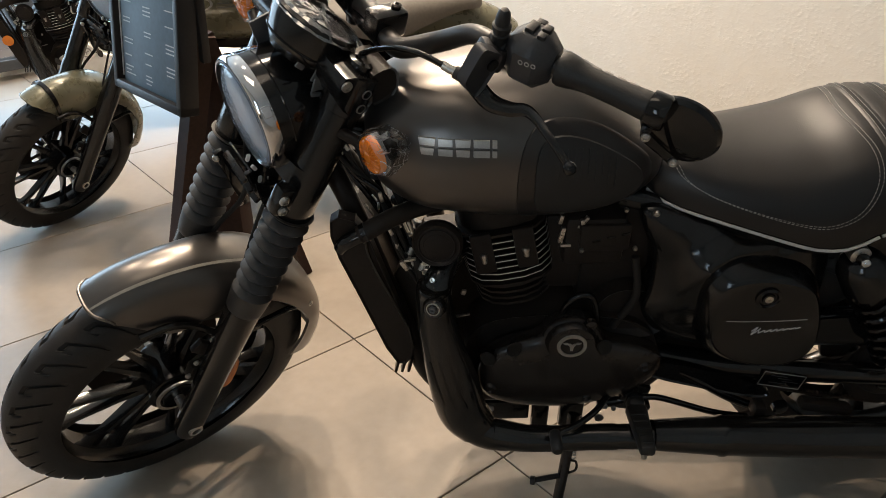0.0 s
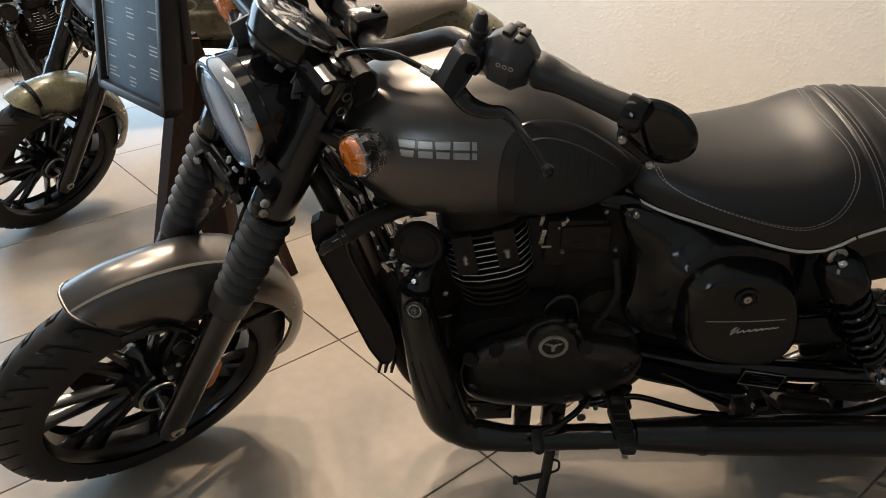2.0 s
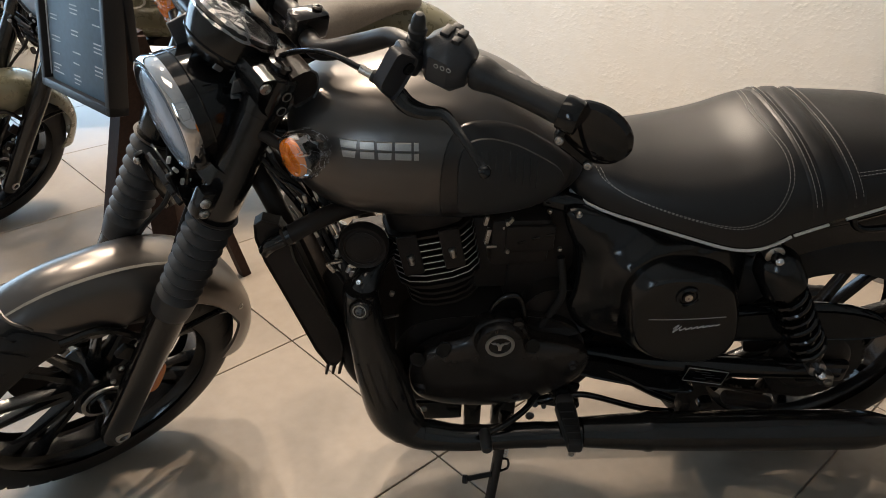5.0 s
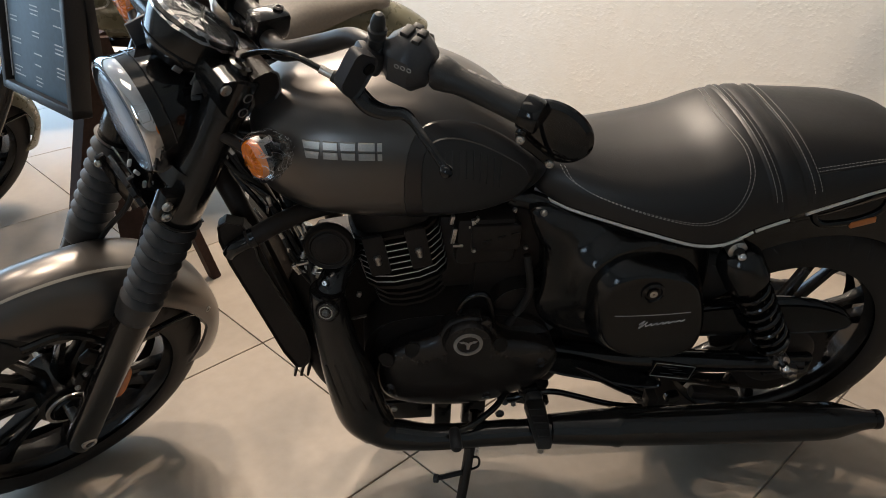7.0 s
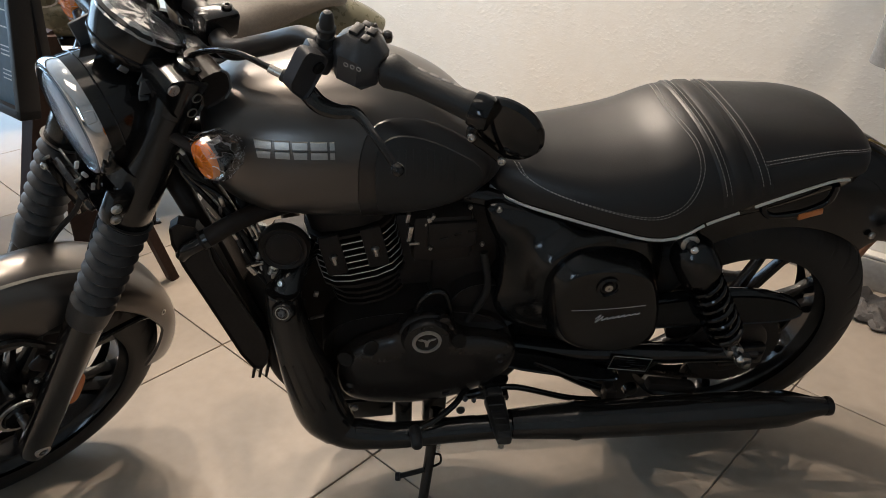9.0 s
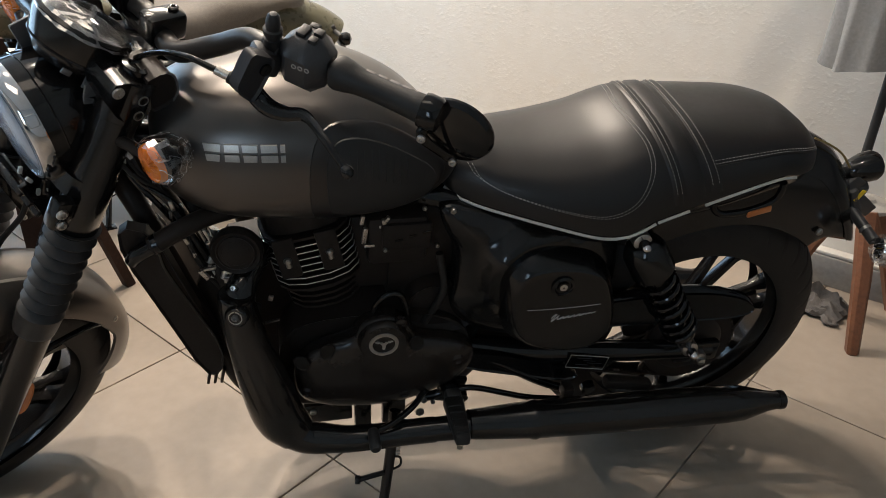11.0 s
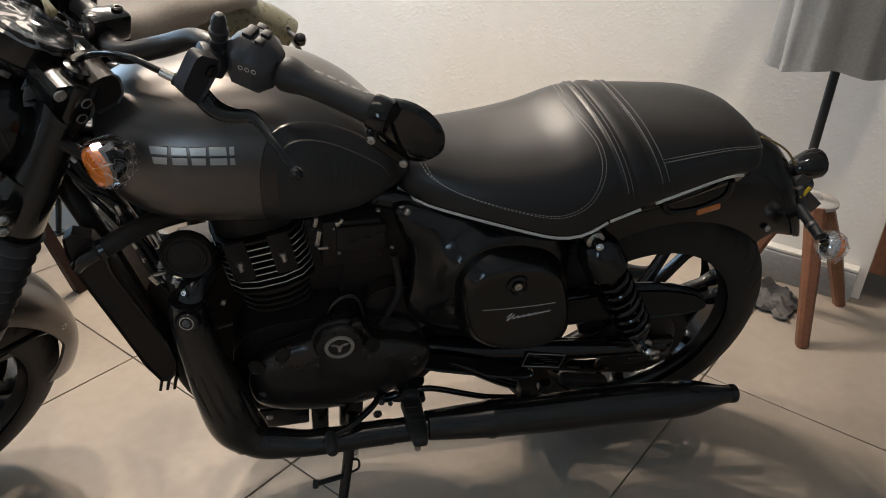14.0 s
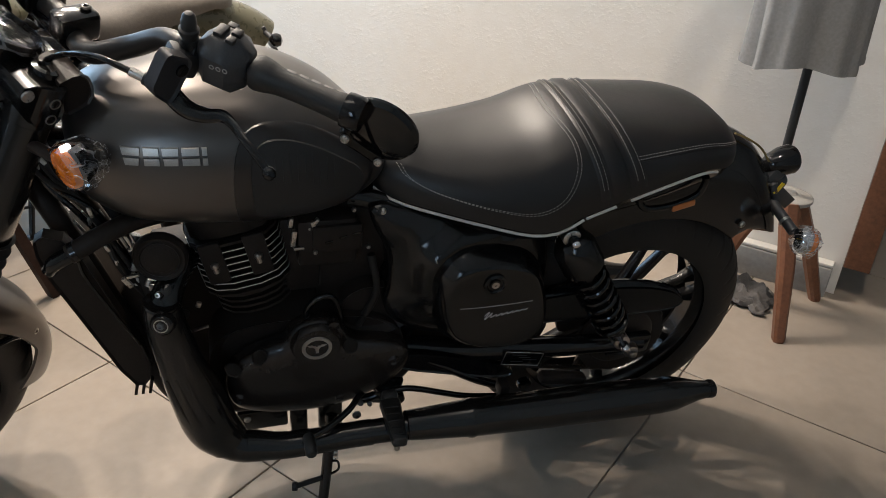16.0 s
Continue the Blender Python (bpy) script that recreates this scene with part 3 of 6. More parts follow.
# fuel tank: x, half width, top, bottom
TANK = [(-0.292, 0.030, 0.885, 0.815), (-0.285, 0.065, 0.905, 0.785), (-0.262, 0.105, 0.925, 0.752), (-0.20, 0.138, 0.945, 0.724), (-0.10, 0.152, 0.955, 0.712),
        (0.0, 0.152, 0.948, 0.711), (0.08, 0.138, 0.912, 0.720), (0.135, 0.112, 0.866, 0.738), (0.170, 0.082, 0.826, 0.760), (0.190, 0.045, 0.800, 0.780)]
TANK_POWER = 2.5


TANK_FINE = spline(TANK, 5)


def tank_row(x):
    xs = [float(r[0]) for r in TANK_FINE]
    return [float(np.interp(x, xs, [float(r[k]) for r in TANK_FINE])) for k in (1, 2, 3)]


def tank_side(x, z):
    w, top, bot = tank_row(x)
    c, h = bot + (top - bot) * 0.40, None
    h = (top - c) if z > c else (c - bot)
    k = min(0.999, abs(z - c) / h)
    return -w * (1 - k ** TANK_POWER) ** (1 / TANK_POWER)


def tank_mesh():
    rings = []
    for x, w, top, bot in TANK_FINE:
        c = bot + (top - bot) * 0.40
        ring = []
        for k in range(48):
            t = 2 * math.pi * k / 48
            y = math.copysign(abs(math.cos(t)) ** (2 / TANK_POWER), math.cos(t)) * w
            s = math.copysign(abs(math.sin(t)) ** (2 / TANK_POWER), math.sin(t))
            ring.append((x, y, c + s * ((top - c) if s > 0 else (c - bot))))
        rings.append(ring)
    return skin(bmesh.new(), rings)


# saddle: x, half width, top, bottom
SADDLE = [(0.162, 0.050, 0.778, 0.748), (0.175, 0.075, 0.798, 0.742), (0.21, 0.098, 0.812, 0.732), (0.26, 0.122, 0.807, 0.725), (0.34, 0.150, 0.809, 0.711), (0.42, 0.168, 0.824, 0.695),
          (0.475, 0.170, 0.846, 0.698), (0.51, 0.166, 0.855, 0.716), (0.58, 0.160, 0.855, 0.738), (0.66, 0.152, 0.850, 0.760), (0.74, 0.142, 0.843, 0.777),
          (0.79, 0.130, 0.835, 0.771), (0.820, 0.114, 0.825, 0.770), (0.838, 0.090, 0.812, 0.768), (0.849, 0.050, 0.796, 0.764)]
SADDLE_FINE = spline(SADDLE, 5)


def saddle_at(x, t, lift=0.0, power=2.7):
    """A point of the saddle's skin; t: degrees from the left lower edge (0) over the top (90) to the right."""
    xs = [float(r[0]) for r in SADDLE_FINE]
    w, top, bot = [float(np.interp(x, xs, [float(r[k]) for r in SADDLE_FINE])) for k in (1, 2, 3)]
    a = radians(t)
    y = -math.copysign(abs(math.cos(a)) ** (2 / power), math.cos(a)) * (w + lift)
    return (x, y, bot + (top - bot + lift) * abs(math.sin(a)) ** (2 / power))


def saddle_mesh(x0=None, x1=None, lift=0.0, t0=0, t1=180):
    xs = [float(r[0]) for r in SADDLE_FINE]
    if x0 is not None:
        xs = [x0 + (x1 - x0) * k / 4 for k in range(5)]
    rings = []
    for i, x in enumerate(xs):
        l = lift if x0 is None or 0 < i < len(xs) - 1 else -0.001
        top = [saddle_at(x + (0 if x0 is None else 0.042 * (1 - math.sin(radians(t0 + (t1 - t0) * k / 32)))), t0 + (t1 - t0) * k / 32, l) for k in range(33)]
        rings.append(top + ([(x, top[-1][1] * 0.9, top[-1][2] - 0.004), (x, top[0][1] * 0.9, top[0][2] - 0.004)] if x0 is None else []))
    return skin(bmesh.new(), rings, x0 is None, x0 is None)


def stitches(path, length=0.0042, gap=0.0025, r=0.0006):
    """A row of short thread stitches along a path."""
    bm = bmesh.new()
    pts = [Vector(p) for p in path]
    run, on = 0.0, []
    cum = [0.0]
    for a, b in zip(pts, pts[1:]):
        cum.append(cum[-1] + (b - a).length)
    total, s = cum[-1], 0.0

    def at(q):
        q = min(max(q, 0), total)
        i = min(int(np.searchsorted(cum, q)), len(cum) - 1)
        i = max(i, 1)
        return pts[i - 1].lerp(pts[i], (q - cum[i - 1]) / max(cum[i] - cum[i - 1], 1e-9))

    while s + length < total:
        tube([tuple(at(s)), tuple(at(s + length))], r, 5, sub=1, bm=bm)
        s += length + gap
    return bm


def gaiter_profile(z0, z1, r0, r1, folds):
    out = []
    for k in range(folds * 6 + 1):
        f = k / (folds * 6)
        out.append((z0 + (z1 - z0) * f, r0 + (r1 - r0) * f + 0.0055 * math.cos(2 * math.pi * f * folds)))
    return out


def leg_point(z, y):
    return Vector((-0.737 + 0.534 * (z - 0.262), y, z))


def fork(root, paint, headlight_mat, film=True, style="roadster", steer=38):
    """All that turns with the handlebar."""
    S = Matrix.Translation(PIVOT) @ Matrix.Rotation(radians(steer), 4, STEER_AXIS) @ Matrix.Translation(-PIVOT)
    up = (leg_point(1, 0) - leg_point(0, 0)).normalized()

    def add(name, bm, mat, parent=root, label=""):
        bm.transform(S)
        return part(name, bm, mat, parent, label)

    def on_leg(z, y):
        return leg_point(z, y)

    for y in (-0.100, 0.100):
        lower = add("fork_leg", lathe([(-0.045, 0.010), (-0.042, 0.022), (-0.02, 0.028), (0.03, 0.0285), (0.06, 0.0278), (0.20, 0.0300), (0.34, 0.0325), (0.36, 0.0325), (0.38, 0.030)], on_leg(0.262, y), up, 28), SATIN_BLACK)
        out = -1 if y < 0 else 1
        add("axle_bolt", lathe([(0, 0.015), (0.010, 0.0145), (0.012, 0.010), (0.006, 0.009), (0.006, 0.002)], on_leg(0.255, y) + Vector((0.0, out * 0.018, 0)), (0, out, 0), 20), STEEL, lower, "worn steel axle end")
        if style == "roadster":
            add("reflector", slab(chaikin([(0.000, 0.0), (0.016, 0.006), (0.044, 0.066), (0.034, 0.082), (0.016, 0.070), (-0.006, 0.014)], 2), 0, -0.008, 0.002), AMBER, lower, "amber side reflector")
            ob = lower.children[-1]
            ob.data.transform(S @ Matrix.Translation(on_leg(0.365, y * 1.14) + Vector((0.020, 0, -0.01))) @ S.inverted())
            add("gaiter", lathe([(0.325, 0.0290), (0.330, 0.0335), (0.338, 0.0345), (0.366, 0.0365)] + gaiter_profile(0.374, 0.560, 0.0315, 0.0345, 8), on_leg(0.262, y), up, 28), GAITER, lower, "ribbed dark rubber fork gaiter")
        else:
            add("gaiter", lathe([(0.345, 0.030), (0.585, 0.030)], on_leg(0.262, y), up, 28), SATIN_BLACK, lower)
        add("fork_tube", lathe([(0.550, 0.031), (0.556, 0.0345), (0.64, 0.0345), (0.70, 0.032), (0.815, 0.030), (0.820, 0.024), (0.838, 0.024)], on_leg(0.262, y), up, 28), SATIN_BLACK)
        # clamp block with its two screws at the top of the leg
        clamp = add("fork_clamp", joined([lathe([(0.765, 0.030), (0.768, 0.034), (0.832, 0.034), (0.836, 0.030)], on_leg(0.262, y), up, 28),
                                          slab(chaikin([(-0.392, 1.020), (-0.362, 1.014), (-0.338, 0.988), (-0.342, 0.946), (-0.372, 0.936), (-0.398, 0.972)], 1), y - 0.032, y + 0.032, 0.004)]), SATIN_BLACK)
        add("clamp_wing", slab(chaikin([(-0.348, 1.002), (-0.312, 1.008), (-0.297, 0.992), (-0.295, 0.964), (-0.306, 0.948), (-0.345, 0.944)], 1), y - 0.030, y + 0.030, 0.003), ENGINE_BLACK, clamp)
        add("clamp_lip", tube([(-0.310, y + out * 0.029, 1.006), (-0.299, y + out * 0.029, 0.993), (-0.296, y + out * 0.029, 0.966), (-0.305, y + out * 0.029, 0.950)], 0.0018, 8), BRACKET_GREY, clamp, "thin pale lip of the fork clamp")
        for sx, sz, br in ((-0.384, 1.006, 0.0085), (-0.352, 0.977, 0.008), (-0.362, 0.954, 0.008)):
            add("clamp_screw", bolt((sx, y + out * 0.032, sz), (0, out, 0), br, 0.003), STEEL if sz > 1 else CASE_BLACK, clamp, "steel socket screw")
            add("screw_rim", lathe([(0.002, br), (0.0034, br * 0.97), (0.0034, br * 0.78), (0.002, br * 0.76)], (sx, y + out * 0.032, sz), (0, out, 0), 16, cap=False), STEEL, clamp)
        add("tube_cap", lathe([(0.836, 0.020), (0.846, 0.019), (0.848, 0.012), (0.844, 0.010)], on_leg(0.262, y), up, 20), SATIN_BLACK, clamp)
    # yokes
    for z, t in ((0.822, 0.034), (0.985, 0.012)):
        o = [(-0.055, -0.105), (-0.02, -0.135), (0.022, -0.125), (0.045, -0.06), (0.055, 0.0), (0.045, 0.06), (0.022, 0.125), (-0.02, 0.135), (-0.055, 0.105), (-0.045, 0.0)]
        bm = slab([(a, b) for a, b in chaikin(o, 2)], -t / 2, t / 2, 0.004)
        bm.transform(Matrix.Translation(on_leg(z, 0) + Vector((0.012, 0, 0))) @ Matrix.Rotation(radians(28), 4, "Y") @ Matrix.Rotation(radians(90), 4, "X"))
        add("yoke", bm, SATIN_BLACK)
    # bracket under the headlamp with two steel screws on each side
    br = add("lamp_bracket", joined([box((-0.508, 0.052, 0.706), (0.016, 0.008, 0.158), 0.002, (0, -12, 0)), box((-0.500, -0.028, 0.765), (0.014, 0.008, 0.070), 0.002, (0, -13, 0)),
                                     box((-0.492, 0.012, 0.755), (0.004, 0.076, 0.080), 0.001, (0, -13, 0))]), SATIN_BLACK, label="black slotted bracket under the headlamp")
    for k in range(3):
        add("bracket_slat", box((-0.511 + 0.0069 * k, 0.012, 0.775 - 0.030 * k), (0.012, 0.072, 0.009), 0.002, (0, -30, 0)), CASE_BLACK, br)
    add("slotted_guard", joined([slab([(-0.506, 0.789), (-0.482, 0.777), (-0.484, 0.716), (-0.490, 0.712), (-0.498, 0.729), (-0.505, 0.772)], -0.052, -0.046, 0.0015)]
                                + [box((x, -0.049, z), (w, 0.006, 0.0075), 0.0015, (0, 27, 0)) for x, z, w in ((-0.471, 0.7715, 0.030), (-0.474, 0.7540, 0.026), (-0.477, 0.7365, 0.022))]
                                + [box((-0.461, -0.049, 0.752), (0.004, 0.006, 0.034), 0.001, (0, 8, 0))]), SATIN_BLACK, br, "black slotted guard plate")
    for x, z in ((-0.526, 0.771), (-0.500, 0.640)):
        add("bracket_screw", bolt((x - 0.003, 0.049, z), (-0.8, -0.4, 0.2), 0.0065, 0.005), STEEL, br)
    for x, z, turn in ((-0.504, 0.832, 20), (-0.497, 0.805, -25), (-0.490, 0.773, 15), (-0.475, 0.768, 0)):
        add("cable_clip", box((x, -0.030, z), (0.006, 0.005, 0.013), 0.0015, (0, turn, 0)), TRIM, br)
    for x, z in ((-0.496, 0.827), (-0.501, 0.806)):
        add("yoke_screw", bolt((x, -0.131, z), (0, -1, 0), 0.0085, 0.006), STEEL, br, "bright steel socket screw")
    add("yoke_ear", box((-0.494, -0.118, 0.816), (0.030, 0.026, 0.050), 0.005, (0, 28, 0)), SATIN_BLACK, br)
    # headlamp
    hl, ax = Vector((-0.480, 0, 0.892)), Vector((-1, 0, -0.04)).normalized()
    shell = add("headlamp", lathe([(-0.160, 0.010), (-0.155, 0.035), (-0.140, 0.060), (-0.112, 0.079), (-0.07, 0.088), (-0.03, 0.090), (-0.010, 0.090), (-0.010, 0.082)], hl, ax, 56, cap=False), headlight_mat, label="round gloss black headlamp bowl")
    add("bezel", lathe([(-0.0130, 0.0898), (-0.0128, 0.0912), (-0.008, 0.0922), (-0.002, 0.0926), (0.002, 0.0922), (0.006, 0.0908), (0.009, 0.0886), (0.0095, 0.0868), (0.0085, 0.0850)], hl, ax, 72, cap=False), CHROME, shell, "chrome headlamp rim")
    add("lens_gasket", lathe([(0.0085, 0.0852), (0.0098, 0.0846), (0.0100, 0.0826), (0.0060, 0.0805), (-0.004, 0.080)], hl, ax, 72, cap=False), PLASTIC, shell, "dark ring round the headlamp glass")
    add("lens_ring", lathe([(0.0098, 0.0818), (0.0112, 0.0806), (0.0112, 0.0790), (0.0095, 0.0782)], hl, ax, 72, cap=False), GLASS, shell)
    add("bowl_seam", lathe([(-0.0345, 0.0895), (-0.033, 0.0909), (-0.0315, 0.0899)], hl, ax, 64, cap=False), GLOSS_BLACK, shell)
    clip = box((0, 0, 0), (0.014, 0.018, 0.003), 0.001)
    clip.transform(Matrix.Translation(hl + Vector((0.001, -0.0710, 0.0610))) @ Matrix.Rotation(radians(49), 4, "X"))
    add("bezel_clip", clip, CHROME, shell, "small chrome rim clip")
    add("reflector_bowl", lathe([(-0.075, 0.012), (-0.07, 0.03), (-0.05, 0.058), (-0.02, 0.076), (-0.004, 0.080)], hl, ax, 48, cap=False), LAMP_MIRROR, shell)
    lens = add("lens", lathe([(-0.001, 0.0815), (0.004, 0.0805), (0.010, 0.068), (0.0145, 0.045), (0.016, 0.002)], hl, ax, 48), FLUTED, shell, "fluted domed headlamp glass")
    add("bulb_shield", lathe([(-0.05, 0.014), (-0.02, 0.014), (-0.014, 0.010)], hl, ax, 20), CHROME, shell)
    lens.visible_shadow = False
    # instrument
    gc, gn = Vector((-0.365, -0.010, 1.018)), Vector((0.62, 0, 0.78)).normalized()
    dial = add("instrument", lathe([(-0.055, 0.020), (-0.05, 0.045), (-0.03, 0.060), (0.0, 0.067), (0.012, 0.068), (0.016, 0.064), (0.016, 0.058), (0.010, 0.057)], gc, gn, 48, cap=False), SATIN_BLACK, label="round black instrument pod")
    add("dial_face", lathe([(0.008, 0.057), (0.0085, 0.001)], gc, gn, 40), PLASTIC, dial)
    add("dial_glass", lathe([(0.013, 0.058), (0.0145, 0.040), (0.015, 0.002)], gc, gn, 40), GLASS, dial)
    if film:
        rnd = random.Random(5)
        bm = bmesh.new()
        vs = []
        u = gn.orthogonal().normalized()
        v = gn.cross(u)
        for i in range(7):
            vs.append([])
            for k in range(40):
                a = 2 * math.pi * k / 40
                r = 0.006 + 0.0108 * i
                h = 0.020 + rnd.uniform(-0.0006, 0.0008) * (1 + (i > 4))
                vs[-1].append(gc + gn * (h - (0.012 if i == 6 else 0)) + (u * math.cos(a) + v * math.sin(a)) * (r + rnd.uniform(-0.002, 0.002)))
        skin(bm, vs, True, False)
        f = add("protective_film", bm, DIAL_FILM, dial, "crumpled clear protective film")
        f.visible_shadow = False
    add("instrument_bracket", joined([box((-0.392, -0.072, 0.968), (0.03, 0.004, 0.022), 0.002, (0, 20, 10)), box((-0.40, 0.075, 0.955), (0.05, 0.004, 0.06), 0.002, (0, 20, 0)),
                                      box((-0.385, 0, 0.938), (0.05, 0.14, 0.01), 0.002, (0, 25, 0)), box((-0.415, 0.055, 0.985), (0.035, 0.004, 0.05), 0.0015, (0, -12, 0))]), BRACKET_GREY)
    for x, y, z, w, h, turn in ((-0.394, -0.062, 0.978, 0.007, 0.024, 35), (-0.390, -0.062, 0.970, 0.016, 0.010, 35), (-0.418, -0.062, 1.004, 0.016, 0.008, 50)):
        add("dial_tab", box((x, y, z), (w, 0.003, h), 0.001, (0, turn, 0)), BRACKET_GREY, dial)
    add("pod_seam", lathe([(-0.0305, 0.0600), (-0.029, 0.0617), (-0.0275, 0.0612)], gc, gn, 48, cap=False), GLOSS_BLACK, dial)
    # handlebar, clamp, grips, switches
    half = [(-0.262, 0.0, 1.000), (-0.272, 0.06, 0.999), (-0.276, 0.105, 1.010), (-0.242, 0.150, 1.040), (-0.227, 0.20, 1.082), (-0.222, 0.25, 1.098), (-0.182, 0.325, 1.100), (-0.133, 0.44, 1.102)]
    bar = add("handlebar", tube([(x, -y, z) for x, y, z in half[::-1]] + half[1:], [0.0125, 0.0125, 0.0125, 0.014, 0.0155, 0.0155, 0.0155, 0.0155, 0.0155, 0.0155, 0.0155, 0.014, 0.0125, 0.0125, 0.0125], 16), BAR_BLACK, label="black tapered handlebar")
    cl = add("bar_clamp", joined([box((-0.262, y, 1.008), (0.060, 0.036, 0.044), 0.007, (0, 8, 0)) for y in (-0.042, 0.042)] + [box((-0.262, 0, 0.985), (0.046, 0.10, 0.02), 0.005)]
                             + [lathe([(0, 0.016), (0.05, 0.016)], (-0.262, y, 0.955), (0, 0, 1), 16) for y in (-0.042, 0.042)]), SATIN_BLACK, bar, "black two-piece bar clamp")
    for y in (-0.042, 0.042):
        for x in (-0.281, -0.243):
            add("clamp_bolt", bolt((x, y, 1.029), (0.1, 0, 1), 0.008, 0.004), CASE_BLACK, cl)
    for sgn in (-1, 1):
        p = [Vector((x, sgn * y, z)) for x, y, z in half]
        a, b = p[6], p[7]
        d = (b - a).normalized()
        n = (b - a).length
        grip = add("grip", lathe([(0, 0.012), (0, 0.0220), (0.006, 0.0235), (0.013, 0.0225), (0.02, 0.0213)] + [(0.02 + (n - 0.03) * k / 40, 0.0168 + 0.0045 * math.exp(-k / 5) + 0.0018 * (k / 40) ** 3 + 0.0003 * (k % 2)) for k in range(1, 40)] + [(n - 0.008, 0.0190), (n - 0.002, 0.0188), (n, 0.013)], a, d, 24), GRIP, bar, "black ribbed rubber grip")
        if sgn < 0:
            up_g = (Vector((0.2, 0.1, 1)) - d * Vector((0.2, 0.1, 1)).dot(d)).normalized()
            side_g = d.cross(up_g)
            add("grip_label", joined([box(tuple(a + d * (0.045 + 0.017 * k) + up_g * 0.0172 + side_g * -0.004), (0.012, 0.004, 0.0015), 0.0004, (0, 0, math.degrees(math.atan2(d.y, d.x)))) for k in range(6)]), THREAD, grip)
        # switch housing
        sw = add("switch_housing", box((0, 0, 0), (0.068, 0.068, 0.078), 0.020, seg=1), PLASTIC, bar, "black handlebar switch housing with buttons")
        sw.data.transform(S.inverted())
        base = Matrix.Translation(a - d * 0.040) @ Matrix.Rotation(math.atan2(d.y, d.x) + math.pi / 2, 4, "Z")
        sw.data.transform(S @ base)
        for bx, by, bz, sx, sy in ((0.008, -0.010, 0.0395, 0.013, 0.012), (-0.009, -0.010, 0.0395, 0.012, 0.011), (0.0, 0.008, 0.040, 0.022, 0.013), (0.027, 0.006, 0.030, 0.010, 0.014)):
            k = box((bx, by, bz), (sx, sy, 0.008), 0.002)
            k.transform(S @ base)
            part("button", k, GRIP, sw)
        for q in range(3):
            k = lathe([(0, 0.0034), (0.0008, 0.0034), (0.0008, 0.0025), (0, 0.0025)], (-0.0338, -0.016 + 0.009 * q, 0.012 - 0.001 * q), (-1, 0, 0), 10, cap=False)
            k.transform(S @ base)
            part("switch_symbol", k, TRIM, sw, "small pale switch symbol")
        # lever and its perch
        pc = p[5]
        perch = add("lever_perch", joined([slab(chaikin([(-0.277, 1.137), (-0.262, 1.126), (-0.241, 1.112), (-0.254, 1.088), (-0.276, 1.054), (-0.290, 1.070), (-0.303, 1.088), (-0.292, 1.110)], 2), sgn * 0.282, sgn * 0.264, 0.003, 2), box(tuple(pc + Vector((-0.018, sgn * 0.004, -0.006))), (0.040, 0.030, 0.036), 0.005, (0, 24, sgn * 14)),
                                           lathe([(-0.013, 0.019), (0.013, 0.019)], tuple(pc), tuple(d), 20)]), CAST_GREY, bar, "black lever perch with a slotted screw")
        add("perch_screw", joined([lathe([(-0.001, 0.0085), (0.0018, 0.0082), (0.0018, 0.0010)], (-0.259, sgn * 0.282, 1.103), (0, sgn, 0), 20)]), SATIN_BLACK, perch)
        add("screw_slot", box((-0.259, sgn * 0.2840, 1.103), (0.0145, 0.0006, 0.0016), 0, (0, -50, 0)), GLOSS_BLACK, perch)
        lv = [Vector((x, sgn * y, z)) for x, y, z in ((-0.268, 0.262, 1.062), (-0.264, 0.292, 1.053), (-0.255, 0.320, 1.058), (-0.243, 0.345, 1.068), (-0.249, 0.390, 1.069), (-0.249, 0.437, 1.053))]
        lever = add("lever", tube([tuple(v) for v in lv], [0.013, 0.0125, 0.0100, 0.0078, 0.0058, 0.0055], 12, flat=0.6), SATIN_BLACK, bar, "gloss black clutch lever" if sgn < 0 else "gloss black brake lever")
        add("lever_ball", lathe([(-0.009, 0.001), (-0.007, 0.006), (-0.002, 0.0088), (0.003, 0.0086), (0.008, 0.005), (0.009, 0.001)], tuple(lv[-1]), (lv[-1] - lv[-2]).normalized(), 16), GLOSS_BLACK, lever)
        # mirror stem stub with rubber cap
        add("mirror_boss", lathe([(0, 0.012), (0.014, 0.012), (0.015, 0.010), (0.020, 0.0095), (0.021, 0.0125), (0.027, 0.0128), (0.029, 0.0100), (0.038, 0.0098), (0.046, 0.0080), (0.050, 0.0050), (0.051, 0.001)], tuple(pc + Vector((-0.006, sgn * 0.004, 0.010))), (0, 0, 1), 16), GRIP, perch, "rubber cap on an empty mirror hole")
        # bar-end mirror folded in
        e = p[7]
        ring = add("bar_end_clamp", lathe([(-0.001, 0.013), (-0.001, 0.0225), (0.004, 0.0235), (0.020, 0.0235), (0.024, 0.021), (0.024, 0.010)], tuple(e), tuple(d), 24), GLOSS_BLACK, bar, "black bar-end mirror clamp")
        arm = [e + d * 0.012 + Vector((-0.006, 0, -0.016)), Vector((-0.143, sgn * 0.455, 1.072)), Vector((-0.116, sgn * 0.470, 1.042)), Vector((-0.096, sgn * 0.480, 1.022))]
        add("mirror_arm", tube([tuple(v) for v in arm], [0.0080, 0.0075, 0.0065, 0.0075], 10, sub=3, flat=0.55), SATIN_BLACK, ring, "flat black mirror link")
        for v in (arm[1], arm[3]):
            add("link_bolt", bolt(tuple(v + Vector((-0.004, sgn * 0.004, 0.002))), (-0.8, sgn * 0.5, 0.2), 0.006, 0.005), STEEL, ring)
        mc = Vector((-0.094, sgn * 0.470, 1.066))
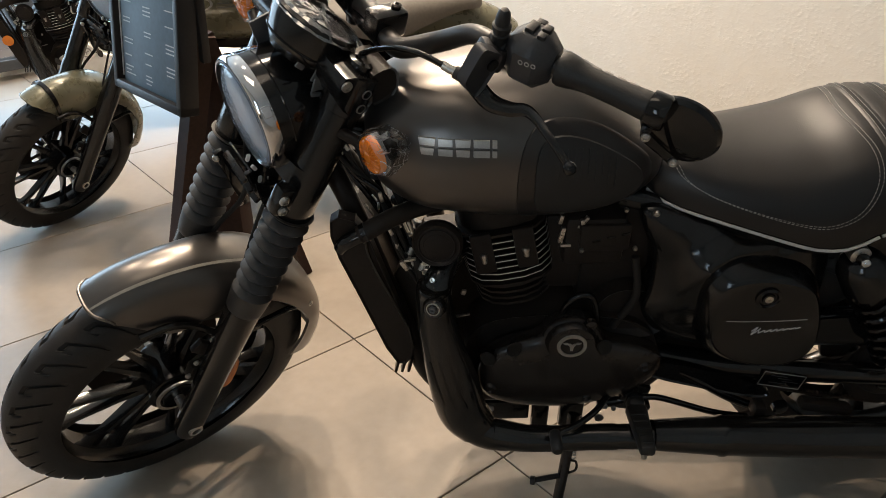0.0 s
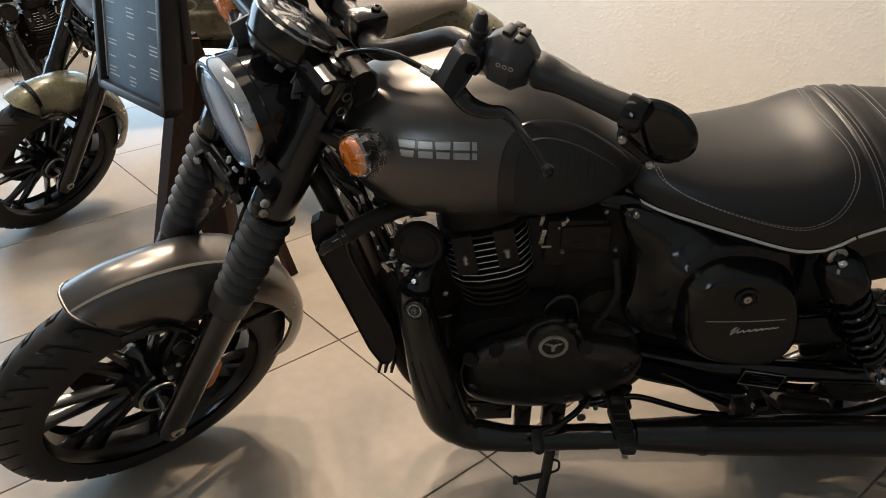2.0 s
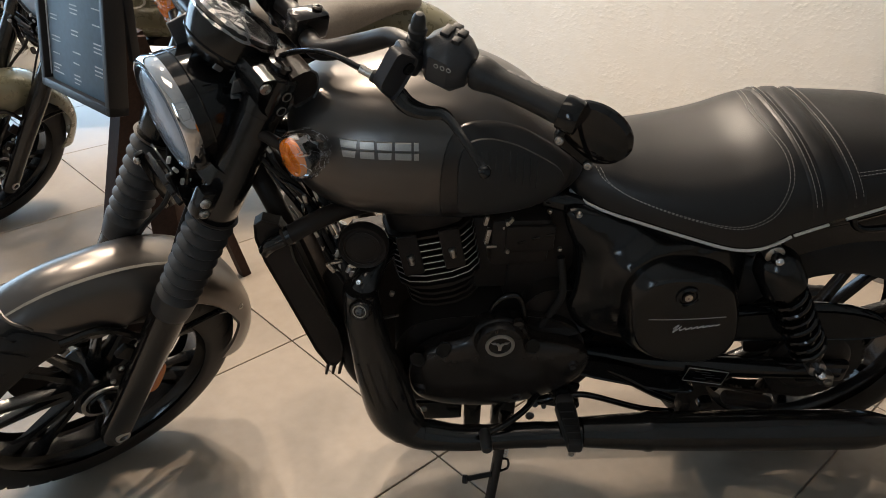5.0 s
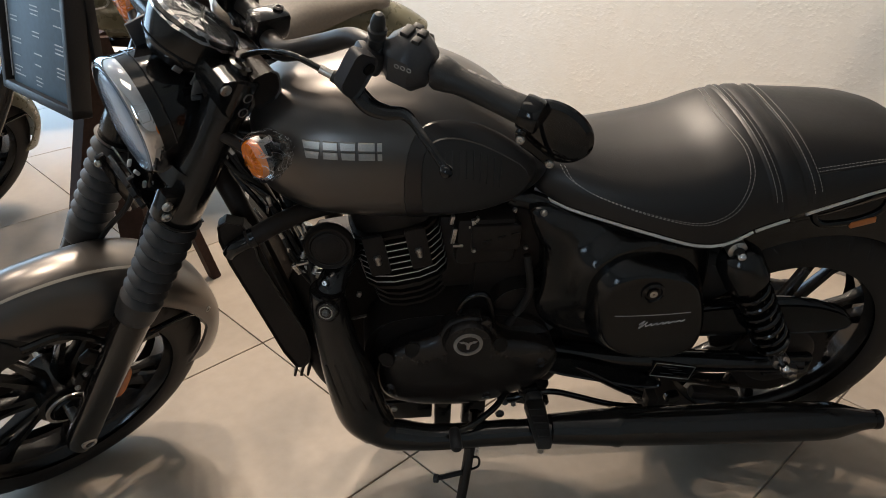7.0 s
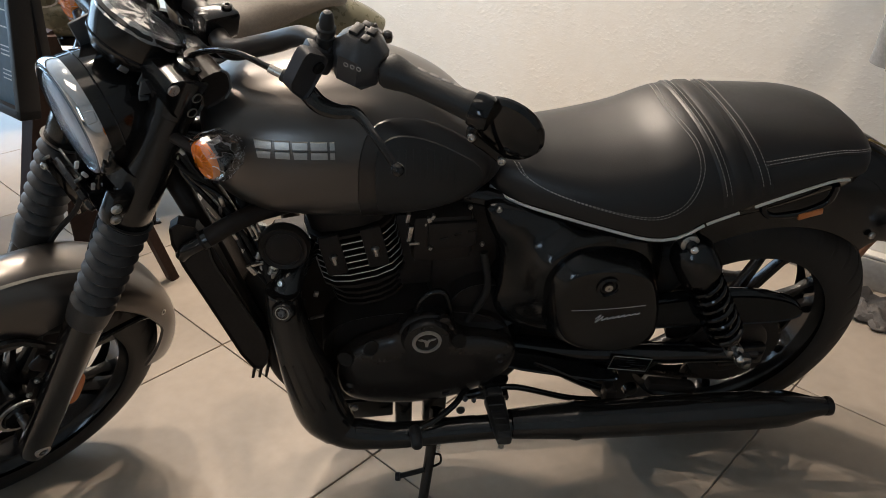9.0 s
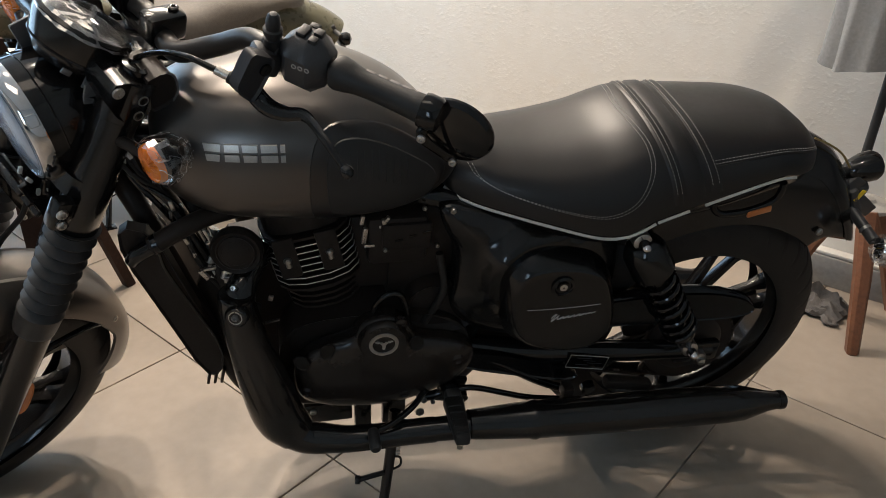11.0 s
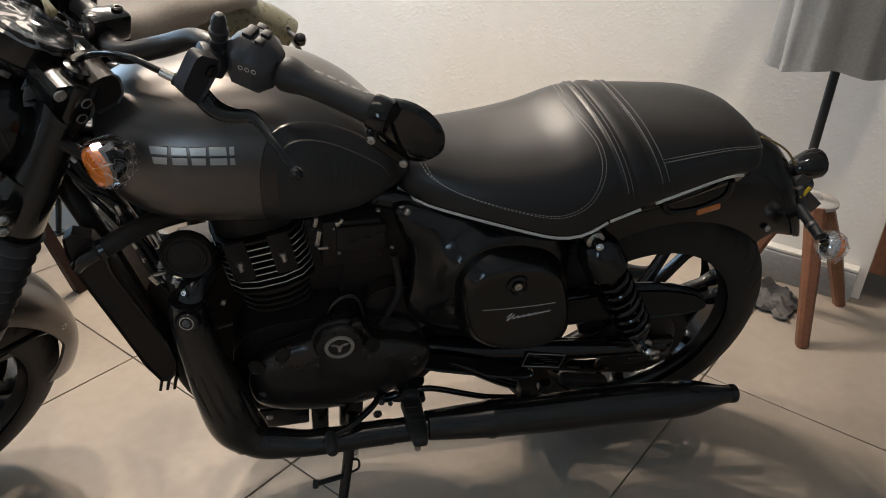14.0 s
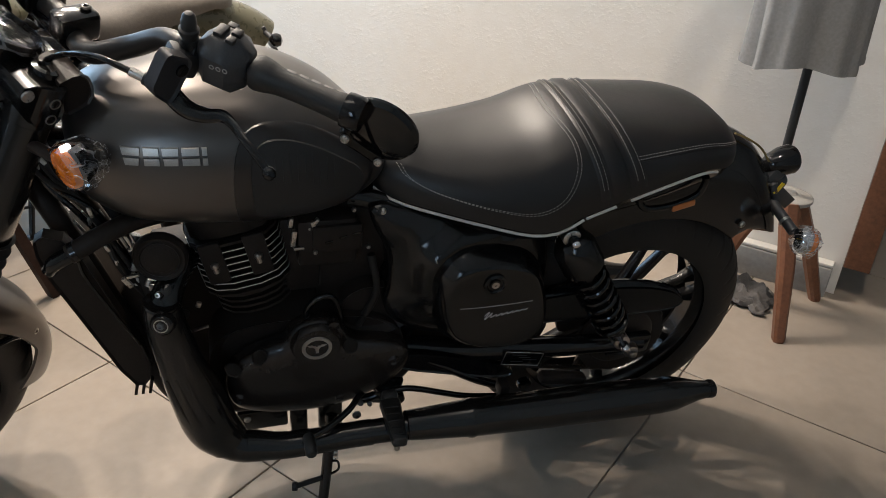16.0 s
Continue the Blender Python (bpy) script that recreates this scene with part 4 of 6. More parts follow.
        mn = Vector((0.895, 0.414, 0.14) if sgn < 0 else (0.40, 0.10, 0.91)).normalized()
        mir = add("mirror", lathe([(-0.012, 0.010), (-0.010, 0.035), (-0.004, 0.050), (0.003, 0.054), (0.008, 0.053), (0.008, 0.048), (0.004, 0.047), (0.004, 0.001)], tuple(mc), tuple(mn), 44), GLOSS_BLACK, ring, "round black bar-end mirror, folded in")
        # turn signal on the fork
        if style != "roadster":
            continue
        st = on_leg(0.915, sgn * 0.12) + Vector((-0.005, 0, 0.0))
        sc = Vector((-0.374, sgn * 0.200, 0.930))
        stalk = add("turn_signal", tube([tuple(st), tuple(st.lerp(sc, 0.75))], 0.009, 12, sub=1), ENGINE_BLACK, label="black front turn signal with an orange lens")
        add("signal_body", lathe([(-0.030, 0.006), (-0.026, 0.017), (-0.010, 0.026), (0.004, 0.0285), (0.004, 0.027)], tuple(sc), (-1, 0, 0), 28), GLOSS_BLACK, stalk)
        rings = []
        for h, r, ripple in ((0.004, 0.0290, 0), (0.011, 0.0290, 0), (0.0150, 0.0262, 0.0008), (0.0165, 0.0225, 0.0012), (0.0172, 0.0165, 0.0012), (0.0172, 0.0115, 0.0010), (0.0190, 0.0098, 0), (0.0200, 0.0060, 0), (0.0200, 0.0010, 0)):
            rings.append([(sc.x - h - ripple * (1 if k % 4 < 2 else -1), sc.y + r * math.cos(math.pi * k / 48), sc.z + r * math.sin(math.pi * k / 48)) for k in range(96)])
        add("signal_lens", skin(bmesh.new(), rings), ORANGE, stalk, "orange signal lens with radial ribs")
        if film:
            rnd = random.Random(11 + sgn)
            bm = lathe([(-0.046, 0.010), (-0.040, 0.020), (-0.028, 0.030), (-0.014, 0.0345), (0.000, 0.036), (0.010, 0.034), (0.016, 0.031)], tuple(sc), (-1, 0, 0), 22, cap=False)
            for w in bm.verts:
                w.co += Vector((rnd.uniform(-1, 1), rnd.uniform(-1, 1), rnd.uniform(-1, 1))) * 0.0032
            f = add("protective_film", bm, FILM, stalk, "crumpled clear plastic wrap")
            f.visible_shadow = False
    # clutch cable
    pc = Vector((-0.222, -0.235, 1.073))
    cab = [Vector((-0.276, -0.258, 1.070)), Vector((-0.296, -0.225, 1.078)), Vector((-0.311, -0.185, 1.076)), Vector((-0.321, -0.13, 1.046)), Vector((-0.330, -0.07, 0.992)), Vector((-0.337, -0.03, 0.941)), Vector((-0.345, 0.01, 0.87))]
    cable = add("clutch_cable", tube([tuple(v) for v in cab], 0.0042, 10), GLOSS_BLACK, label="black clutch cable with a steel ferrule")
    add("ferrule", tube([tuple(cab[0].lerp(cab[1], 0.45)), tuple(cab[0].lerp(cab[1], 0.95))], 0.0058, 12, sub=1), STEEL, cable)
    add("cable_boot", tube([tuple(cab[0]), tuple(cab[0].lerp(cab[1], 0.5))], [0.0095, 0.0085], 12, sub=1), GRIP, cable)
    # a hose down the fork
    add("brake_hose", tube([(-0.30, 0.10, 1.03), (-0.40, 0.10, 0.93), (-0.46, 0.07, 0.80), (-0.50, 0.02, 0.70), (-0.56, 0.06, 0.58), (-0.66, 0.07, 0.42)], 0.005, 8), RUBBER)
    add("speed_sensor_lead", tube([(-0.42, -0.02, 0.80), (-0.49, -0.03, 0.71), (-0.545, -0.05, 0.62), (-0.60, -0.075, 0.52), (-0.68, -0.08, 0.38)], 0.0035, 8), RUBBER)
    # mudguard
    nose = lambda f: max(0.0, (f - 0.84) / 0.16) ** 2
    heel = lambda f: max(0.0, (0.22 - f) / 0.22)
    rad = lambda f: 0.330 + 0.028 * math.sin(min(1, f * 1.25) * math.pi / 2) - 0.014 * nose(f)
    skirt = lambda f: 0.296 - 0.060 * math.exp(-((f - 0.82) / 0.15) ** 2) - 0.046 * heel(f) + 0.030 * nose(f)
    half_w = lambda f: (0.056 + 0.022 * math.sin(math.pi * min(1, 0.12 + f * 0.8))) * (1 - 0.16 * nose(f))
    guard = add("front_mudguard", arc_shell(FRONT_HUB, -15, 102, rad, half_w, skirt, rounding=4), paint, label="rounded deep front mudguard")
    if style != "roadster":
        f0 = (90 + 15) / 117
        add("guard_stay", arc_shell(FRONT_HUB, 89, 91.2, rad(f0) + 0.007, half_w(f0) + 0.007, skirt(f0) - 0.004, 0.006, 3), GLOSS_BLACK, guard, "black metal stay strapped over the mudguard")
    if style == "roadster":
        add("pinstripe", shell_line(FRONT_HUB, -4, 101.6, rad, half_w, skirt, 70, 4.2), CREAM_LINE, guard, "pale pinstripe")
    tip = []
    for k in range(25):
        t = radians(4 + 172 * k / 24)
        r = skirt(1) + (rad(1) - skirt(1)) * abs(math.sin(t)) ** (2 / 2.4)
        end = radians(102 - 4 * abs(math.cos(t)) ** 3)
        tip.append((FRONT_HUB[0] + math.cos(end) * r, -math.copysign(abs(math.cos(t)) ** (2 / 2.4), math.cos(t)) * half_w(1), FRONT_HUB[2] + math.sin(end) * r))
    add("guard_edge", tube(tip, 0.0028, 8, sub=1), paint, guard)
    for y in (-1, 1):
        add("guard_bolt", bolt((FRONT_HUB[0] + 0.316 * math.cos(radians(20)), y * 0.068, FRONT_HUB[2] + 0.316 * math.sin(radians(20))), (0.3, y, 0.1), 0.007, 0.005), STEEL, guard)
        add("guard_stay", joined([tube([tuple(on_leg(0.47, y * 0.085)), (FRONT_HUB[0] + 0.05, y * 0.078, FRONT_HUB[2] + 0.262), (FRONT_HUB[0] - 0.02, y * 0.073, FRONT_HUB[2] + 0.275)], 0.007, 8),
                                  tube([tuple(on_leg(0.44, y * 0.08)), (FRONT_HUB[0] + 0.25, y * 0.07, FRONT_HUB[2] + 0.13), (FRONT_HUB[0] + 0.285, y * 0.066, FRONT_HUB[2] + 0.09)], 0.006, 8)]), SATIN_BLACK, guard)
    # wheel, calliper
    wheel(root, S @ Matrix.Translation(FRONT_HUB), FRONT_R, 0.068, 0.053, 14, SATIN_BLACK)
    cal = add("brake_calliper", joined([box((-0.655, 0.066, 0.425), (0.075, 0.045, 0.06), 0.010, (0, 60, 0)), box((-0.69, 0.085, 0.445), (0.03, 0.02, 0.05), 0.006, (0, 60, 0)), box((-0.60, 0.07, 0.40), (0.05, 0.02, 0.03), 0.005, (0, 30, 0))]), ENGINE_BLACK, label="black brake calliper")
    for x, z in ((-0.70, 0.458), (-0.665, 0.475)):
        add("calliper_bolt", bolt((x, 0.096, z), (0, 1, 0), 0.007, 0.006), STEEL, cal)
    sen = add("wheel_sensor", joined([box((-0.700, -0.072, 0.385), (0.016, 0.022, 0.040), 0.004, (0, 25, 0)), box((-0.665, -0.078, 0.450), (0.055, 0.014, 0.030), 0.004, (0, 58, 0))]), ENGINE_BLACK, label="black wheel sensor bracket")
    for x, z in ((-0.650, 0.478), (-0.690, 0.430), (-0.712, 0.400)):
        add("sensor_screw", bolt((x, -0.086, z), (0, -1, 0), 0.0055, 0.005), STEEL, sen)
    add("axle", lathe([(-0.10, 0.010), (0.10, 0.010)], FRONT_HUB, (0, 1, 0), 14), STEEL)


def engine(root, cases=None, polish=True):
    cases = cases or CASE_BLACK
    # crankcase with its left cover
    core = part("crankcase", slab(chaikin([(-0.13, 0.36), (-0.10, 0.30), (0.02, 0.275), (0.18, 0.30), (0.235, 0.36), (0.22, 0.46), (0.12, 0.50), (-0.08, 0.50), (-0.13, 0.45)], 2), -0.105, 0.105, 0.02, 3), ENGINE_BLACK, root, "black engine crankcase")
    outline = chaikin([(-0.106, 0.400), (-0.108, 0.345), (-0.092, 0.310), (-0.049, 0.288), (0.03, 0.275), (0.10, 0.279), (0.165, 0.302), (0.220, 0.340), (0.240, 0.385), (0.228, 0.420), (0.185, 0.440), (0.120, 0.452), (0.106, 0.495), (0.062, 0.515), (0.015, 0.498), (0.000, 0.464), (-0.040, 0.456), (-0.084, 0.434)], 2)
    cover = part("clutch_cover", joined([slab(outline, -0.100, -0.118, 0.004, 2), dome(outline, -0.116, -0.144, 3.0)]), cases, root, "satin black engine side cover" if cases is CASE_BLACK else "bright metal engine side cover")
    part("cover_rib", tube([(-0.098, -0.122, 0.335), (-0.084, -0.122, 0.311), (-0.045, -0.122, 0.292), (0.03, -0.122, 0.279), (0.10, -0.122, 0.283), (0.160, -0.122, 0.304), (0.21, -0.122, 0.338)], 0.0035, 8), cases, cover)
    part("cover_seam", box((0.035, -0.1405, 0.365), (0.002, 0.002, 0.11), 0.0005), GLOSS_BLACK, cover)
    part("badge_boss", lathe([(0, 0.046), (0.008, 0.0445), (0.014, 0.041), (0.015, 0.002)], (0.056, -0.136, 0.468), (0, -1, 0), 48), cases, cover)
    part("boss_tab", lathe([(0, 0.011), (0.010, 0.010), (0.012, 0.002)], (0.088, -0.130, 0.505), (0, -1, 0), 20), cases, cover)
    ring = part("badge_ring", lathe([(0.014, 0.0270), (0.0172, 0.0262), (0.0172, 0.0208), (0.015, 0.0204)], (0.056, -0.136, 0.468), (0, -1, 0), 48, cap=False), SILVER, cover, "silver ring badge")
    part("emblem", joined([slab([(-0.003, -0.014), (0.003, -0.014), (0.004, -0.002), (0.010, 0.006), (0.004, 0.008), (0.0, 0.003), (-0.004, 0.008), (-0.010, 0.006), (-0.004, -0.002)], 0, -0.0025, 0.0005, 1),
                           slab([(-0.021, 0.009), (-0.010, 0.010), (-0.006, 0.004), (-0.014, 0.004)], 0, -0.002, 0.0004, 1), slab([(0.021, 0.009), (0.014, 0.004), (0.006, 0.004), (0.010, 0.010)], 0, -0.002, 0.0004, 1)]),
         SILVER, cover, "plain winged silver emblem", m=Matrix.Translation((0.056, -0.1505, 0.468)) @ Matrix.Scale(0.82, 4))
    for x, z, turn in ((-0.044, 0.452, 8), (-0.090, 0.424, -25), (0.118, 0.452, -8)):
        oval = [(0.012 * math.cos(t), 0.019 * math.sin(t)) for t in np.linspace(0, 2 * math.pi, 24, endpoint=False)]
        eye = joined([tube([(a, 0, b) for a, b in [*oval, oval[0]]], 0.0016, 8, sub=1), slab(oval, 0.002, -0.001, 0.0005, 1)])
        part("cover_slot", eye, GLOSS_BLACK, cover, "oval recess in the engine cover", m=Matrix.Translation((x, -0.1405 if x > -0.08 else -0.136, z)) @ Matrix.Rotation(radians(turn), 4, "Y"))
    for x, z in ((0.005, 0.414), (-0.085, 0.345), (0.10, 0.315), (0.20, 0.395)):
        part("cover_boss", lathe([(0, 0.013), (0.006, 0.012), (0.010, 0.008), (0.007, 0.006)], (x, -0.132, z), (0, -1, 0), 16), cases, cover)
    part("sprocket_cover", slab(chaikin([(0.10, 0.44), (0.20, 0.43), (0.245, 0.46), (0.235, 0.53), (0.16, 0.56), (0.10, 0.53)], 2), -0.06, -0.100, 0.012, 3), ENGINE_BLACK, root)
    part("starter_arch", tube([(0.040, -0.104, 0.480), (0.046, -0.108, 0.525), (0.066, -0.110, 0.550), (0.090, -0.110, 0.546), (0.104, -0.108, 0.500), (0.108, -0.104, 0.460)], 0.0060, 12), SATIN_BLACK, root, "black arched starter housing")
    part("cover_right", slab(outline, 0.100, 0.135, 0.016, 3), cases, root)
    # finned cylinder, leaning forward
    tilt = Matrix.Translation((-0.035, 0, 0.50)) @ Matrix.Rotation(radians(-11), 4, "Y")

    def fin_outline(hx, hy, c):
        return chaikin([(-hx + c, -hy), (hx - c, -hy), (hx, -hy + c), (hx, hy - c), (hx - c, hy), (-hx + c, hy), (-hx, hy - c), (-hx, -hy + c)], 1)

    def plate(hx, hy, c, z0, z1, bev):
        bm = slab(fin_outline(hx, hy, c), -z1, -z0, bev, 1)
        bm.transform(tilt @ Matrix.Rotation(radians(-90), 4, "X"))
        return bm

    barrel = part("cylinder", plate(0.058, 0.060, 0.03, -0.02, 0.20, 0.002), ENGINE_BLACK, root, "black finned engine cylinder with polished fin edges")
    for k in range(13):
        z = 0.008 + 0.0138 * k
        hx, hy = (0.070, 0.080) if k < 4 else (0.080, 0.092)
        fin = part("fin", plate(hx, hy, 0.036, z, z + 0.0055, 0.0012), ENGINE_BLACK, barrel)
        if polish and 5 <= k <= 11:
            part("polished_edge", plate(hx + 0.0008, hy + 0.0008, 0.036, z + 0.0022, z + 0.0040, 0.0003), POLISH, barrel, "bright machined fin edge")
    head = part("cylinder_head", joined([plate(0.074, 0.082, 0.03, 0.185, 0.222, 0.012), plate(0.060, 0.070, 0.03, 0.215, 0.245, 0.014)]), ENGINE_BLACK, root, "black ribbed cylinder head cover")
    for x in (-0.045, -0.015, 0.015, 0.045):
        bm = box((x, 0, 0.240), (0.008, 0.13, 0.014), 0.004)
        bm.transform(tilt)
        part("head_rib", bm, ENGINE_BLACK, head)
    part("inlet_block", box((0.052, 0, 0.60), (0.10, 0.11, 0.17), 0.02), ENGINE_BLACK, root)
    part("sump", box((-0.03, -0.01, 0.285), (0.15, 0.15, 0.05), 0.008), ENGINE_BLACK, root, "black engine sump")
    for x in (-0.040, 0.032):
        bm = lathe([(0, 0.0050), (0.012, 0.0050), (0.012, 0.0070), (0.017, 0.0070), (0.019, 0.0045)], (x, -0.0975, 0.130), (0, 0, 1), 10)
        bm.transform(tilt)
        part("head_nut", bm, STEEL, head, "bright steel head nut")
        bm = box((x, -0.092, 0.145), (0.036, 0.010, 0.085), 0.004)
        bm.transform(tilt)
        part("nut_recess", bm, ENGINE_BLACK, head)
    # horn, throttle body, hoses
    horn = part("horn", lathe([(0, 0.018), (0.004, 0.038), (0.010, 0.042), (0.020, 0.042), (0.026, 0.038), (0.023, 0.033), (0.027, 0.018), (0.029, 0.006)], (-0.178, -0.100, 0.676), (-0.12, -1, 0.12), 44), ENGINE_BLACK, root, "round black horn")
    for k in range(3):
        part("horn_ring", lathe([(0.0242, 0.012 + 0.008 * k), (0.0262, 0.014 + 0.008 * k), (0.0242, 0.016 + 0.008 * k)], (-0.178, -0.100, 0.676), (-0.12, -1, 0.12), 40, cap=False), ENGINE_BLACK, horn)
    body = part("throttle_body", joined([box((0.085, -0.035, 0.655), (0.105, 0.12, 0.10), 0.012), lathe([(0, 0.030), (0.07, 0.030)], (0.02, -0.02, 0.66), (1, 0, 0.1), 24), box((0.10, -0.095, 0.668), (0.085, 0.012, 0.055), 0.006)]), ENGINE_BLACK, root, "black throttle body with bright bolts")
    for x, z in ((0.062, 0.646), (0.152, 0.648), (0.126, 0.728)):
        part("body_bolt", bolt((x, -0.100, z), (0, -1, 0), 0.0042, 0.006), STEEL, body)
    for x, z, w, h, turn in ((0.024, 0.705, 0.007, 0.018, 10), (0.028, 0.672, 0.008, 0.032, 8), (0.036, 0.651, 0.018, 0.006, 0), (0.061, 0.696, 0.007, 0.016, -15), (0.066, 0.704, 0.006, 0.010, 30), (0.054, 0.690, 0.004, 0.006, 0)):
        part("fuel_fitting", box((x, -0.092, z), (w, 0.008, h), 0.0015, (0, turn, 0)), STEEL, body)
    for x, z in ((0.085, 0.664), (0.109, 0.672), (0.132, 0.678)):
        part("body_slot", box((x, -0.1015, z), (0.014, 0.002, 0.004), 0.001, (0, -14, 0)), GLOSS_BLACK, body)
    for k, pts in enumerate(([(-0.25, -0.02, 0.70), (-0.20, -0.06, 0.73), (-0.12, -0.07, 0.735), (-0.05, -0.06, 0.72)], [(-0.24, -0.05, 0.66), (-0.215, -0.09, 0.62), (-0.20, -0.085, 0.55), (-0.16, -0.06, 0.50)],
                             [(0.16, -0.09, 0.62), (0.17, -0.10, 0.54), (0.14, -0.095, 0.46)], [(-0.27, -0.06, 0.82), (-0.24, -0.08, 0.74), (-0.22, -0.06, 0.66)])):
        part("hose", tube(pts, 0.010 - 0.0015 * k, 10), RUBBER, root)
    for x, y, z in ((-0.225, -0.085, 0.640), (-0.205, -0.095, 0.612), (-0.215, -0.09, 0.700)):
        part("hose_clip", lathe([(-0.006, 0.0085), (0.006, 0.0085)], (x, y, z), (0.4, 0.3, 1), 14), STEEL, root)


def exhaust(root, side):
    slim = 1.0 if side < 0 else 0.62
    y = lambda v: side * v
    # heat-shielded downpipe, then the silencer
    pts = [(-0.140, 0.060, 0.635), (-0.165, 0.100, 0.622), (-0.184, 0.140, 0.590), (-0.172, 0.150, 0.500), (-0.152, 0.160, 0.390), (-0.136, 0.168, 0.312), (-0.092, 0.180, 0.270), (-0.020, 0.188, 0.260), (0.09, 0.192, 0.264), (0.22, 0.200, 0.272)]
    pipe = part("downpipe", tube([(a, y(b), c) for a, b, c in pts], [v * slim for v in (0.020, 0.022, 0.027, 0.031, 0.036, 0.035)] + [0.031, 0.0240, 0.0228, 0.0250], 22), PIPE_BLACK if side < 0 else ENGINE_BLACK, root, "satin black exhaust downpipe with heat shield")
    if side < 0:
        run = [(-0.187, -0.146, 0.612), (-0.188, -0.146, 0.598), (-0.185, -0.149, 0.540), (-0.174, -0.153, 0.480), (-0.156, -0.158, 0.402), (-0.138, -0.166, 0.325), (-0.110, -0.175, 0.284)]
        part("heat_shield", tube(run, [0.027, 0.030, 0.032, 0.037, 0.045, 0.046, 0.039], 28), PIPE_BLACK, pipe, "flared satin black exhaust heat shield")
        part("shield_lug", lathe([(-0.010, 0.020), (0.002, 0.0185), (0.006, 0.0150), (0.006, 0.0100)], (-0.188, -0.180, 0.594), (-0.25, -1, 0.28), 24), PIPE_BLACK, pipe)
        part("bolt_ring", lathe([(0.0055, 0.0118), (0.0072, 0.0112), (0.0072, 0.0100), (0.0055, 0.0096)], (-0.188, -0.180, 0.594), (-0.25, -1, 0.28), 24, cap=False), STEEL, pipe)
        part("shield_bolt", bolt((-0.189, -0.183, 0.595), (-0.25, -1, 0.28), 0.0066, 0.007, 6), BRACKET_GREY, pipe)
        part("flange_nut", bolt((-0.188, -0.150, 0.630), (-0.2, -0.8, 0.5), 0.006, 0.008, 6), STEEL, pipe)
        for k, (dx, top) in enumerate(((-0.024, 0.468), (-0.007, 0.474), (0.010, 0.474))):
            row = []
            for z in (top, top - 0.035, top - 0.07, top - 0.104):
                cx, cy = np.interp(z, [0.335, 0.405, 0.480, 0.540], [-0.130, -0.155, -0.174, -0.185]), np.interp(z, [0.335, 0.405, 0.480], [-0.166, -0.158, -0.152])
                row.append((cx + dx, cy - math.sqrt(np.interp(z, [0.335, 0.405, 0.480], [0.045, 0.044, 0.036]) ** 2 - dx ** 2) + 0.0005, z))
            part("shield_slot", tube(row, 0.0042, 8, flat=0.6), GLOSS_BLACK, pipe, "dark cooling slot")
    part("pipe_sleeve", tube([(-0.080, y(0.181), 0.268), (-0.020, y(0.188), 0.2605), (0.040, y(0.1905), 0.2605), (0.100, y(0.1925), 0.2645), (0.148, y(0.1955), 0.2675), (0.151, y(0.1955), 0.2675)], [0.0300, 0.0262, 0.0250, 0.0250, 0.0252, 0.0235], 24), PIPE_BLACK, pipe)
    part("joint_collar", lathe([(0, 0.030), (0.003, 0.033), (0.016, 0.033), (0.019, 0.030)], (0.195, y(0.199), 0.2715), (1, side * 0.03, 0.05), 26), PIPE_BLACK, pipe)
    prof = [(0.0, 0.0285), (0.012, 0.030), (0.12, 0.0365), (0.127, 0.039), (0.134, 0.0395), (0.14, 0.0375), (0.30, 0.0395), (0.55, 0.0395), (0.59, 0.037), (0.62, 0.030), (0.65, 0.0225), (0.675, 0.0190), (0.688, 0.0195), (0.692, 0.0175), (0.685, 0.015), (0.62, 0.014)]
    sil = part("silencer", lathe(prof, (0.218, y(0.200), 0.276), (1, side * 0.005, -0.052), 40, cap=False), PIPE_BLACK, root, "long satin black silencer with a tapered tip")
    part("tip_ring", lathe([(0.676, 0.0195), (0.683, 0.0207), (0.690, 0.0202)], (0.218, y(0.200), 0.276), (1, side * 0.005, -0.052), 32, cap=False), SATIN_BLACK, sil)
    part("hanger", box((0.43, y(0.155), 0.292), (0.022, 0.030, 0.030), 0.004), ENGINE_BLACK, sil)


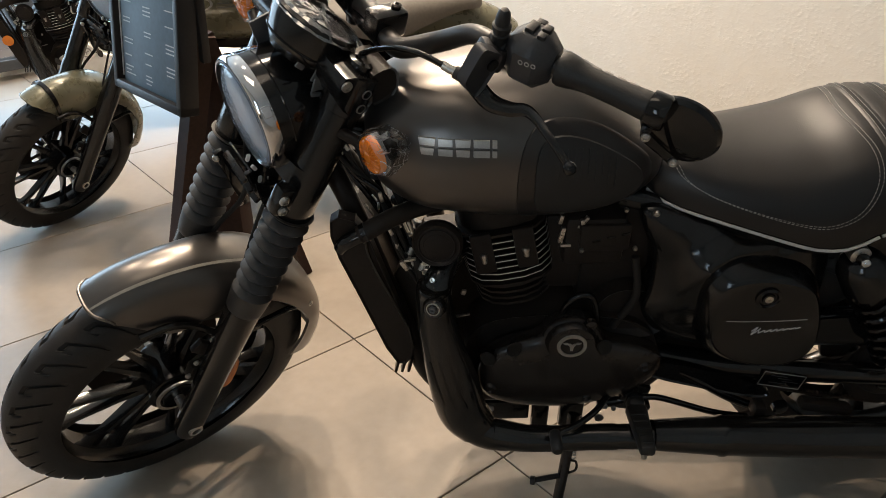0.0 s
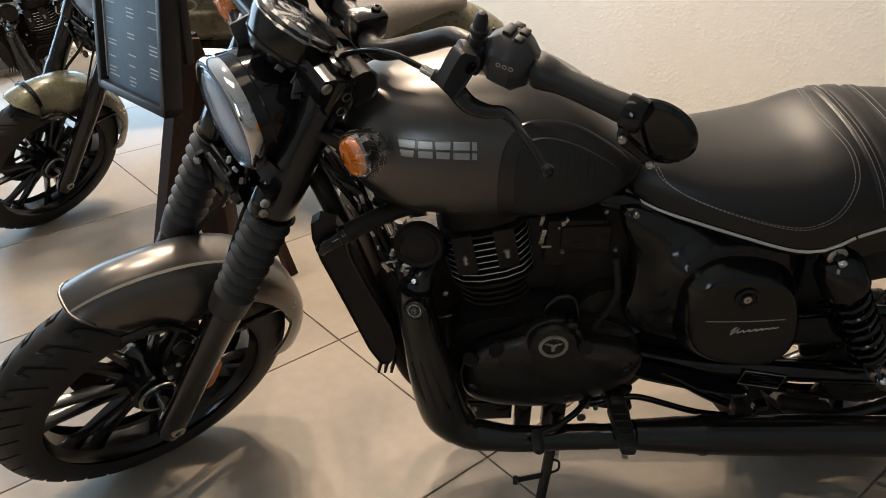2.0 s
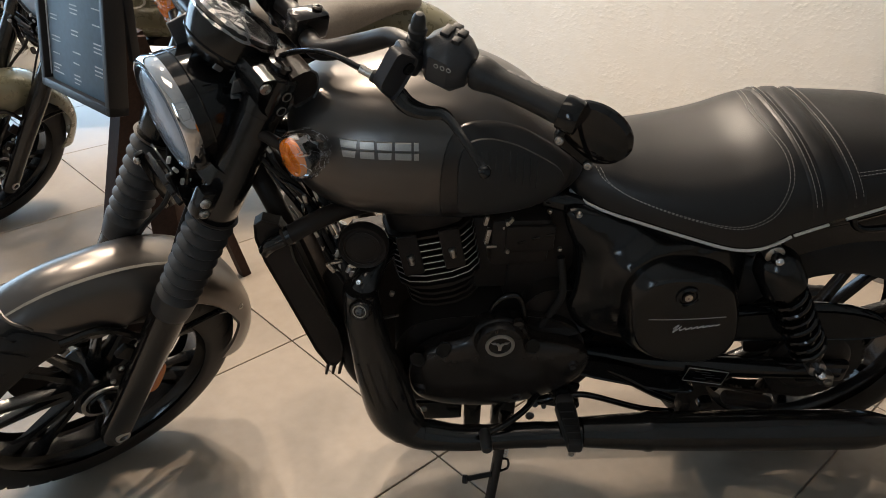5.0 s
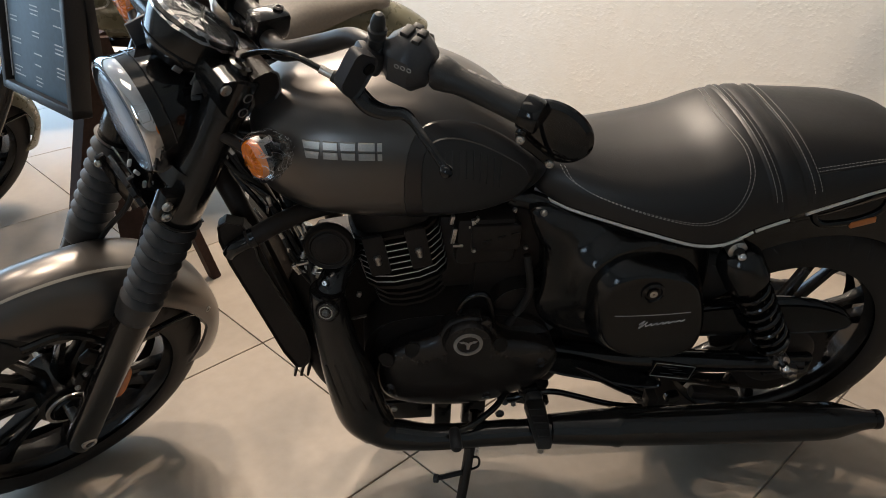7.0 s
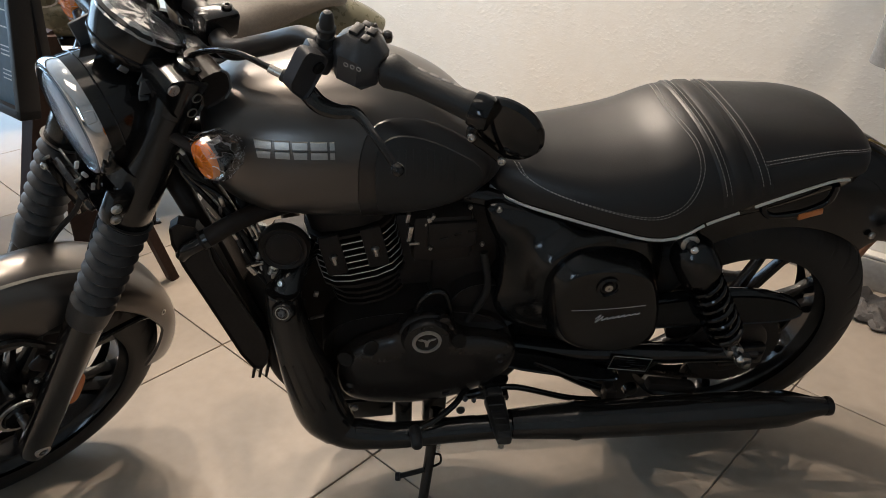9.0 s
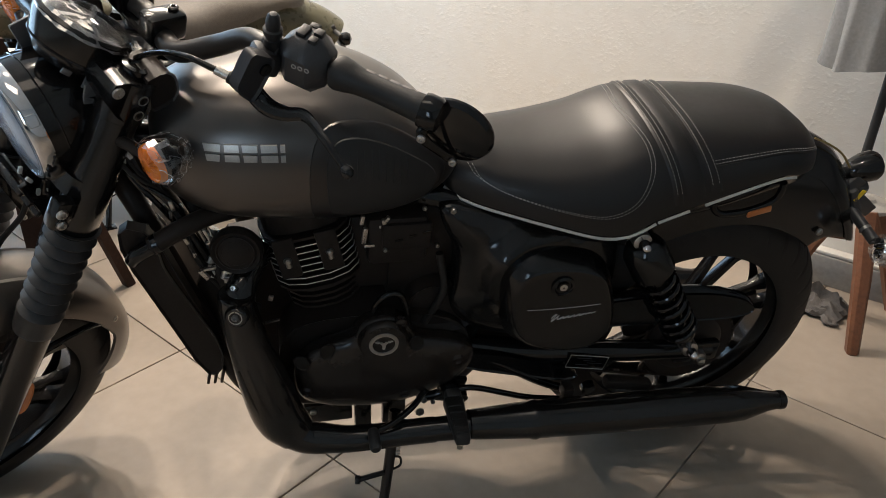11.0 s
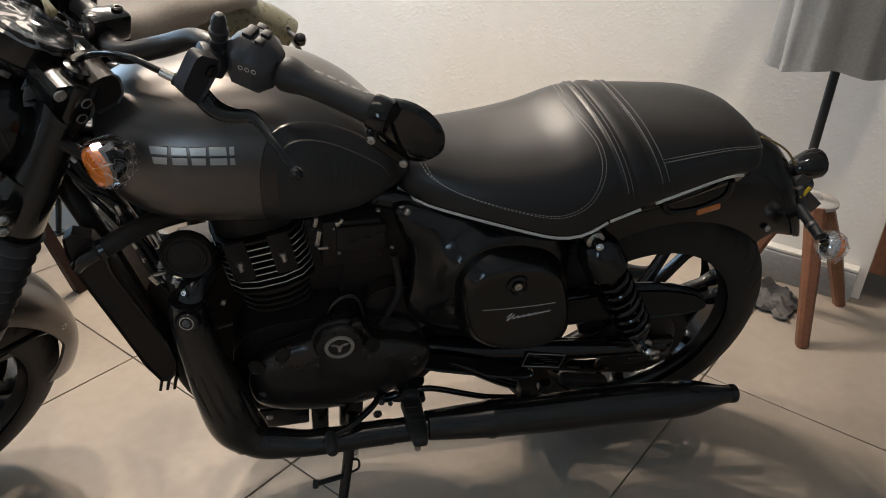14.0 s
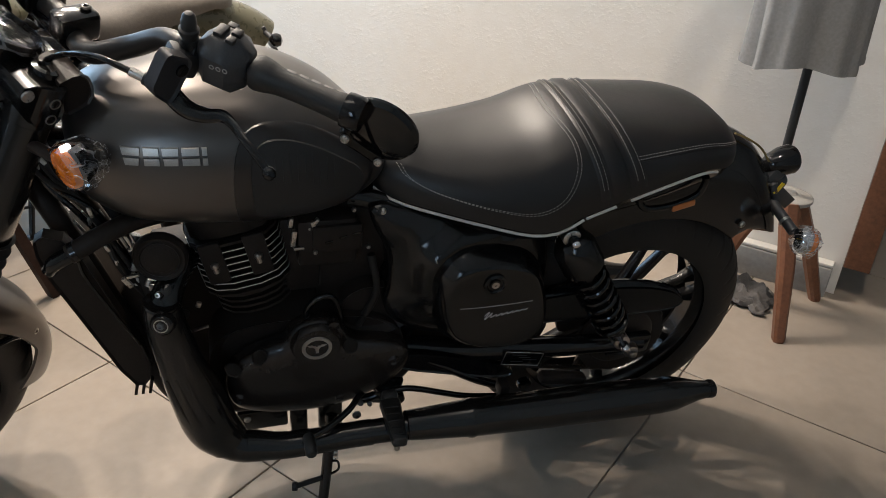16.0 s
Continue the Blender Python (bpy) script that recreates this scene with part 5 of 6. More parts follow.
def rear_end(root, short=False, paint=None):
    paint = paint or TANK_GREY
    for s in (-1, 1):
        arm = part("swingarm", joined([tube([(0.23, s * 0.085, 0.375), (0.40, s * 0.098, 0.350), (0.60, s * 0.108, 0.335), (0.755, s * 0.110, 0.322)], [0.024, 0.024, 0.022, 0.020], 14), box((0.725, s * 0.112, 0.322), (0.10, 0.022, 0.052), 0.008)]), SATIN_BLACK, root, "black tubular swingarm")
        part("axle_nut", lathe([(-0.02, 0.010), (0, 0.010), (0, 0.0165), (0.016, 0.016), (0.018, 0.009), (0.026, 0.0088), (0.028, 0.005)], (0.72, s * 0.126, 0.326), (0, s, 0), 6), STEEL, arm, "steel hexagon axle nut")
        top, bot = Vector((0.51, s * 0.137, 0.655)), Vector((0.680, s * 0.142, 0.372))
        d = (bot - top).normalized()
        shock = part("shock_absorber", lathe([(0, 0.016), (0.004, 0.026), (0.02, 0.036), (0.03, 0.040), (0.080, 0.041), (0.088, 0.034), (0.095, 0.017), (0.275, 0.016), (0.28, 0.026), (0.288, 0.026), (0.30, 0.016), (0.335, 0.014)], top, d, 28), SATIN_BLACK, root, "black coil-over shock absorber")
        part("spring", coil(top + d * 0.09, top + d * 0.282, 0.0315, 0.0055, 7.5), GLOSS_BLACK, shock, "gloss black coil spring")
        for p in (top + Vector((0, 0, 0.004)), bot):
            part("shock_eye", lathe([(-0.012, 0.017), (0.012, 0.017), (0.014, 0.014)], p, (0, s, 0), 20), STEEL, shock)
            part("dome_nut", lathe([(0.012, 0.0105), (0.020, 0.0105), (0.024, 0.0095), (0.030, 0.009), (0.035, 0.006), (0.037, 0.001)], p, (0, s, 0), 16), CHROME, shock, "chrome dome nut")
    stick = part("sticker", box((0.476, -0.1255, 0.336), (0.092, 0.002, 0.042), 0.0005, (0, 12.6, 0)), GLOSS_BLACK, root, "black printed sticker with a thin silver border")
    edge = [(-0.043, -0.0175), (0.043, -0.0175), (0.043, 0.0175), (-0.043, 0.0175), (-0.043, -0.0175)]
    part("sticker_frame", joined([tube([(a, 0, b), (c, 0, d)], 0.0009, 6, sub=1) for (a, b), (c, d) in zip(edge, edge[1:])]), STEEL, stick, "thin silver sticker border", m=pose(0.476, -0.1268, 0.336, 0, 12.6, 0))
    part("sticker_bars", joined([box((-0.010 + 0.014 * (k % 3), 0, 0.010 - 0.006 * k), (0.034 - 0.006 * (k % 2), 0.0006, 0.0016), 0) for k in range(4)]), CAST_GREY, stick, m=pose(0.476, -0.1269, 0.336, 0, 12.6, 0))
    wheel(root, Matrix.Translation(REAR_HUB), REAR_R, 0.086, 0.064, 14, SATIN_BLACK, disc=False, broad=1.25)
    # chain, sprocket, guard
    spr = part("sprocket", lathe([(-0.010, 0.02), (-0.008, 0.07), (-0.004, 0.075), (-0.004, 0.100), (0.004, 0.100), (0.004, 0.02)], (0.72, -0.085, 0.32), (0, 1, 0), 44), ENGINE_BLACK, root)
    link = mesh_of("chain_link", joined([lathe([(-0.006, 0.0062), (0.006, 0.0062)], (0, 0, 0), (0, 1, 0), 8), box((0.006, -0.006, 0), (0.016, 0.002, 0.010), 0.001), box((0.006, 0.006, 0), (0.016, 0.002, 0.010), 0.001)]), ENGINE_BLACK)
    path = []
    R = 0.101
    for k in range(60):
        path.append((0.19 + 0.53 * k / 60, 0.335 - (0.335 - 0.219) * k / 60))
    for k in range(22):
        a = -math.pi / 2 + math.pi * k / 21
        path.append((0.72 + R * math.cos(a), 0.32 + R * math.sin(a)))
    for k in range(len(path)):
        x, z = path[k]
        x2, z2 = path[min(k + 1, len(path) - 1)] if k + 1 < len(path) else path[k]
        part("chain_link", link, None, spr, m=Matrix.Translation((x, -0.085, z)) @ Matrix.Rotation(-math.atan2(z2 - z, x2 - x), 4, "Y") @ Matrix.Scale(0.62, 4))
    outline = chaikin([(0.46, 0.470), (0.62, 0.480), (0.72, 0.474), (0.80, 0.452), (0.838, 0.424), (0.832, 0.405), (0.78, 0.398), (0.70, 0.402), (0.60, 0.405), (0.46, 0.410)], 2)
    guard = part("chain_guard", joined([slab(outline, -0.098, -0.104, 0.002), tube([(0.46, -0.09, 0.468), (0.62, -0.09, 0.476), (0.72, -0.09, 0.468), (0.80, -0.09, 0.443), (0.832, -0.09, 0.415)], [0.014] * 5, 10, flat=0.6)]), GLOSS_BLACK, root, "gloss black chain guard")
    # rear mudguard
    end = 50 if short else 30
    turn_at = lambda f: 118 + (end - 118) * f
    rad = (lambda f: 0.472 - 0.010 * f) if short else (lambda f: float(np.interp(turn_at(f), [30, 43, 53, 64, 73, 118], [0.408, 0.428, 0.456, 0.482, 0.486, 0.456])))
    skirt, half_w = (lambda f: 0.318 - 0.008 * f), (lambda f: 0.094 - 0.014 * f)
    mg = part("rear_mudguard", arc_shell(REAR_HUB, 118, end, rad, half_w, skirt, rounding=0 if short else -21), paint, root, "rounded satin dark rear mudguard" if not short else "rounded olive rear mudguard")
    part("guard_crease", shell_line(REAR_HUB, 112, end + 8, rad, half_w, skirt, 40, 3.0, 0.0022), paint, mg)
    part("guard_bolt", bolt((0.921, -0.086, 0.601), (0.2, -1, 0.1), 0.0075, 0.006), STEEL, mg)
    if short:
        lamp = part("rear_signal", tube([(0.945, -0.02, 0.650), (0.968, -0.07, 0.655), (0.978, -0.11, 0.650)], 0.010, 12), PLASTIC, root, "black rear turn signal")
        part("signal_body", lathe([(-0.020, 0.008), (-0.008, 0.022), (0.008, 0.026), (0.022, 0.020), (0.028, 0.004)], (0.982, -0.125, 0.650), (0.95, -0.3, 0), 20), GLOSS_BLACK, lamp)
        part("plate_bracket", box((0.985, -0.02, 0.625), (0.016, 0.09, 0.12), 0.004, (0, -28, 0)), PLASTIC, root, "black number plate bracket")
        return
    # tail lamp pod, bracket, signals
    pod = part("tail_lamp", lathe([(-0.040, 0.003), (-0.036, 0.012), (-0.020, 0.022), (0.005, 0.030), (0.026, 0.031), (0.034, 0.027), (0.036, 0.002)], (1.024, -0.010, 0.693), (0.97, 0, 0.18), 36), GLOSS_BLACK, root, "black teardrop tail lamp")
    part("tail_bracket", joined([box((1.006, -0.01, 0.662), (0.035, 0.05, 0.06), 0.008, (0, 35, 0)), box((1.030, -0.01, 0.618), (0.018, 0.07, 0.10), 0.006, (0, -30, 0)), box((1.046, -0.035, 0.622), (0.07, 0.004, 0.028), 0.002, (0, 38, 0))]), PLASTIC, root, "black tail lamp bracket")
    part("plate_lamp", lathe([(-0.02, 0.016), (0.015, 0.018), (0.025, 0.010)], (1.024, -0.02, 0.655), (1, 0, -0.2), 20), PLASTIC, root)
    part("tail_sticker", box((1.020, -0.044, 0.650), (0.010, 0.002, 0.028), 0.0005, (0, 25, 0)), YELLOW, root, "small yellow sticker")
    part("wire", tube([(REAR_HUB[0] + r * math.cos(radians(a)), -0.035, REAR_HUB[2] + r * math.sin(radians(a))) for a, r in ((72, 0.488), (67, 0.486), (62, 0.481), (57, 0.469))], 0.0022, 6), BRASS, root)
    for s in (-1, 1):
        st = part("rear_signal", tube([(1.022, s * 0.03, 0.614), (1.028, s * 0.075, 0.600), (1.031, s * 0.115, 0.590)], 0.011, 14), PLASTIC, root, "black rear turn signal with a clear wrapped lens")
        part("signal_collar", lathe([(0, 0.0125), (0.006, 0.0125)], (1.028, s * 0.083, 0.597), (0.1, s, -0.2), 14), STEEL, st)
        part("signal_body", lathe([(-0.012, 0.008), (-0.006, 0.022), (0.006, 0.028), (0.016, 0.026)], (1.035, s * 0.135, 0.584), (0.9, s * 0.35, -0.1), 24), CHROME, st)
        part("signal_lens", lathe([(0.014, 0.026), (0.026, 0.022), (0.034, 0.012), (0.036, 0.002)], (1.035, s * 0.135, 0.584), (0.9, s * 0.35, -0.1), 24), ORANGE, st, "orange signal lens")
        rnd = random.Random(31 + s)
        bm = lathe([(-0.016, 0.014), (-0.008, 0.028), (0.008, 0.033), (0.022, 0.031), (0.036, 0.020), (0.042, 0.006)], (1.035, s * 0.135, 0.584), (0.9, s * 0.35, -0.1), 24, cap=False)
        for w in bm.verts:
            w.co += Vector((rnd.uniform(-1, 1), rnd.uniform(-1, 1), rnd.uniform(-1, 1))) * 0.003
        f = part("protective_film", bm, FILM, st, "crumpled clear plastic wrap")
        f.visible_shadow = False


def body(root, paint, seat_mat, badge, style="roadster"):
    tank = part("fuel_tank", tank_mesh(), paint, root, "satin graphite fuel tank" if style == "roadster" else "glossy olive fuel tank")
    cap = part("filler_cap", lathe([(-0.004, 0.045), (0.004, 0.044), (0.012, 0.040), (0.016, 0.030), (0.017, 0.002)], (-0.075, 0, 0.953), (0.05, 0, 1), 36), GLOSS_BLACK, root, "gloss black filler cap")
    part("cap_ring", lathe([(0.002, 0.046), (0.006, 0.046), (0.006, 0.042)], (-0.075, 0, 0.953), (0.05, 0, 1), 36, cap=False), CHROME, cap)
    if style == "roadster":
        pad = chaikin([(-0.034, 0.772), (-0.037, 0.853), (-0.024, 0.888), (0.018, 0.890), (0.080, 0.862), (0.148, 0.806), (0.124, 0.766), (0.050, 0.754), (-0.022, 0.760)], 2)
        frame_o = chaikin([(-0.060, 0.750), (-0.062, 0.848), (-0.044, 0.902), (-0.003, 0.912), (0.055, 0.898), (0.116, 0.858), (0.168, 0.806), (0.128, 0.750), (0.040, 0.732), (-0.042, 0.736)], 2)
        fr = part("knee_pad_frame", patch(frame_o, tank_side, 0.0030), TANK_DARK, tank, "dark satin frame round the knee pad")
        kp = part("knee_pad", patch(pad, tank_side, 0.0065), GRIP, tank, "black ribbed knee pad")
        for k in range(9):
            x = 0.000 + 0.011 * k
            hi = float(np.interp(x, [-0.01, 0.04, 0.106, 0.14], [0.872, 0.870, 0.838, 0.81]))
            row = [(x, tank_side(x, z) - 0.0068, z) for z in np.linspace(hi - 0.045, hi, 5)]
            part("pad_rib", tube(row, 0.0009, 6, sub=1), GRIP, kp)
    if badge == "bars":
        # pairs of plain metal bars in a row where the maker's name stands
        x0 = -0.207
        for k, (wd, slant) in enumerate(((0.026, 0.004), (0.021, 0.0), (0.023, 0.002), (0.024, 0.0), (0.007, 0.0))):
            for lo, hi in ((0.0, 0.43), (0.57, 1.0)):
                cut_in = lambda q: slant * (1 - q)
                o = [(x0 + cut_in(lo), 0.860 + 0.024 * lo), (x0 + wd - cut_in(lo), 0.860 + 0.024 * lo), (x0 + wd - cut_in(hi), 0.860 + 0.024 * hi), (x0 + cut_in(hi), 0.860 + 0.024 * hi)]
                part("tank_badge", patch(o, tank_side, 0.0028, rings=(1.0, 0.97, 0.6, 0.1)), SILVER, tank, "plain silver badge bar")
            x0 += wd + 0.0035
    else:
        o = [(-0.165 + 0.052 * math.cos(t), 0.868 + 0.023 * math.sin(t)) for t in np.linspace(0, 2 * math.pi, 28, endpoint=False)]
        part("tank_badge", patch(o, tank_side, 0.003), STEEL, tank, "plain oval metal badge")
        o = [(-0.165 + 0.044 * math.cos(t), 0.868 + 0.017 * math.sin(t)) for t in np.linspace(0, 2 * math.pi, 28, endpoint=False)]
        part("badge_field", patch(o, tank_side, 0.0045), paint, tank)
        for s in (-1, 1):
            for k in range(3):
                xa = -0.165 + s * 0.065
                row = [(x, tank_side(x, 0.880 - 0.012 * k) - 0.001, 0.880 - 0.012 * k) for x in np.linspace(xa, xa + s * 0.055, 5)]
                part("tank_stripe", tube(row, 0.0016, 6, sub=1), PLASTIC, tank)
    seat_bm = saddle_mesh()
    if style != "roadster":
        for v in seat_bm.verts:
            v.co.x, v.co.z = 0.215 + (v.co.x - 0.162) * 0.92, 0.797 + (v.co.z - 0.80) * 0.95 + 0.05 * max(0.0, v.co.x - 0.5)
    seat = part("saddle", seat_bm, seat_mat, root, "stitched black leather saddle with a raised pillion pad" if style == "roadster" else "grey-brown leather saddle")
    if style == "roadster":
        part("strap", saddle_mesh(0.522, 0.560, 0.0032, 4, 176), seat_mat, seat, "leather strap across the saddle")
        for x0, x1 in ((0.500, 0.520), (0.565, 0.590)):
            part("welt", saddle_mesh(x0, x1, 0.0022, 4, 176), seat_mat, seat)
        loop = []
        for x, t in ((0.20, 46), (0.213, 29), (0.25, 19), (0.31, 13.5), (0.38, 11), (0.435, 12), (0.472, 18), (0.491, 34), (0.491, 55), (0.481, 75), (0.475, 90), (0.481, 105), (0.490, 125)):
            loop.append((x, t))
        for off in (0.0, 3.0):
            fine = spline(loop, 8)
            part("stitching", stitches([saddle_at(float(x) + off * 0.0022, float(t) - off * 0.45, 0.0004) for x, t in fine]), THREAD, seat, "grey seam stitching")
        for x in (0.507, 0.515, 0.570, 0.582):
            part("stitching", stitches([saddle_at(x + 0.042 * (1 - math.sin(radians(t))), t, 0.0027) for t in np.linspace(12, 150, 60)]), THREAD, seat, "grey seam stitching")
        for off in (0, 1):
            part("stitching", stitches([saddle_at(x, 30 + off * 3 + 8 * (x - 0.6), 0.0006) for x in np.linspace(0.592, 0.835, 40)]), THREAD, seat, "grey seam stitching")
        part("pillion_seam", tube([saddle_at(x, 28.5 + 8 * (x - 0.6), 0.0) for x in np.linspace(0.592, 0.838, 20)], 0.0022, 6, sub=1), seat_mat, seat)

        def trim_run(x0, x1):
            return [(x, saddle_at(x, 0)[1] - 0.002, saddle_at(x, 0)[2] - 0.004) for x in np.linspace(x0, x1, 16)]

        for x0, x1 in ((0.166, 0.513), (0.517, 0.572), (0.600, 0.775)):
            part("seat_trim", tube(trim_run(x0, x1), 0.0026, 8, sub=1), TRIM, root, "thin light grey trim strip under the saddle")
    # seat base and tail tube
    rings = []
    for x, w, top, bot in SADDLE_FINE[3:-4]:
        rings.append([(x, -w * 0.93, bot - 0.006), (x, -w * 0.86, bot - 0.030), (x, w * 0.86, bot - 0.030), (x, w * 0.93, bot - 0.006)])
    if style == "roadster":
        part("seat_base", skin(bmesh.new(), rings), SATIN_BLACK, root)
    if style == "roadster":
        loop = part("grab_loop", tube([(0.642, -0.122, 0.715), (0.648, -0.124, 0.700), (0.670, -0.124, 0.690), (0.720, -0.123, 0.694), (0.762, -0.122, 0.712), (0.768, -0.124, 0.738), (0.764, -0.126, 0.753)], 0.0065, 10), GLOSS_BLACK, root, "black strap loop under the pillion seat")
        part("reflector", box((0.735, -0.128, 0.694), (0.046, 0.006, 0.013), 0.002, (0, -15, 0)), AMBER, loop, "small amber reflector")
    # side panels
    for s in (-1, 1):
        o = chaikin([(0.150, 0.742), (0.155, 0.700), (0.185, 0.640), (0.190, 0.560), (0.178, 0.510), (0.215, 0.452), (0.300, 0.415), (0.430, 0.405), (0.490, 0.440), (0.500, 0.540), (0.485, 0.640), (0.470, 0.678), (0.420, 0.682), (0.340, 0.698), (0.250, 0.714)], 2)
        # the panel swells outward round the cover's front upper corner
        skin_bm = dome(o, s * 0.098, s * 0.136, 2.2)
        bmesh.ops.subdivide_edges(skin_bm, edges=list(skin_bm.edges), cuts=4, use_grid_fill=True)
        ridge = spline([(0.278, 0.500), (0.258, 0.550), (0.252, 0.605), (0.262, 0.642), (0.290, 0.662), (0.330, 0.664), (0.385, 0.654)], 40)
        for v in skin_bm.verts:
            gap = [math.hypot(v.co.x - float(a), v.co.z - float(b)) for a, b in ridge]
            k = gap.index(min(gap)) / (len(ridge) - 1)
            v.co.y += s * 0.030 * math.sin(math.pi * k) * math.exp(-(min(gap) / 0.024) ** 2)
        pan = part("side_panel", joined([slab(o, s * 0.070, s * 0.102, 0.010, 3), skin_bm]), SATIN_BLACK, root, "satin black body side panel")
        part("panel_bolt", bolt((0.172, s * 0.112, 0.728), (0, s, 0), 0.006, 0.006), STEEL, pan)
        o = resampled(chaikin([(0.258, 0.590), (0.263, 0.624), (0.282, 0.646), (0.312, 0.653), (0.365, 0.651), (0.420, 0.638), (0.460, 0.606), (0.480, 0.560), (0.498, 0.497), (0.502, 0.440), (0.480, 0.408), (0.432, 0.398), (0.374, 0.404), (0.316, 0.426), (0.286, 0.452), (0.270, 0.493), (0.261, 0.546)], 2), 72)
        o2 = resampled(chaikin([(0.288, 0.596), (0.304, 0.620), (0.343, 0.630), (0.395, 0.624), (0.437, 0.608), (0.455, 0.572), (0.472, 0.511), (0.468, 0.455), (0.430, 0.432), (0.374, 0.438), (0.322, 0.458), (0.294, 0.498), (0.284, 0.556)], 2), 72)
        rings = [[(x, s * 0.100, z) for x, z in o]]
        for f, h in ((0.0, 0.128), (0.015, 0.1325), (0.06, 0.137), (0.14, 0.142), (0.32, 0.1525), (0.55, 0.1635), (0.78, 0.1715), (0.92, 0.1745), (1.0, 0.1752)):
            rings.append([(a[0] + (b[0] - a[0]) * f, s * h, a[1] + (b[1] - a[1]) * f) for a, b in zip(o, o2)])
        mid = np.mean(o2, 0)
        for f, h in ((0.93, 0.1755), (0.6, 0.1765), (0.25, 0.177)):
            rings.append([(mid[0] + (b[0] - mid[0]) * f, s * h, mid[1] + (b[1] - mid[1]) * f) for b in o2])
        cov = part("side_cover", skin(bmesh.new(), rings), SATIN_BLACK, pan, "rounded satin black side cover with a key lock")
        lock = part("key_lock", lathe([(0, 0.021), (0.004, 0.0205), (0.006, 0.016), (0.003, 0.014), (0.003, 0.011), (0.006, 0.010), (0.007, 0.002)], (0.364, s * 0.1755, 0.597), (0, s, 0.02), 28), GLOSS_BLACK, pan)
        part("lock_barrel", lathe([(0.0045, 0.0075), (0.0065, 0.007), (0.007, 0.002)], (0.364, s * 0.1755, 0.597), (0, s, 0.02), 20), STEEL, pan, "steel lock barrel")
        if s < 0 and style == "roadster":
            part("model_line", tube([(0.306, -0.1770, 0.546), (0.340, -0.1775, 0.5445), (0.400, -0.1775, 0.5445), (0.444, -0.1770, 0.546)], 0.0008, 6), THREAD, pan, "thin silver line")
            # the script reduced to one plain wavy stroke
            wave = []
            for k in range(84):
                up = (0.0095 if k < 12 else 0.0030 if k < 60 else 0.0018) * math.sin(k * 0.62) + (0.004 if k < 12 else 0)
                wave.append((0.351 + 0.00102 * k + 0.7 * up, -0.1780, 0.518 + 0.00012 * k + up))
            part("model_mark", tube(wave, 0.0008, 6, sub=1), TRIM, pan, "small silver script reduced to a plain wavy stroke")


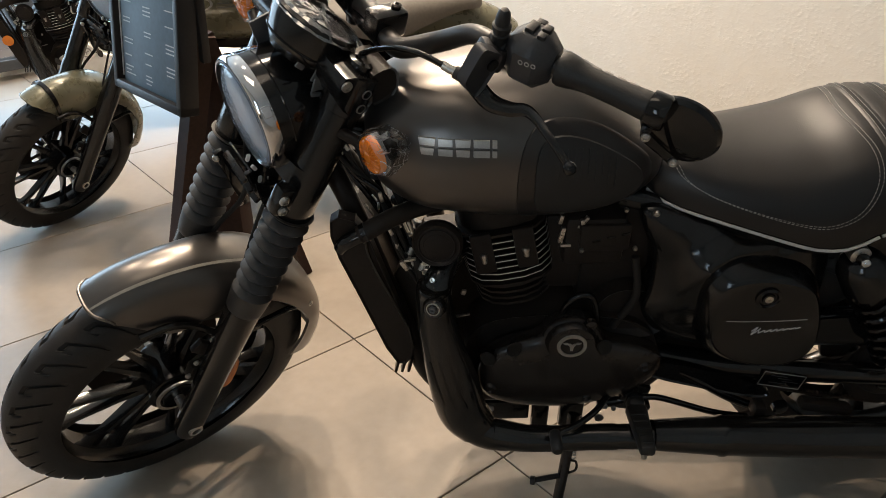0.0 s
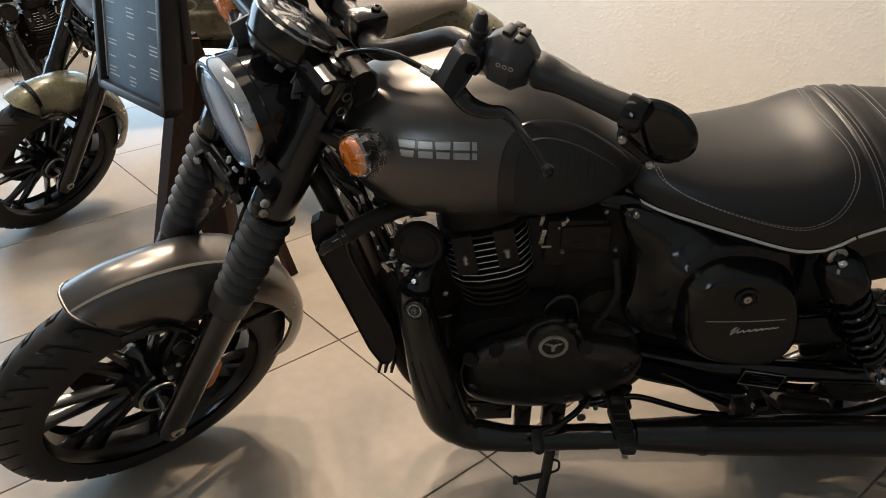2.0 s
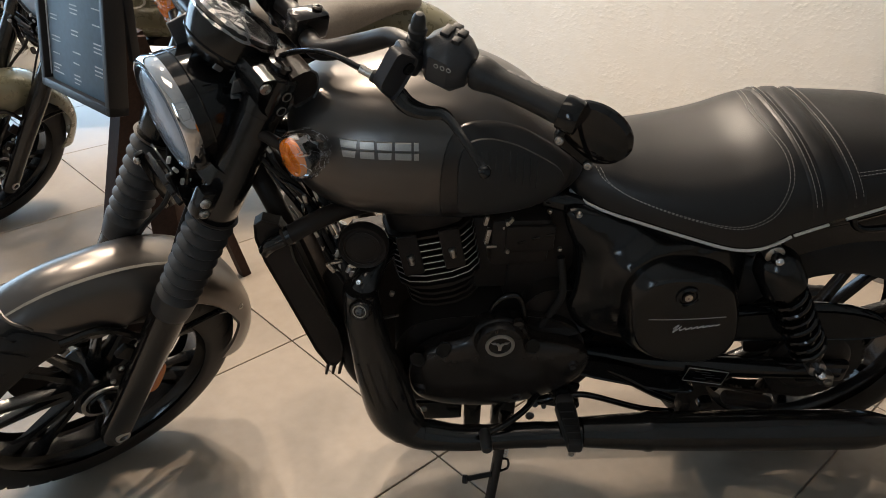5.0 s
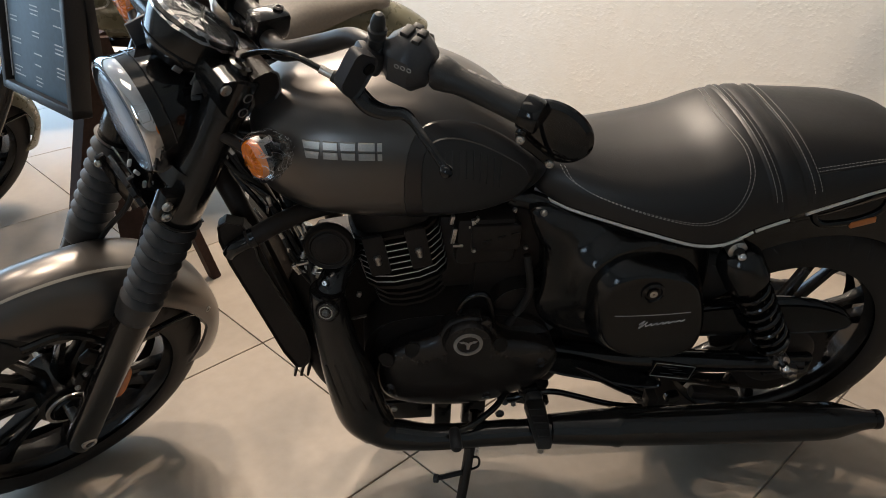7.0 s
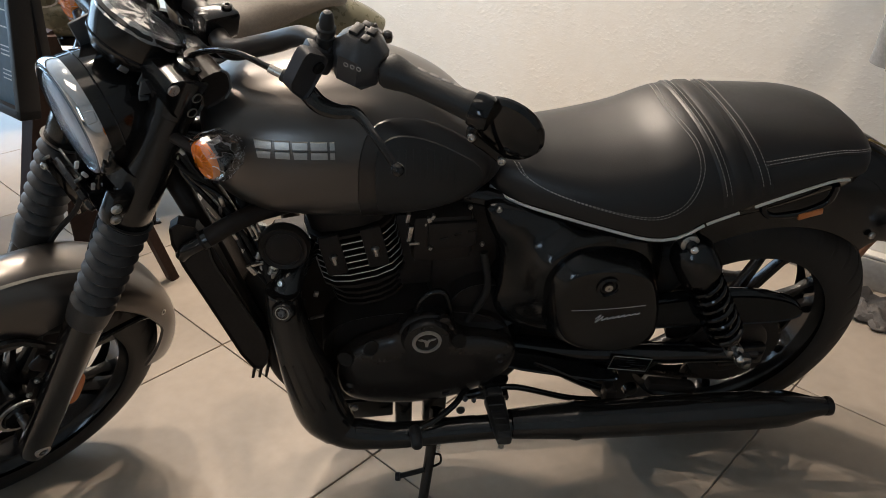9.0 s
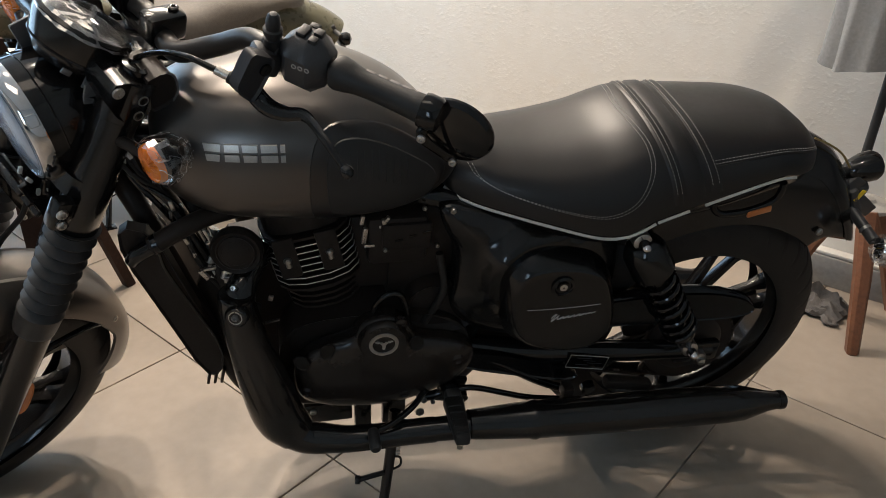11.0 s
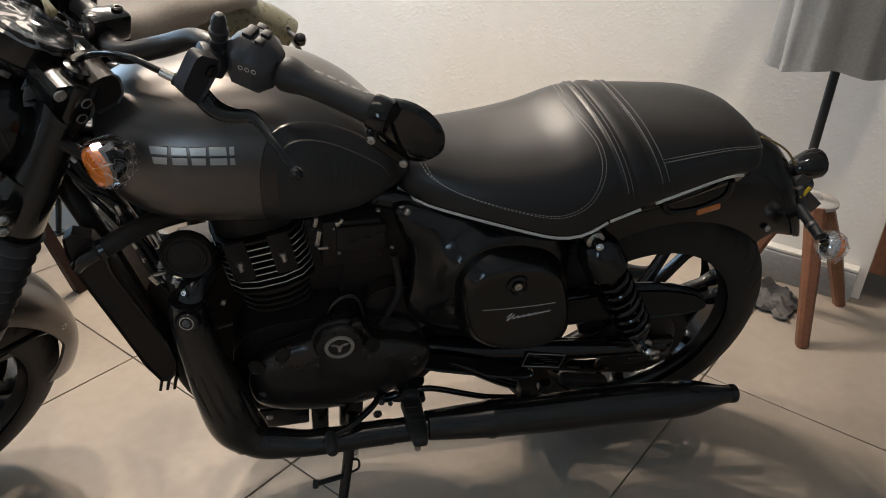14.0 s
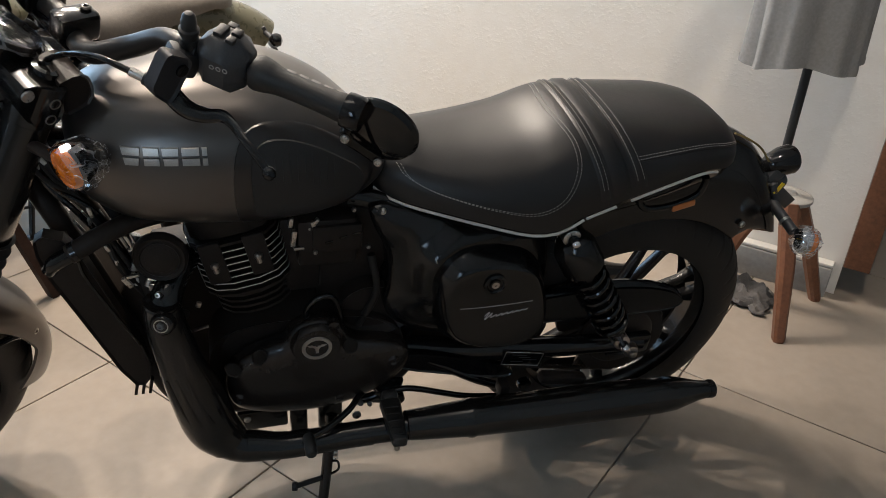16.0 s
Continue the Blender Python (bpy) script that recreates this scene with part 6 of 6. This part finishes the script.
def chassis(root, plain=True):
    part("steering_head", lathe([(-0.02, 0.034), (0, 0.038), (0.14, 0.038), (0.16, 0.034)], PIVOT + STEER_AXIS * 0.545, STEER_AXIS, 24), SATIN_BLACK, root)
    tubes = {"downtube": [[(-0.365, s * 0.02, 0.80), (-0.315, s * 0.06, 0.70), (-0.235, s * 0.085, 0.45), (-0.195, s * 0.09, 0.335), (-0.13, s * 0.09, 0.290), (0.05, s * 0.09, 0.282), (0.20, s * 0.095, 0.305), (0.25, s * 0.10, 0.37)] for s in (-1, 1)],
             "backbone": [[(-0.36, 0, 0.84), (-0.10, 0, 0.77), (0.15, 0, 0.73), (0.22, 0, 0.60), (0.24, 0, 0.40)]],
             "subframe": [[(0.12, s * 0.07, 0.735), (0.40, s * 0.10, 0.680), (0.62, s * 0.10, 0.700), (0.80, s * 0.08, 0.735)] for s in (-1, 1)]}
    if not plain:
        del tubes["subframe"]
    for name, runs in tubes.items():
        for pts in runs:
            part(name, tube(pts, 0.0175 if name != "backbone" else 0.028, 14), ENGINE_BLACK if name == "downtube" else SATIN_BLACK, root)
    # radiator with its shroud
    rad = part("radiator", slab([(-0.335, 0.715), (-0.338, 0.690), (-0.262, 0.425), (-0.240, 0.420), (-0.240, 0.440), (-0.312, 0.712)], -0.095, 0.095, 0.003), ENGINE_BLACK, root, "black radiator with side shrouds")
    for k in range(22):
        f = k / 21
        part("radiator_fin", box((-0.339 + 0.078 * f, 0, 0.690 - 0.258 * f), (0.006, 0.185, 0.004), 0.0006, (0, -16, 0)), ENGINE_BLACK, rad)
    for s in (-1, 1):
        part("shroud", slab(chaikin([(-0.350, 0.740), (-0.353, 0.683), (-0.312, 0.556), (-0.263, 0.400), (-0.234, 0.396), (-0.222, 0.455), (-0.262, 0.590), (-0.298, 0.722)], 1), s * 0.095, s * 0.118, 0.004), ENGINE_BLACK, rad, "black plastic radiator shroud")
        for k in range(3):
            part("shroud_prong", box((-0.257 + 0.012 * k, s * 0.106, 0.386), (0.005, 0.016, 0.034), 0.001, (0, 14, 0)), ENGINE_BLACK, rad)
        if not plain:
            part("reflector", lathe([(0, 0.026), (0.005, 0.026), (0.006, 0.022), (0.006, 0.002)], (-0.290, s * 0.118, 0.545), (0, s, 0), 28), ORANGE, rad, "round orange reflector")
    part("coolant_hose", tube([(-0.305, -0.124, 0.704), (-0.256, -0.112, 0.726), (-0.215, -0.090, 0.731), (-0.16, -0.060, 0.725)], 0.0155, 16), ENGINE_BLACK, root, "thick black coolant hose")
    part("radiator_spout", tube([(-0.338, -0.122, 0.676), (-0.326, -0.126, 0.692), (-0.300, -0.124, 0.706)], [0.0115, 0.013, 0.0135], 16), GLOSS_BLACK, root, "gloss black radiator spout")
    part("hose_clamp", lathe([(-0.004, 0.0165), (0.004, 0.0165)], (-0.297, -0.1225, 0.7075), (0.9, 0.15, 0.35), 20), SATIN_BLACK, root)
    part("shroud_rib", tube([(-0.297, -0.120, 0.690), (-0.288, -0.121, 0.641), (-0.235, -0.121, 0.500)], 0.0028, 8), SATIN_BLACK, root)
    # small bright fittings behind the horn
    for x, y, z, sx, sz, turn in ((-0.236, -0.11, 0.628, 0.008, 0.022, -30), (-0.226, -0.11, 0.640, 0.020, 0.005, -10), (-0.199, -0.11, 0.612, 0.014, 0.010, 8), (-0.190, -0.11, 0.609, 0.007, 0.007, 0),
                                  (-0.135, -0.10, 0.556, 0.008, 0.010, 20), (-0.136, -0.10, 0.501, 0.026, 0.003, -14), (-0.292, -0.07, 0.772, 0.003, 0.022, -12), (-0.289, -0.09, 0.730, 0.003, 0.024, -28),
                                  (-0.281, -0.07, 0.738, 0.003, 0.014, -30), (-0.274, -0.09, 0.737, 0.004, 0.012, 0), (-0.263, -0.08, 0.738, 0.0025, 0.020, -28), (-0.256, -0.08, 0.742, 0.0025, 0.016, -20)):
        part("fitting", box((x, y, z), (sx, 0.006, sz), 0.001, (0, turn, 0)), STEEL, root)
    part("pipe_stud", lathe([(0, 0.008), (0.006, 0.008), (0.010, 0.005)], (-0.183, -0.128, 0.592), (-0.2, -0.8, 0.5), 14), STEEL, root)
    part("fitting_frame", joined([box((-0.224 + dx, -0.10, 0.704 + dz), (w, 0.006, h), 0.001, (0, -18, 0)) for dx, dz, w, h in ((-0.009, 0.002, 0.003, 0.034), (0.009, -0.004, 0.003, 0.034), (-0.004, 0.016, 0.020, 0.004), (0.004, -0.018, 0.014, 0.004), (0.001, -0.004, 0.005, 0.026))]), STEEL, root, "bright metal bracket")
    rnd = random.Random(21)
    loom = [(-0.345, -0.045, 0.90), (-0.315, -0.075, 0.82), (-0.275, -0.085, 0.75), (-0.235, -0.085, 0.66), (-0.205, -0.070, 0.56)]
    for k in range(7):
        pts = [(x + rnd.uniform(-0.016, 0.016), y + rnd.uniform(-0.016, 0.016), z + rnd.uniform(-0.012, 0.012)) for x, y, z in loom]
        part("wire", tube(pts, rnd.choice((0.0028, 0.0036, 0.0045)), 8), (RUBBER, PLASTIC, GLOSS_BLACK)[k % 3], root)
    for k in range(9):
        f = rnd.uniform(0.25, 3.6)
        a, b = Vector(loom[int(f)]), Vector(loom[int(f) + 1])
        p = a.lerp(b, f % 1) + Vector((rnd.uniform(-0.014, 0.014), -0.016, 0))
        part("wire_tie", box(tuple(p), (0.006, 0.004, rnd.uniform(0.008, 0.020)), 0.001, (0, rnd.uniform(-40, 40), 0)), (STEEL, TRIM)[k % 2], root)
    part("expansion_bottle", box((-0.265, 0.03, 0.78), (0.06, 0.10, 0.09), 0.012), PLASTIC, root)
    part("belly_bracket", joined([box((-0.045, -0.077, 0.213), (0.098, 0.012, 0.052), 0.003), box((0.025, -0.088, 0.216), (0.034, 0.020, 0.095), 0.004), box((0.088, -0.088, 0.222), (0.048, 0.020, 0.090), 0.004)]), SATIN_BLACK, root)
    part("bracket_bolt", bolt((-0.075, -0.083, 0.223), (0, -1, 0), 0.007, 0.005), STEEL, root)
    # footrest, gear lever, linkage
    peg = box((0.192, -0.210, 0.305), (0.036, 0.116, 0.024), 0.008, (-7.6, 0, -2))
    for v in peg.verts:
        v.co.x = 0.191 + (v.co.x - 0.191) * (1.0 + 3.2 * (v.co.y + 0.205))
    rest = part("footrest", joined([peg, box((0.197, -0.140, 0.296), (0.032, 0.030, 0.032), 0.008)]), GRIP, root, "black rubber footrest")
    for k in range(5):
        part("rubber_rib", box((0.191, -0.180 - 0.018 * k, 0.3135 + 0.0024 * k), (0.026 - 0.0012 * k, 0.005, 0.003), 0.001, (-7.6, 0, -2)), GRIP, rest)
    part("footrest_pin", lathe([(0, 0.006), (0.010, 0.006), (0.012, 0.003)], (0.185, -0.262, 0.304), (0, -0.2, -0.95), 12), STEEL, rest)
    part("bracket", joined([box((0.198, -0.114, 0.288), (0.052, 0.016, 0.070), 0.006, (0, 15, 0)), lathe([(0, 0.020), (0.016, 0.018), (0.018, 0.010)], (0.192, -0.118, 0.304), (0, -1, 0), 24), lathe([(0, 0.013), (0.012, 0.012), (0.013, 0.004)], (0.220, -0.120, 0.272), (0, -1, 0), 16), tube([(0.130, -0.112, 0.268), (0.165, -0.114, 0.272), (0.200, -0.114, 0.290)], 0.010, 12)]), SATIN_BLACK, root, "black footrest bracket")
    for bx, bz, br in ((0.136, 0.240, 0.009), (0.143, 0.274, 0.006), (0.161, 0.268, 0.005), (0.220, 0.272, 0.006)):
        part("bracket_nut", bolt((bx, -0.126, bz), (0, -1, 0.1), br, 0.006), BRACKET_GREY, root)
    lever = part("gear_lever", tube([(0.146, -0.128, 0.305), (0.134, -0.145, 0.314), (0.112, -0.172, 0.314), (0.070, -0.203, 0.311), (0.030, -0.220, 0.309)], 0.0062, 12), SATIN_BLACK, root, "black gear lever with a rubber toe peg")
    part("toe_peg", lathe([(0, 0.009), (0.004, 0.011), (0.040, 0.011), (0.044, 0.008)], (0.030, -0.213, 0.309), (0.0, -0.98, -0.06), 16), GRIP, lever)
    part("gear_rod", tube([(0.200, -0.135, 0.300), (0.218, -0.135, 0.307), (0.252, -0.135, 0.302), (0.355, -0.135, 0.259), (0.43, -0.130, 0.236)], 0.0062, 10), SATIN_BLACK, root, "black linkage rod")
    part("pivot_bracket", joined([slab(chaikin([(0.21, 0.40), (0.20, 0.36), (0.34, 0.315), (0.44, 0.285), (0.47, 0.30), (0.42, 0.335), (0.28, 0.385)], 2), -0.115, -0.128, 0.003), lathe([(0, 0.016), (0.01, 0.015), (0.011, 0.005)], (0.488, -0.128, 0.266), (0, -1, 0), 18)]), SATIN_BLACK, root, "black pillion footrest bracket")
    part("brake_link", tube([(0.255, -0.115, 0.372), (0.31, -0.12, 0.338), (0.38, -0.122, 0.290), (0.43, -0.122, 0.262)], 0.0085, 10), SATIN_BLACK, root, "black stay below the swingarm")
    part("lower_frame_plate", slab(chaikin([(0.22, 0.43), (0.23, 0.365), (0.40, 0.325), (0.530, 0.300), (0.552, 0.330), (0.555, 0.39), (0.40, 0.43)], 1), -0.045, -0.055, 0.003), ENGINE_BLACK, root)
    part("inner_fender", slab(chaikin([(0.588, 0.41), (0.584, 0.335), (0.60, 0.30), (0.66, 0.31), (0.66, 0.41)], 1), -0.030, -0.038, 0.003), ENGINE_BLACK, root)
    part("pillion_footrest", box((0.565, -0.148, 0.285), (0.11, 0.026, 0.024), 0.008, (0, 14, 0)), ENGINE_BLACK, root, "folded black pillion footrest")
    part("pivot_screw", bolt((0.476, -0.146, 0.246), (0, -1, 0.3), 0.010, 0.008), STEEL, root)
    part("frame_plate", slab(chaikin([(0.16, 0.50), (0.19, 0.60), (0.24, 0.66), (0.26, 0.50), (0.25, 0.38), (0.18, 0.40)], 2), -0.07, -0.085, 0.004), SATIN_BLACK, root)
    # side stand, down
    stand = part("side_stand", tube([(0.086, -0.125, 0.250), (0.070, -0.172, 0.160), (0.045, -0.236, 0.046)], [0.012, 0.011, 0.010], 14), SATIN_BLACK, root, "black side stand folded down")
    part("stand_foot", box((0.043, -0.240, 0.0445), (0.055, 0.042, 0.006), 0.002, (-9.9, 0, 8)), SATIN_BLACK, stand)
    part("stand_tab", joined([tube([(0.064, -0.185, 0.135), (0.004, -0.203, 0.146)], 0.0055, 12, sub=1), lathe([(-0.004, 0.009), (0.004, 0.009)], (0.002, -0.2035, 0.1465), (1, -0.3, 0.2), 14)]), GRIP, stand)
    part("stand_spring", coil((0.098, -0.125, 0.245), (0.085, -0.165, 0.165), 0.006, 0.0014, 14, 6), STEEL, stand)
    part("stand_hook", tube([(0.071, -0.172, 0.165), (0.090, -0.174, 0.163), (0.090, -0.182, 0.147), (0.070, -0.186, 0.140)], 0.0025, 8), SATIN_BLACK, stand)
    part("front_bracket", slab(chaikin([(-0.262, 0.60), (-0.246, 0.48), (-0.225, 0.42), (-0.180, 0.42), (-0.180, 0.62)], 1), -0.060, -0.072, 0.003), ENGINE_BLACK, root, "black bracket beside the downpipe")
    part("engine_mount", slab(chaikin([(-0.235, 0.62), (-0.235, 0.45), (-0.17, 0.33), (-0.10, 0.33), (-0.085, 0.47), (-0.125, 0.55), (-0.10, 0.64)], 1), -0.03, 0.03, 0.004), ENGINE_BLACK, root, "black front engine mount")
    part("airbox", box((0.165, 0, 0.60), (0.19, 0.13, 0.22), 0.02), ENGINE_BLACK, root, "black airbox")
    part("battery_tray", box((0.39, 0, 0.58), (0.20, 0.13, 0.16), 0.02), ENGINE_BLACK, root)


def motorcycle(label, m, style="roadster"):
    root = thing("motorcycle", label, "motorcycle", m, group="motorcycles on show")
    roadster = style == "roadster"
    paint = TANK_GREY if roadster else OLIVE
    body(root, paint, LEATHER if roadster else BROWN_LEATHER, "bars" if roadster else "oval", style)
    fork(root, paint, GLOSS_BLACK if roadster else OLIVE, roadster, style, 38 if roadster else 43)
    chassis(root, roadster)
    engine(root, None if roadster else POLISH)
    exhaust(root, -1)
    exhaust(root, 1)
    rear_end(root, not roadster, paint if not roadster else SATIN_BLACK)
    return root


LEAN_IN = math.degrees(0.172)
ROADSTER = pose(-0.0064, 0.0156, 0.0, 0, 0, 1.8) @ pose(0, 0, 0, LEAN_IN)
motorcycle("satin black and graphite motorcycle leaning on its side stand", ROADSTER)
second = motorcycle("olive green motorcycle parked behind, front wheel turned", pose(-0.855, 1.39, 0, 0, 0, 16) @ pose(0, 0, 0, LEAN_IN) @ Matrix.Scale(0.935, 4), "bobber")
third = copy_thing(second, pose(-1.874, 2.267, 0, 0, 0, 16) @ pose(0, 0, 0, LEAN_IN) @ Matrix.Scale(0.935, 4))
tagged(third, "olive motorcycle standing further back, bright engine showing")


# ---- smaller things ----
def menu_easel():
    root = thing("menu_easel", "dark wooden easel holding a framed printed menu board", "easel", pose(-0.80, 0.50, 0, 0, 0, -46))
    # local x runs along the board, local y behind it
    m = pose(0, 0, 0.62, -8, 0, 0)
    fr = part("frame", joined([box((-0.195, 0, 0.012), (0.39, 0.05, 0.024), 0.003), box((-0.195, 0, 0.628), (0.39, 0.05, 0.024), 0.003), box((-0.378, 0, 0.32), (0.024, 0.05, 0.64), 0.003), box((-0.012, 0, 0.32), (0.024, 0.05, 0.64), 0.003), box((-0.195, 0.018, 0.32), (0.37, 0.012, 0.62), 0.001)]), FRAME_BLACK, root, "black picture frame", m=m)
    part("sheet", box((-0.185, -0.008, 0.32), (0.33, 0.004, 0.595), 0.0005), BOARD_FACE, fr, "printed sheet with the window's blue reflection in its colour")
    part("edge_strip", box((-0.357, -0.010, 0.32), (0.004, 0.003, 0.57), 0.0005), PRINT, fr)
    rnd = random.Random(3)
    for col, x0 in enumerate((-0.335, -0.215, -0.095)):
        z = 0.285
        while z > 0.05:
            n = rnd.randint(1, 3)
            for k in range(n):
                w = rnd.uniform(0.03, 0.065) * (0.7 if col == 1 else 1)
                part("print_bar", box((x0 + w / 2, -0.0105, z), (w, 0.001, 0.0028), 0), PRINT, fr)
                z -= 0.010
            z -= rnd.uniform(0.016, 0.034)
    part("heading_bar", box((-0.10, -0.0108, 0.315), (0.13, 0.001, 0.022), 0), RED_PRINT, fr)
    part("leg", tube([(-0.055, 0.092, 0.80), (-0.265, -0.02, 0.0)], 0.036, 4, sub=1), DARK_WOOD, root)
    part("leg", tube([(-0.055, 0.10, 0.80), (-0.085, 0.335, 0.0)], 0.020, 4, sub=1), DARK_WOOD, root)
    part("back_post", box((0.0, 0.07, 0.95), (0.022, 0.022, 0.42), 0.003, (0, 4, 0)), FRAME_BLACK, root)


menu_easel()


def side_pedestal():
    root = thing("pedestal", "dark wooden display pedestal with a white card on top", "pedestal", pose(-0.845, 0.865, 0, 0, 0, -8))
    part("post", box((0, 0, 0.33), (0.09, 0.09, 0.66), 0.006), DARK_WOOD, root)
    part("top", box((0, 0, 0.672), (0.17, 0.16, 0.022), 0.004), DARK_WOOD, root)
    card = tagged(new("card", mesh_of("card", box((0, 0, 0.0015), (0.14, 0.13, 0.003), 0.0005), PAPER)), "white paper card lying on the pedestal", "card")
    card.matrix_world = pose(-0.845, 0.865, 0.683, 0, 0, -8)


side_pedestal()


def shirt_stand():
    root = thing("dress_form_stand", "display stand with three tapered brown wooden legs", "display stand", pose(1.46, 0.38, 0))
    hub = part("hub", lathe([(0.352, 0.004), (0.352, 0.064), (0.356, 0.067), (0.364, 0.067), (0.368, 0.062), (0.371, 0.022), (0.378, 0.016)], (0.015, 0, 0), (0, 0, 1), 28), PLATE_GREY, root, "grey hub plate")
    for x, y in ((-0.06, -0.200), (0.197, -0.022), (-0.10, 0.12)):
        d = Vector((x, y, 0)).normalized()
        bm = bmesh.new()
        s = Vector((-d.y, d.x, 0))
        rings = []
        for z, w, r in ((0.0, 0.015, 1.0), (0.006, 0.017, 1.0), (0.20, 0.022, 0.62), (0.365, 0.025, 0.20)):
            c = Vector((x, y, 0)) * r + Vector((0, 0, z))
            rings.append([c + s * w + d * w * 0.55, c + s * w * 0.55 + d * w, c - s * w * 0.55 + d * w, c - s * w + d * w * 0.55, c - s * w - d * w * 0.55, c - s * w * 0.55 - d * w, c + s * w * 0.55 - d * w, c + s * w - d * w * 0.55])
        part("leg", skin(bm, rings), WOOD, root, "tapered brown wooden leg")
    part("pole", lathe([(0.37, 0.0125), (1.35, 0.0125)], (-0.022, 0.020, 0), (0, 0, 1), 16), POLE, root, "dark metal pole")
    # hanging T-shirt: an open tube with folds at the hem
    shirt = thing("t_shirt", "plain grey cotton T-shirt hanging on the display stand", "shirt", pose(1.412, 0.395, 0.028, 0, 0, -14))

    def cloth(z0, z1, lift, n):
        rings = []
        for i in range(n):
            z = z0 + (z1 - z0) * i / (n - 1)
            f = (z - 0.715) / 0.60
            ring = []
            for k in range(96):
                a = 2 * math.pi * k / 96
                wave = (1 - f) * (0.010 * math.sin(5 * a + 0.6) + 0.009 * math.sin(9 * a + 1.0) + 0.0012 * math.sin(23 * a))
                rx, ry = 0.150 - 0.006 * f + wave + lift, 0.088 - 0.010 * f + wave + lift
                ring.append((rx * math.cos(a), ry * math.sin(a), z + 0.010 * math.sin(3 * a + 1) * (1 - f)))
            rings.append(ring)
        inner = [[(x * 0.985, y * 0.985, z) for x, y, z in r] for r in rings]
        return skin(bmesh.new(), rings[::-1] + inner, True, False)

    part("body", cloth(0.715, 1.315, 0.0, 15), CLOTH, shirt)
    part("hem", cloth(0.7145, 0.732, 0.0018, 3), CLOTH, shirt, "turned and stitched hem")
    part("sleeve", tube([(-0.14, 0, 1.26), (-0.21, 0, 1.18), (-0.25, 0, 1.10)], [0.07, 0.075, 0.08], 24, flat=0.6), CLOTH, shirt)
    part("sleeve", tube([(0.14, 0, 1.26), (0.21, 0, 1.18), (0.25, 0, 1.10)], [0.07, 0.075, 0.08], 24, flat=0.6), CLOTH, shirt)


shirt_stand()


def floor_rag():
    rnd = random.Random(8)
    bm = bmesh.new()
    n = 26
    grid = []
    for i in range(n):
        row = []
        for k in range(n):
            u, v = (i / (n - 1) - 0.5) * 2, (k / (n - 1) - 0.5) * 2
            r = max(0.0, 1 - (u * u + v * v) ** 0.5)
            h = 0.012 + 0.07 * r ** 0.6 * (0.6 + 0.7 * noise.noise(Vector((u * 2.6, v * 2.6, 3.1)))) + 0.018 * abs(noise.noise(Vector((u * 6, v * 6, 9.0))))
            row.append(bm.verts.new((u * 0.075 + 0.02 * noise.noise(Vector((u * 2, v * 3, 5))), v * 0.10 + 0.02 * noise.noise(Vector((u * 3, v * 2, 8))), max(0.004, h))))
        grid.append(row)
    for i in range(n - 1):
        for k in range(n - 1):
            bm.faces.new((grid[i][k], grid[i + 1][k], grid[i + 1][k + 1], grid[i][k + 1]))
    geom = bmesh.ops.extrude_face_region(bm, geom=list(bm.faces))
    for e in geom["geom"]:
        if isinstance(e, bmesh.types.BMVert):
            e.co.z = max(0.001, e.co.z - 0.004)
    ob = tagged(new("cleaning_rag", mesh_of("cleaning_rag", bm, RAG)), "crumpled mottled grey cloth lying on the floor by the skirting", "cloth")
    ob.matrix_world = pose(1.435, 0.42, 0, 0, 0, 30)


floor_rag()


# ---- floor tiles, each a piece of its own ----
def tile_mesh():
    return mesh_of("tile", box((0, 0, -0.005), (TILE_LENGTH - 0.0036, TILE_STEP - 0.0036, 0.010), 0.0012, seg=1), TILE)


TILE_PIECE = tile_mesh()
for i in range(-5, 6):
    for k in range(-9, 9):
        if abs(i + 0.5) * TILE_LENGTH < 4.7 and abs(k + 0.5) * 0.6 < 5.2:
            part("tile", TILE_PIECE, None, floor, m=Matrix.Translation(((i + 0.5) * TILE_LENGTH, (k + 0.5) * TILE_STEP, 0)))
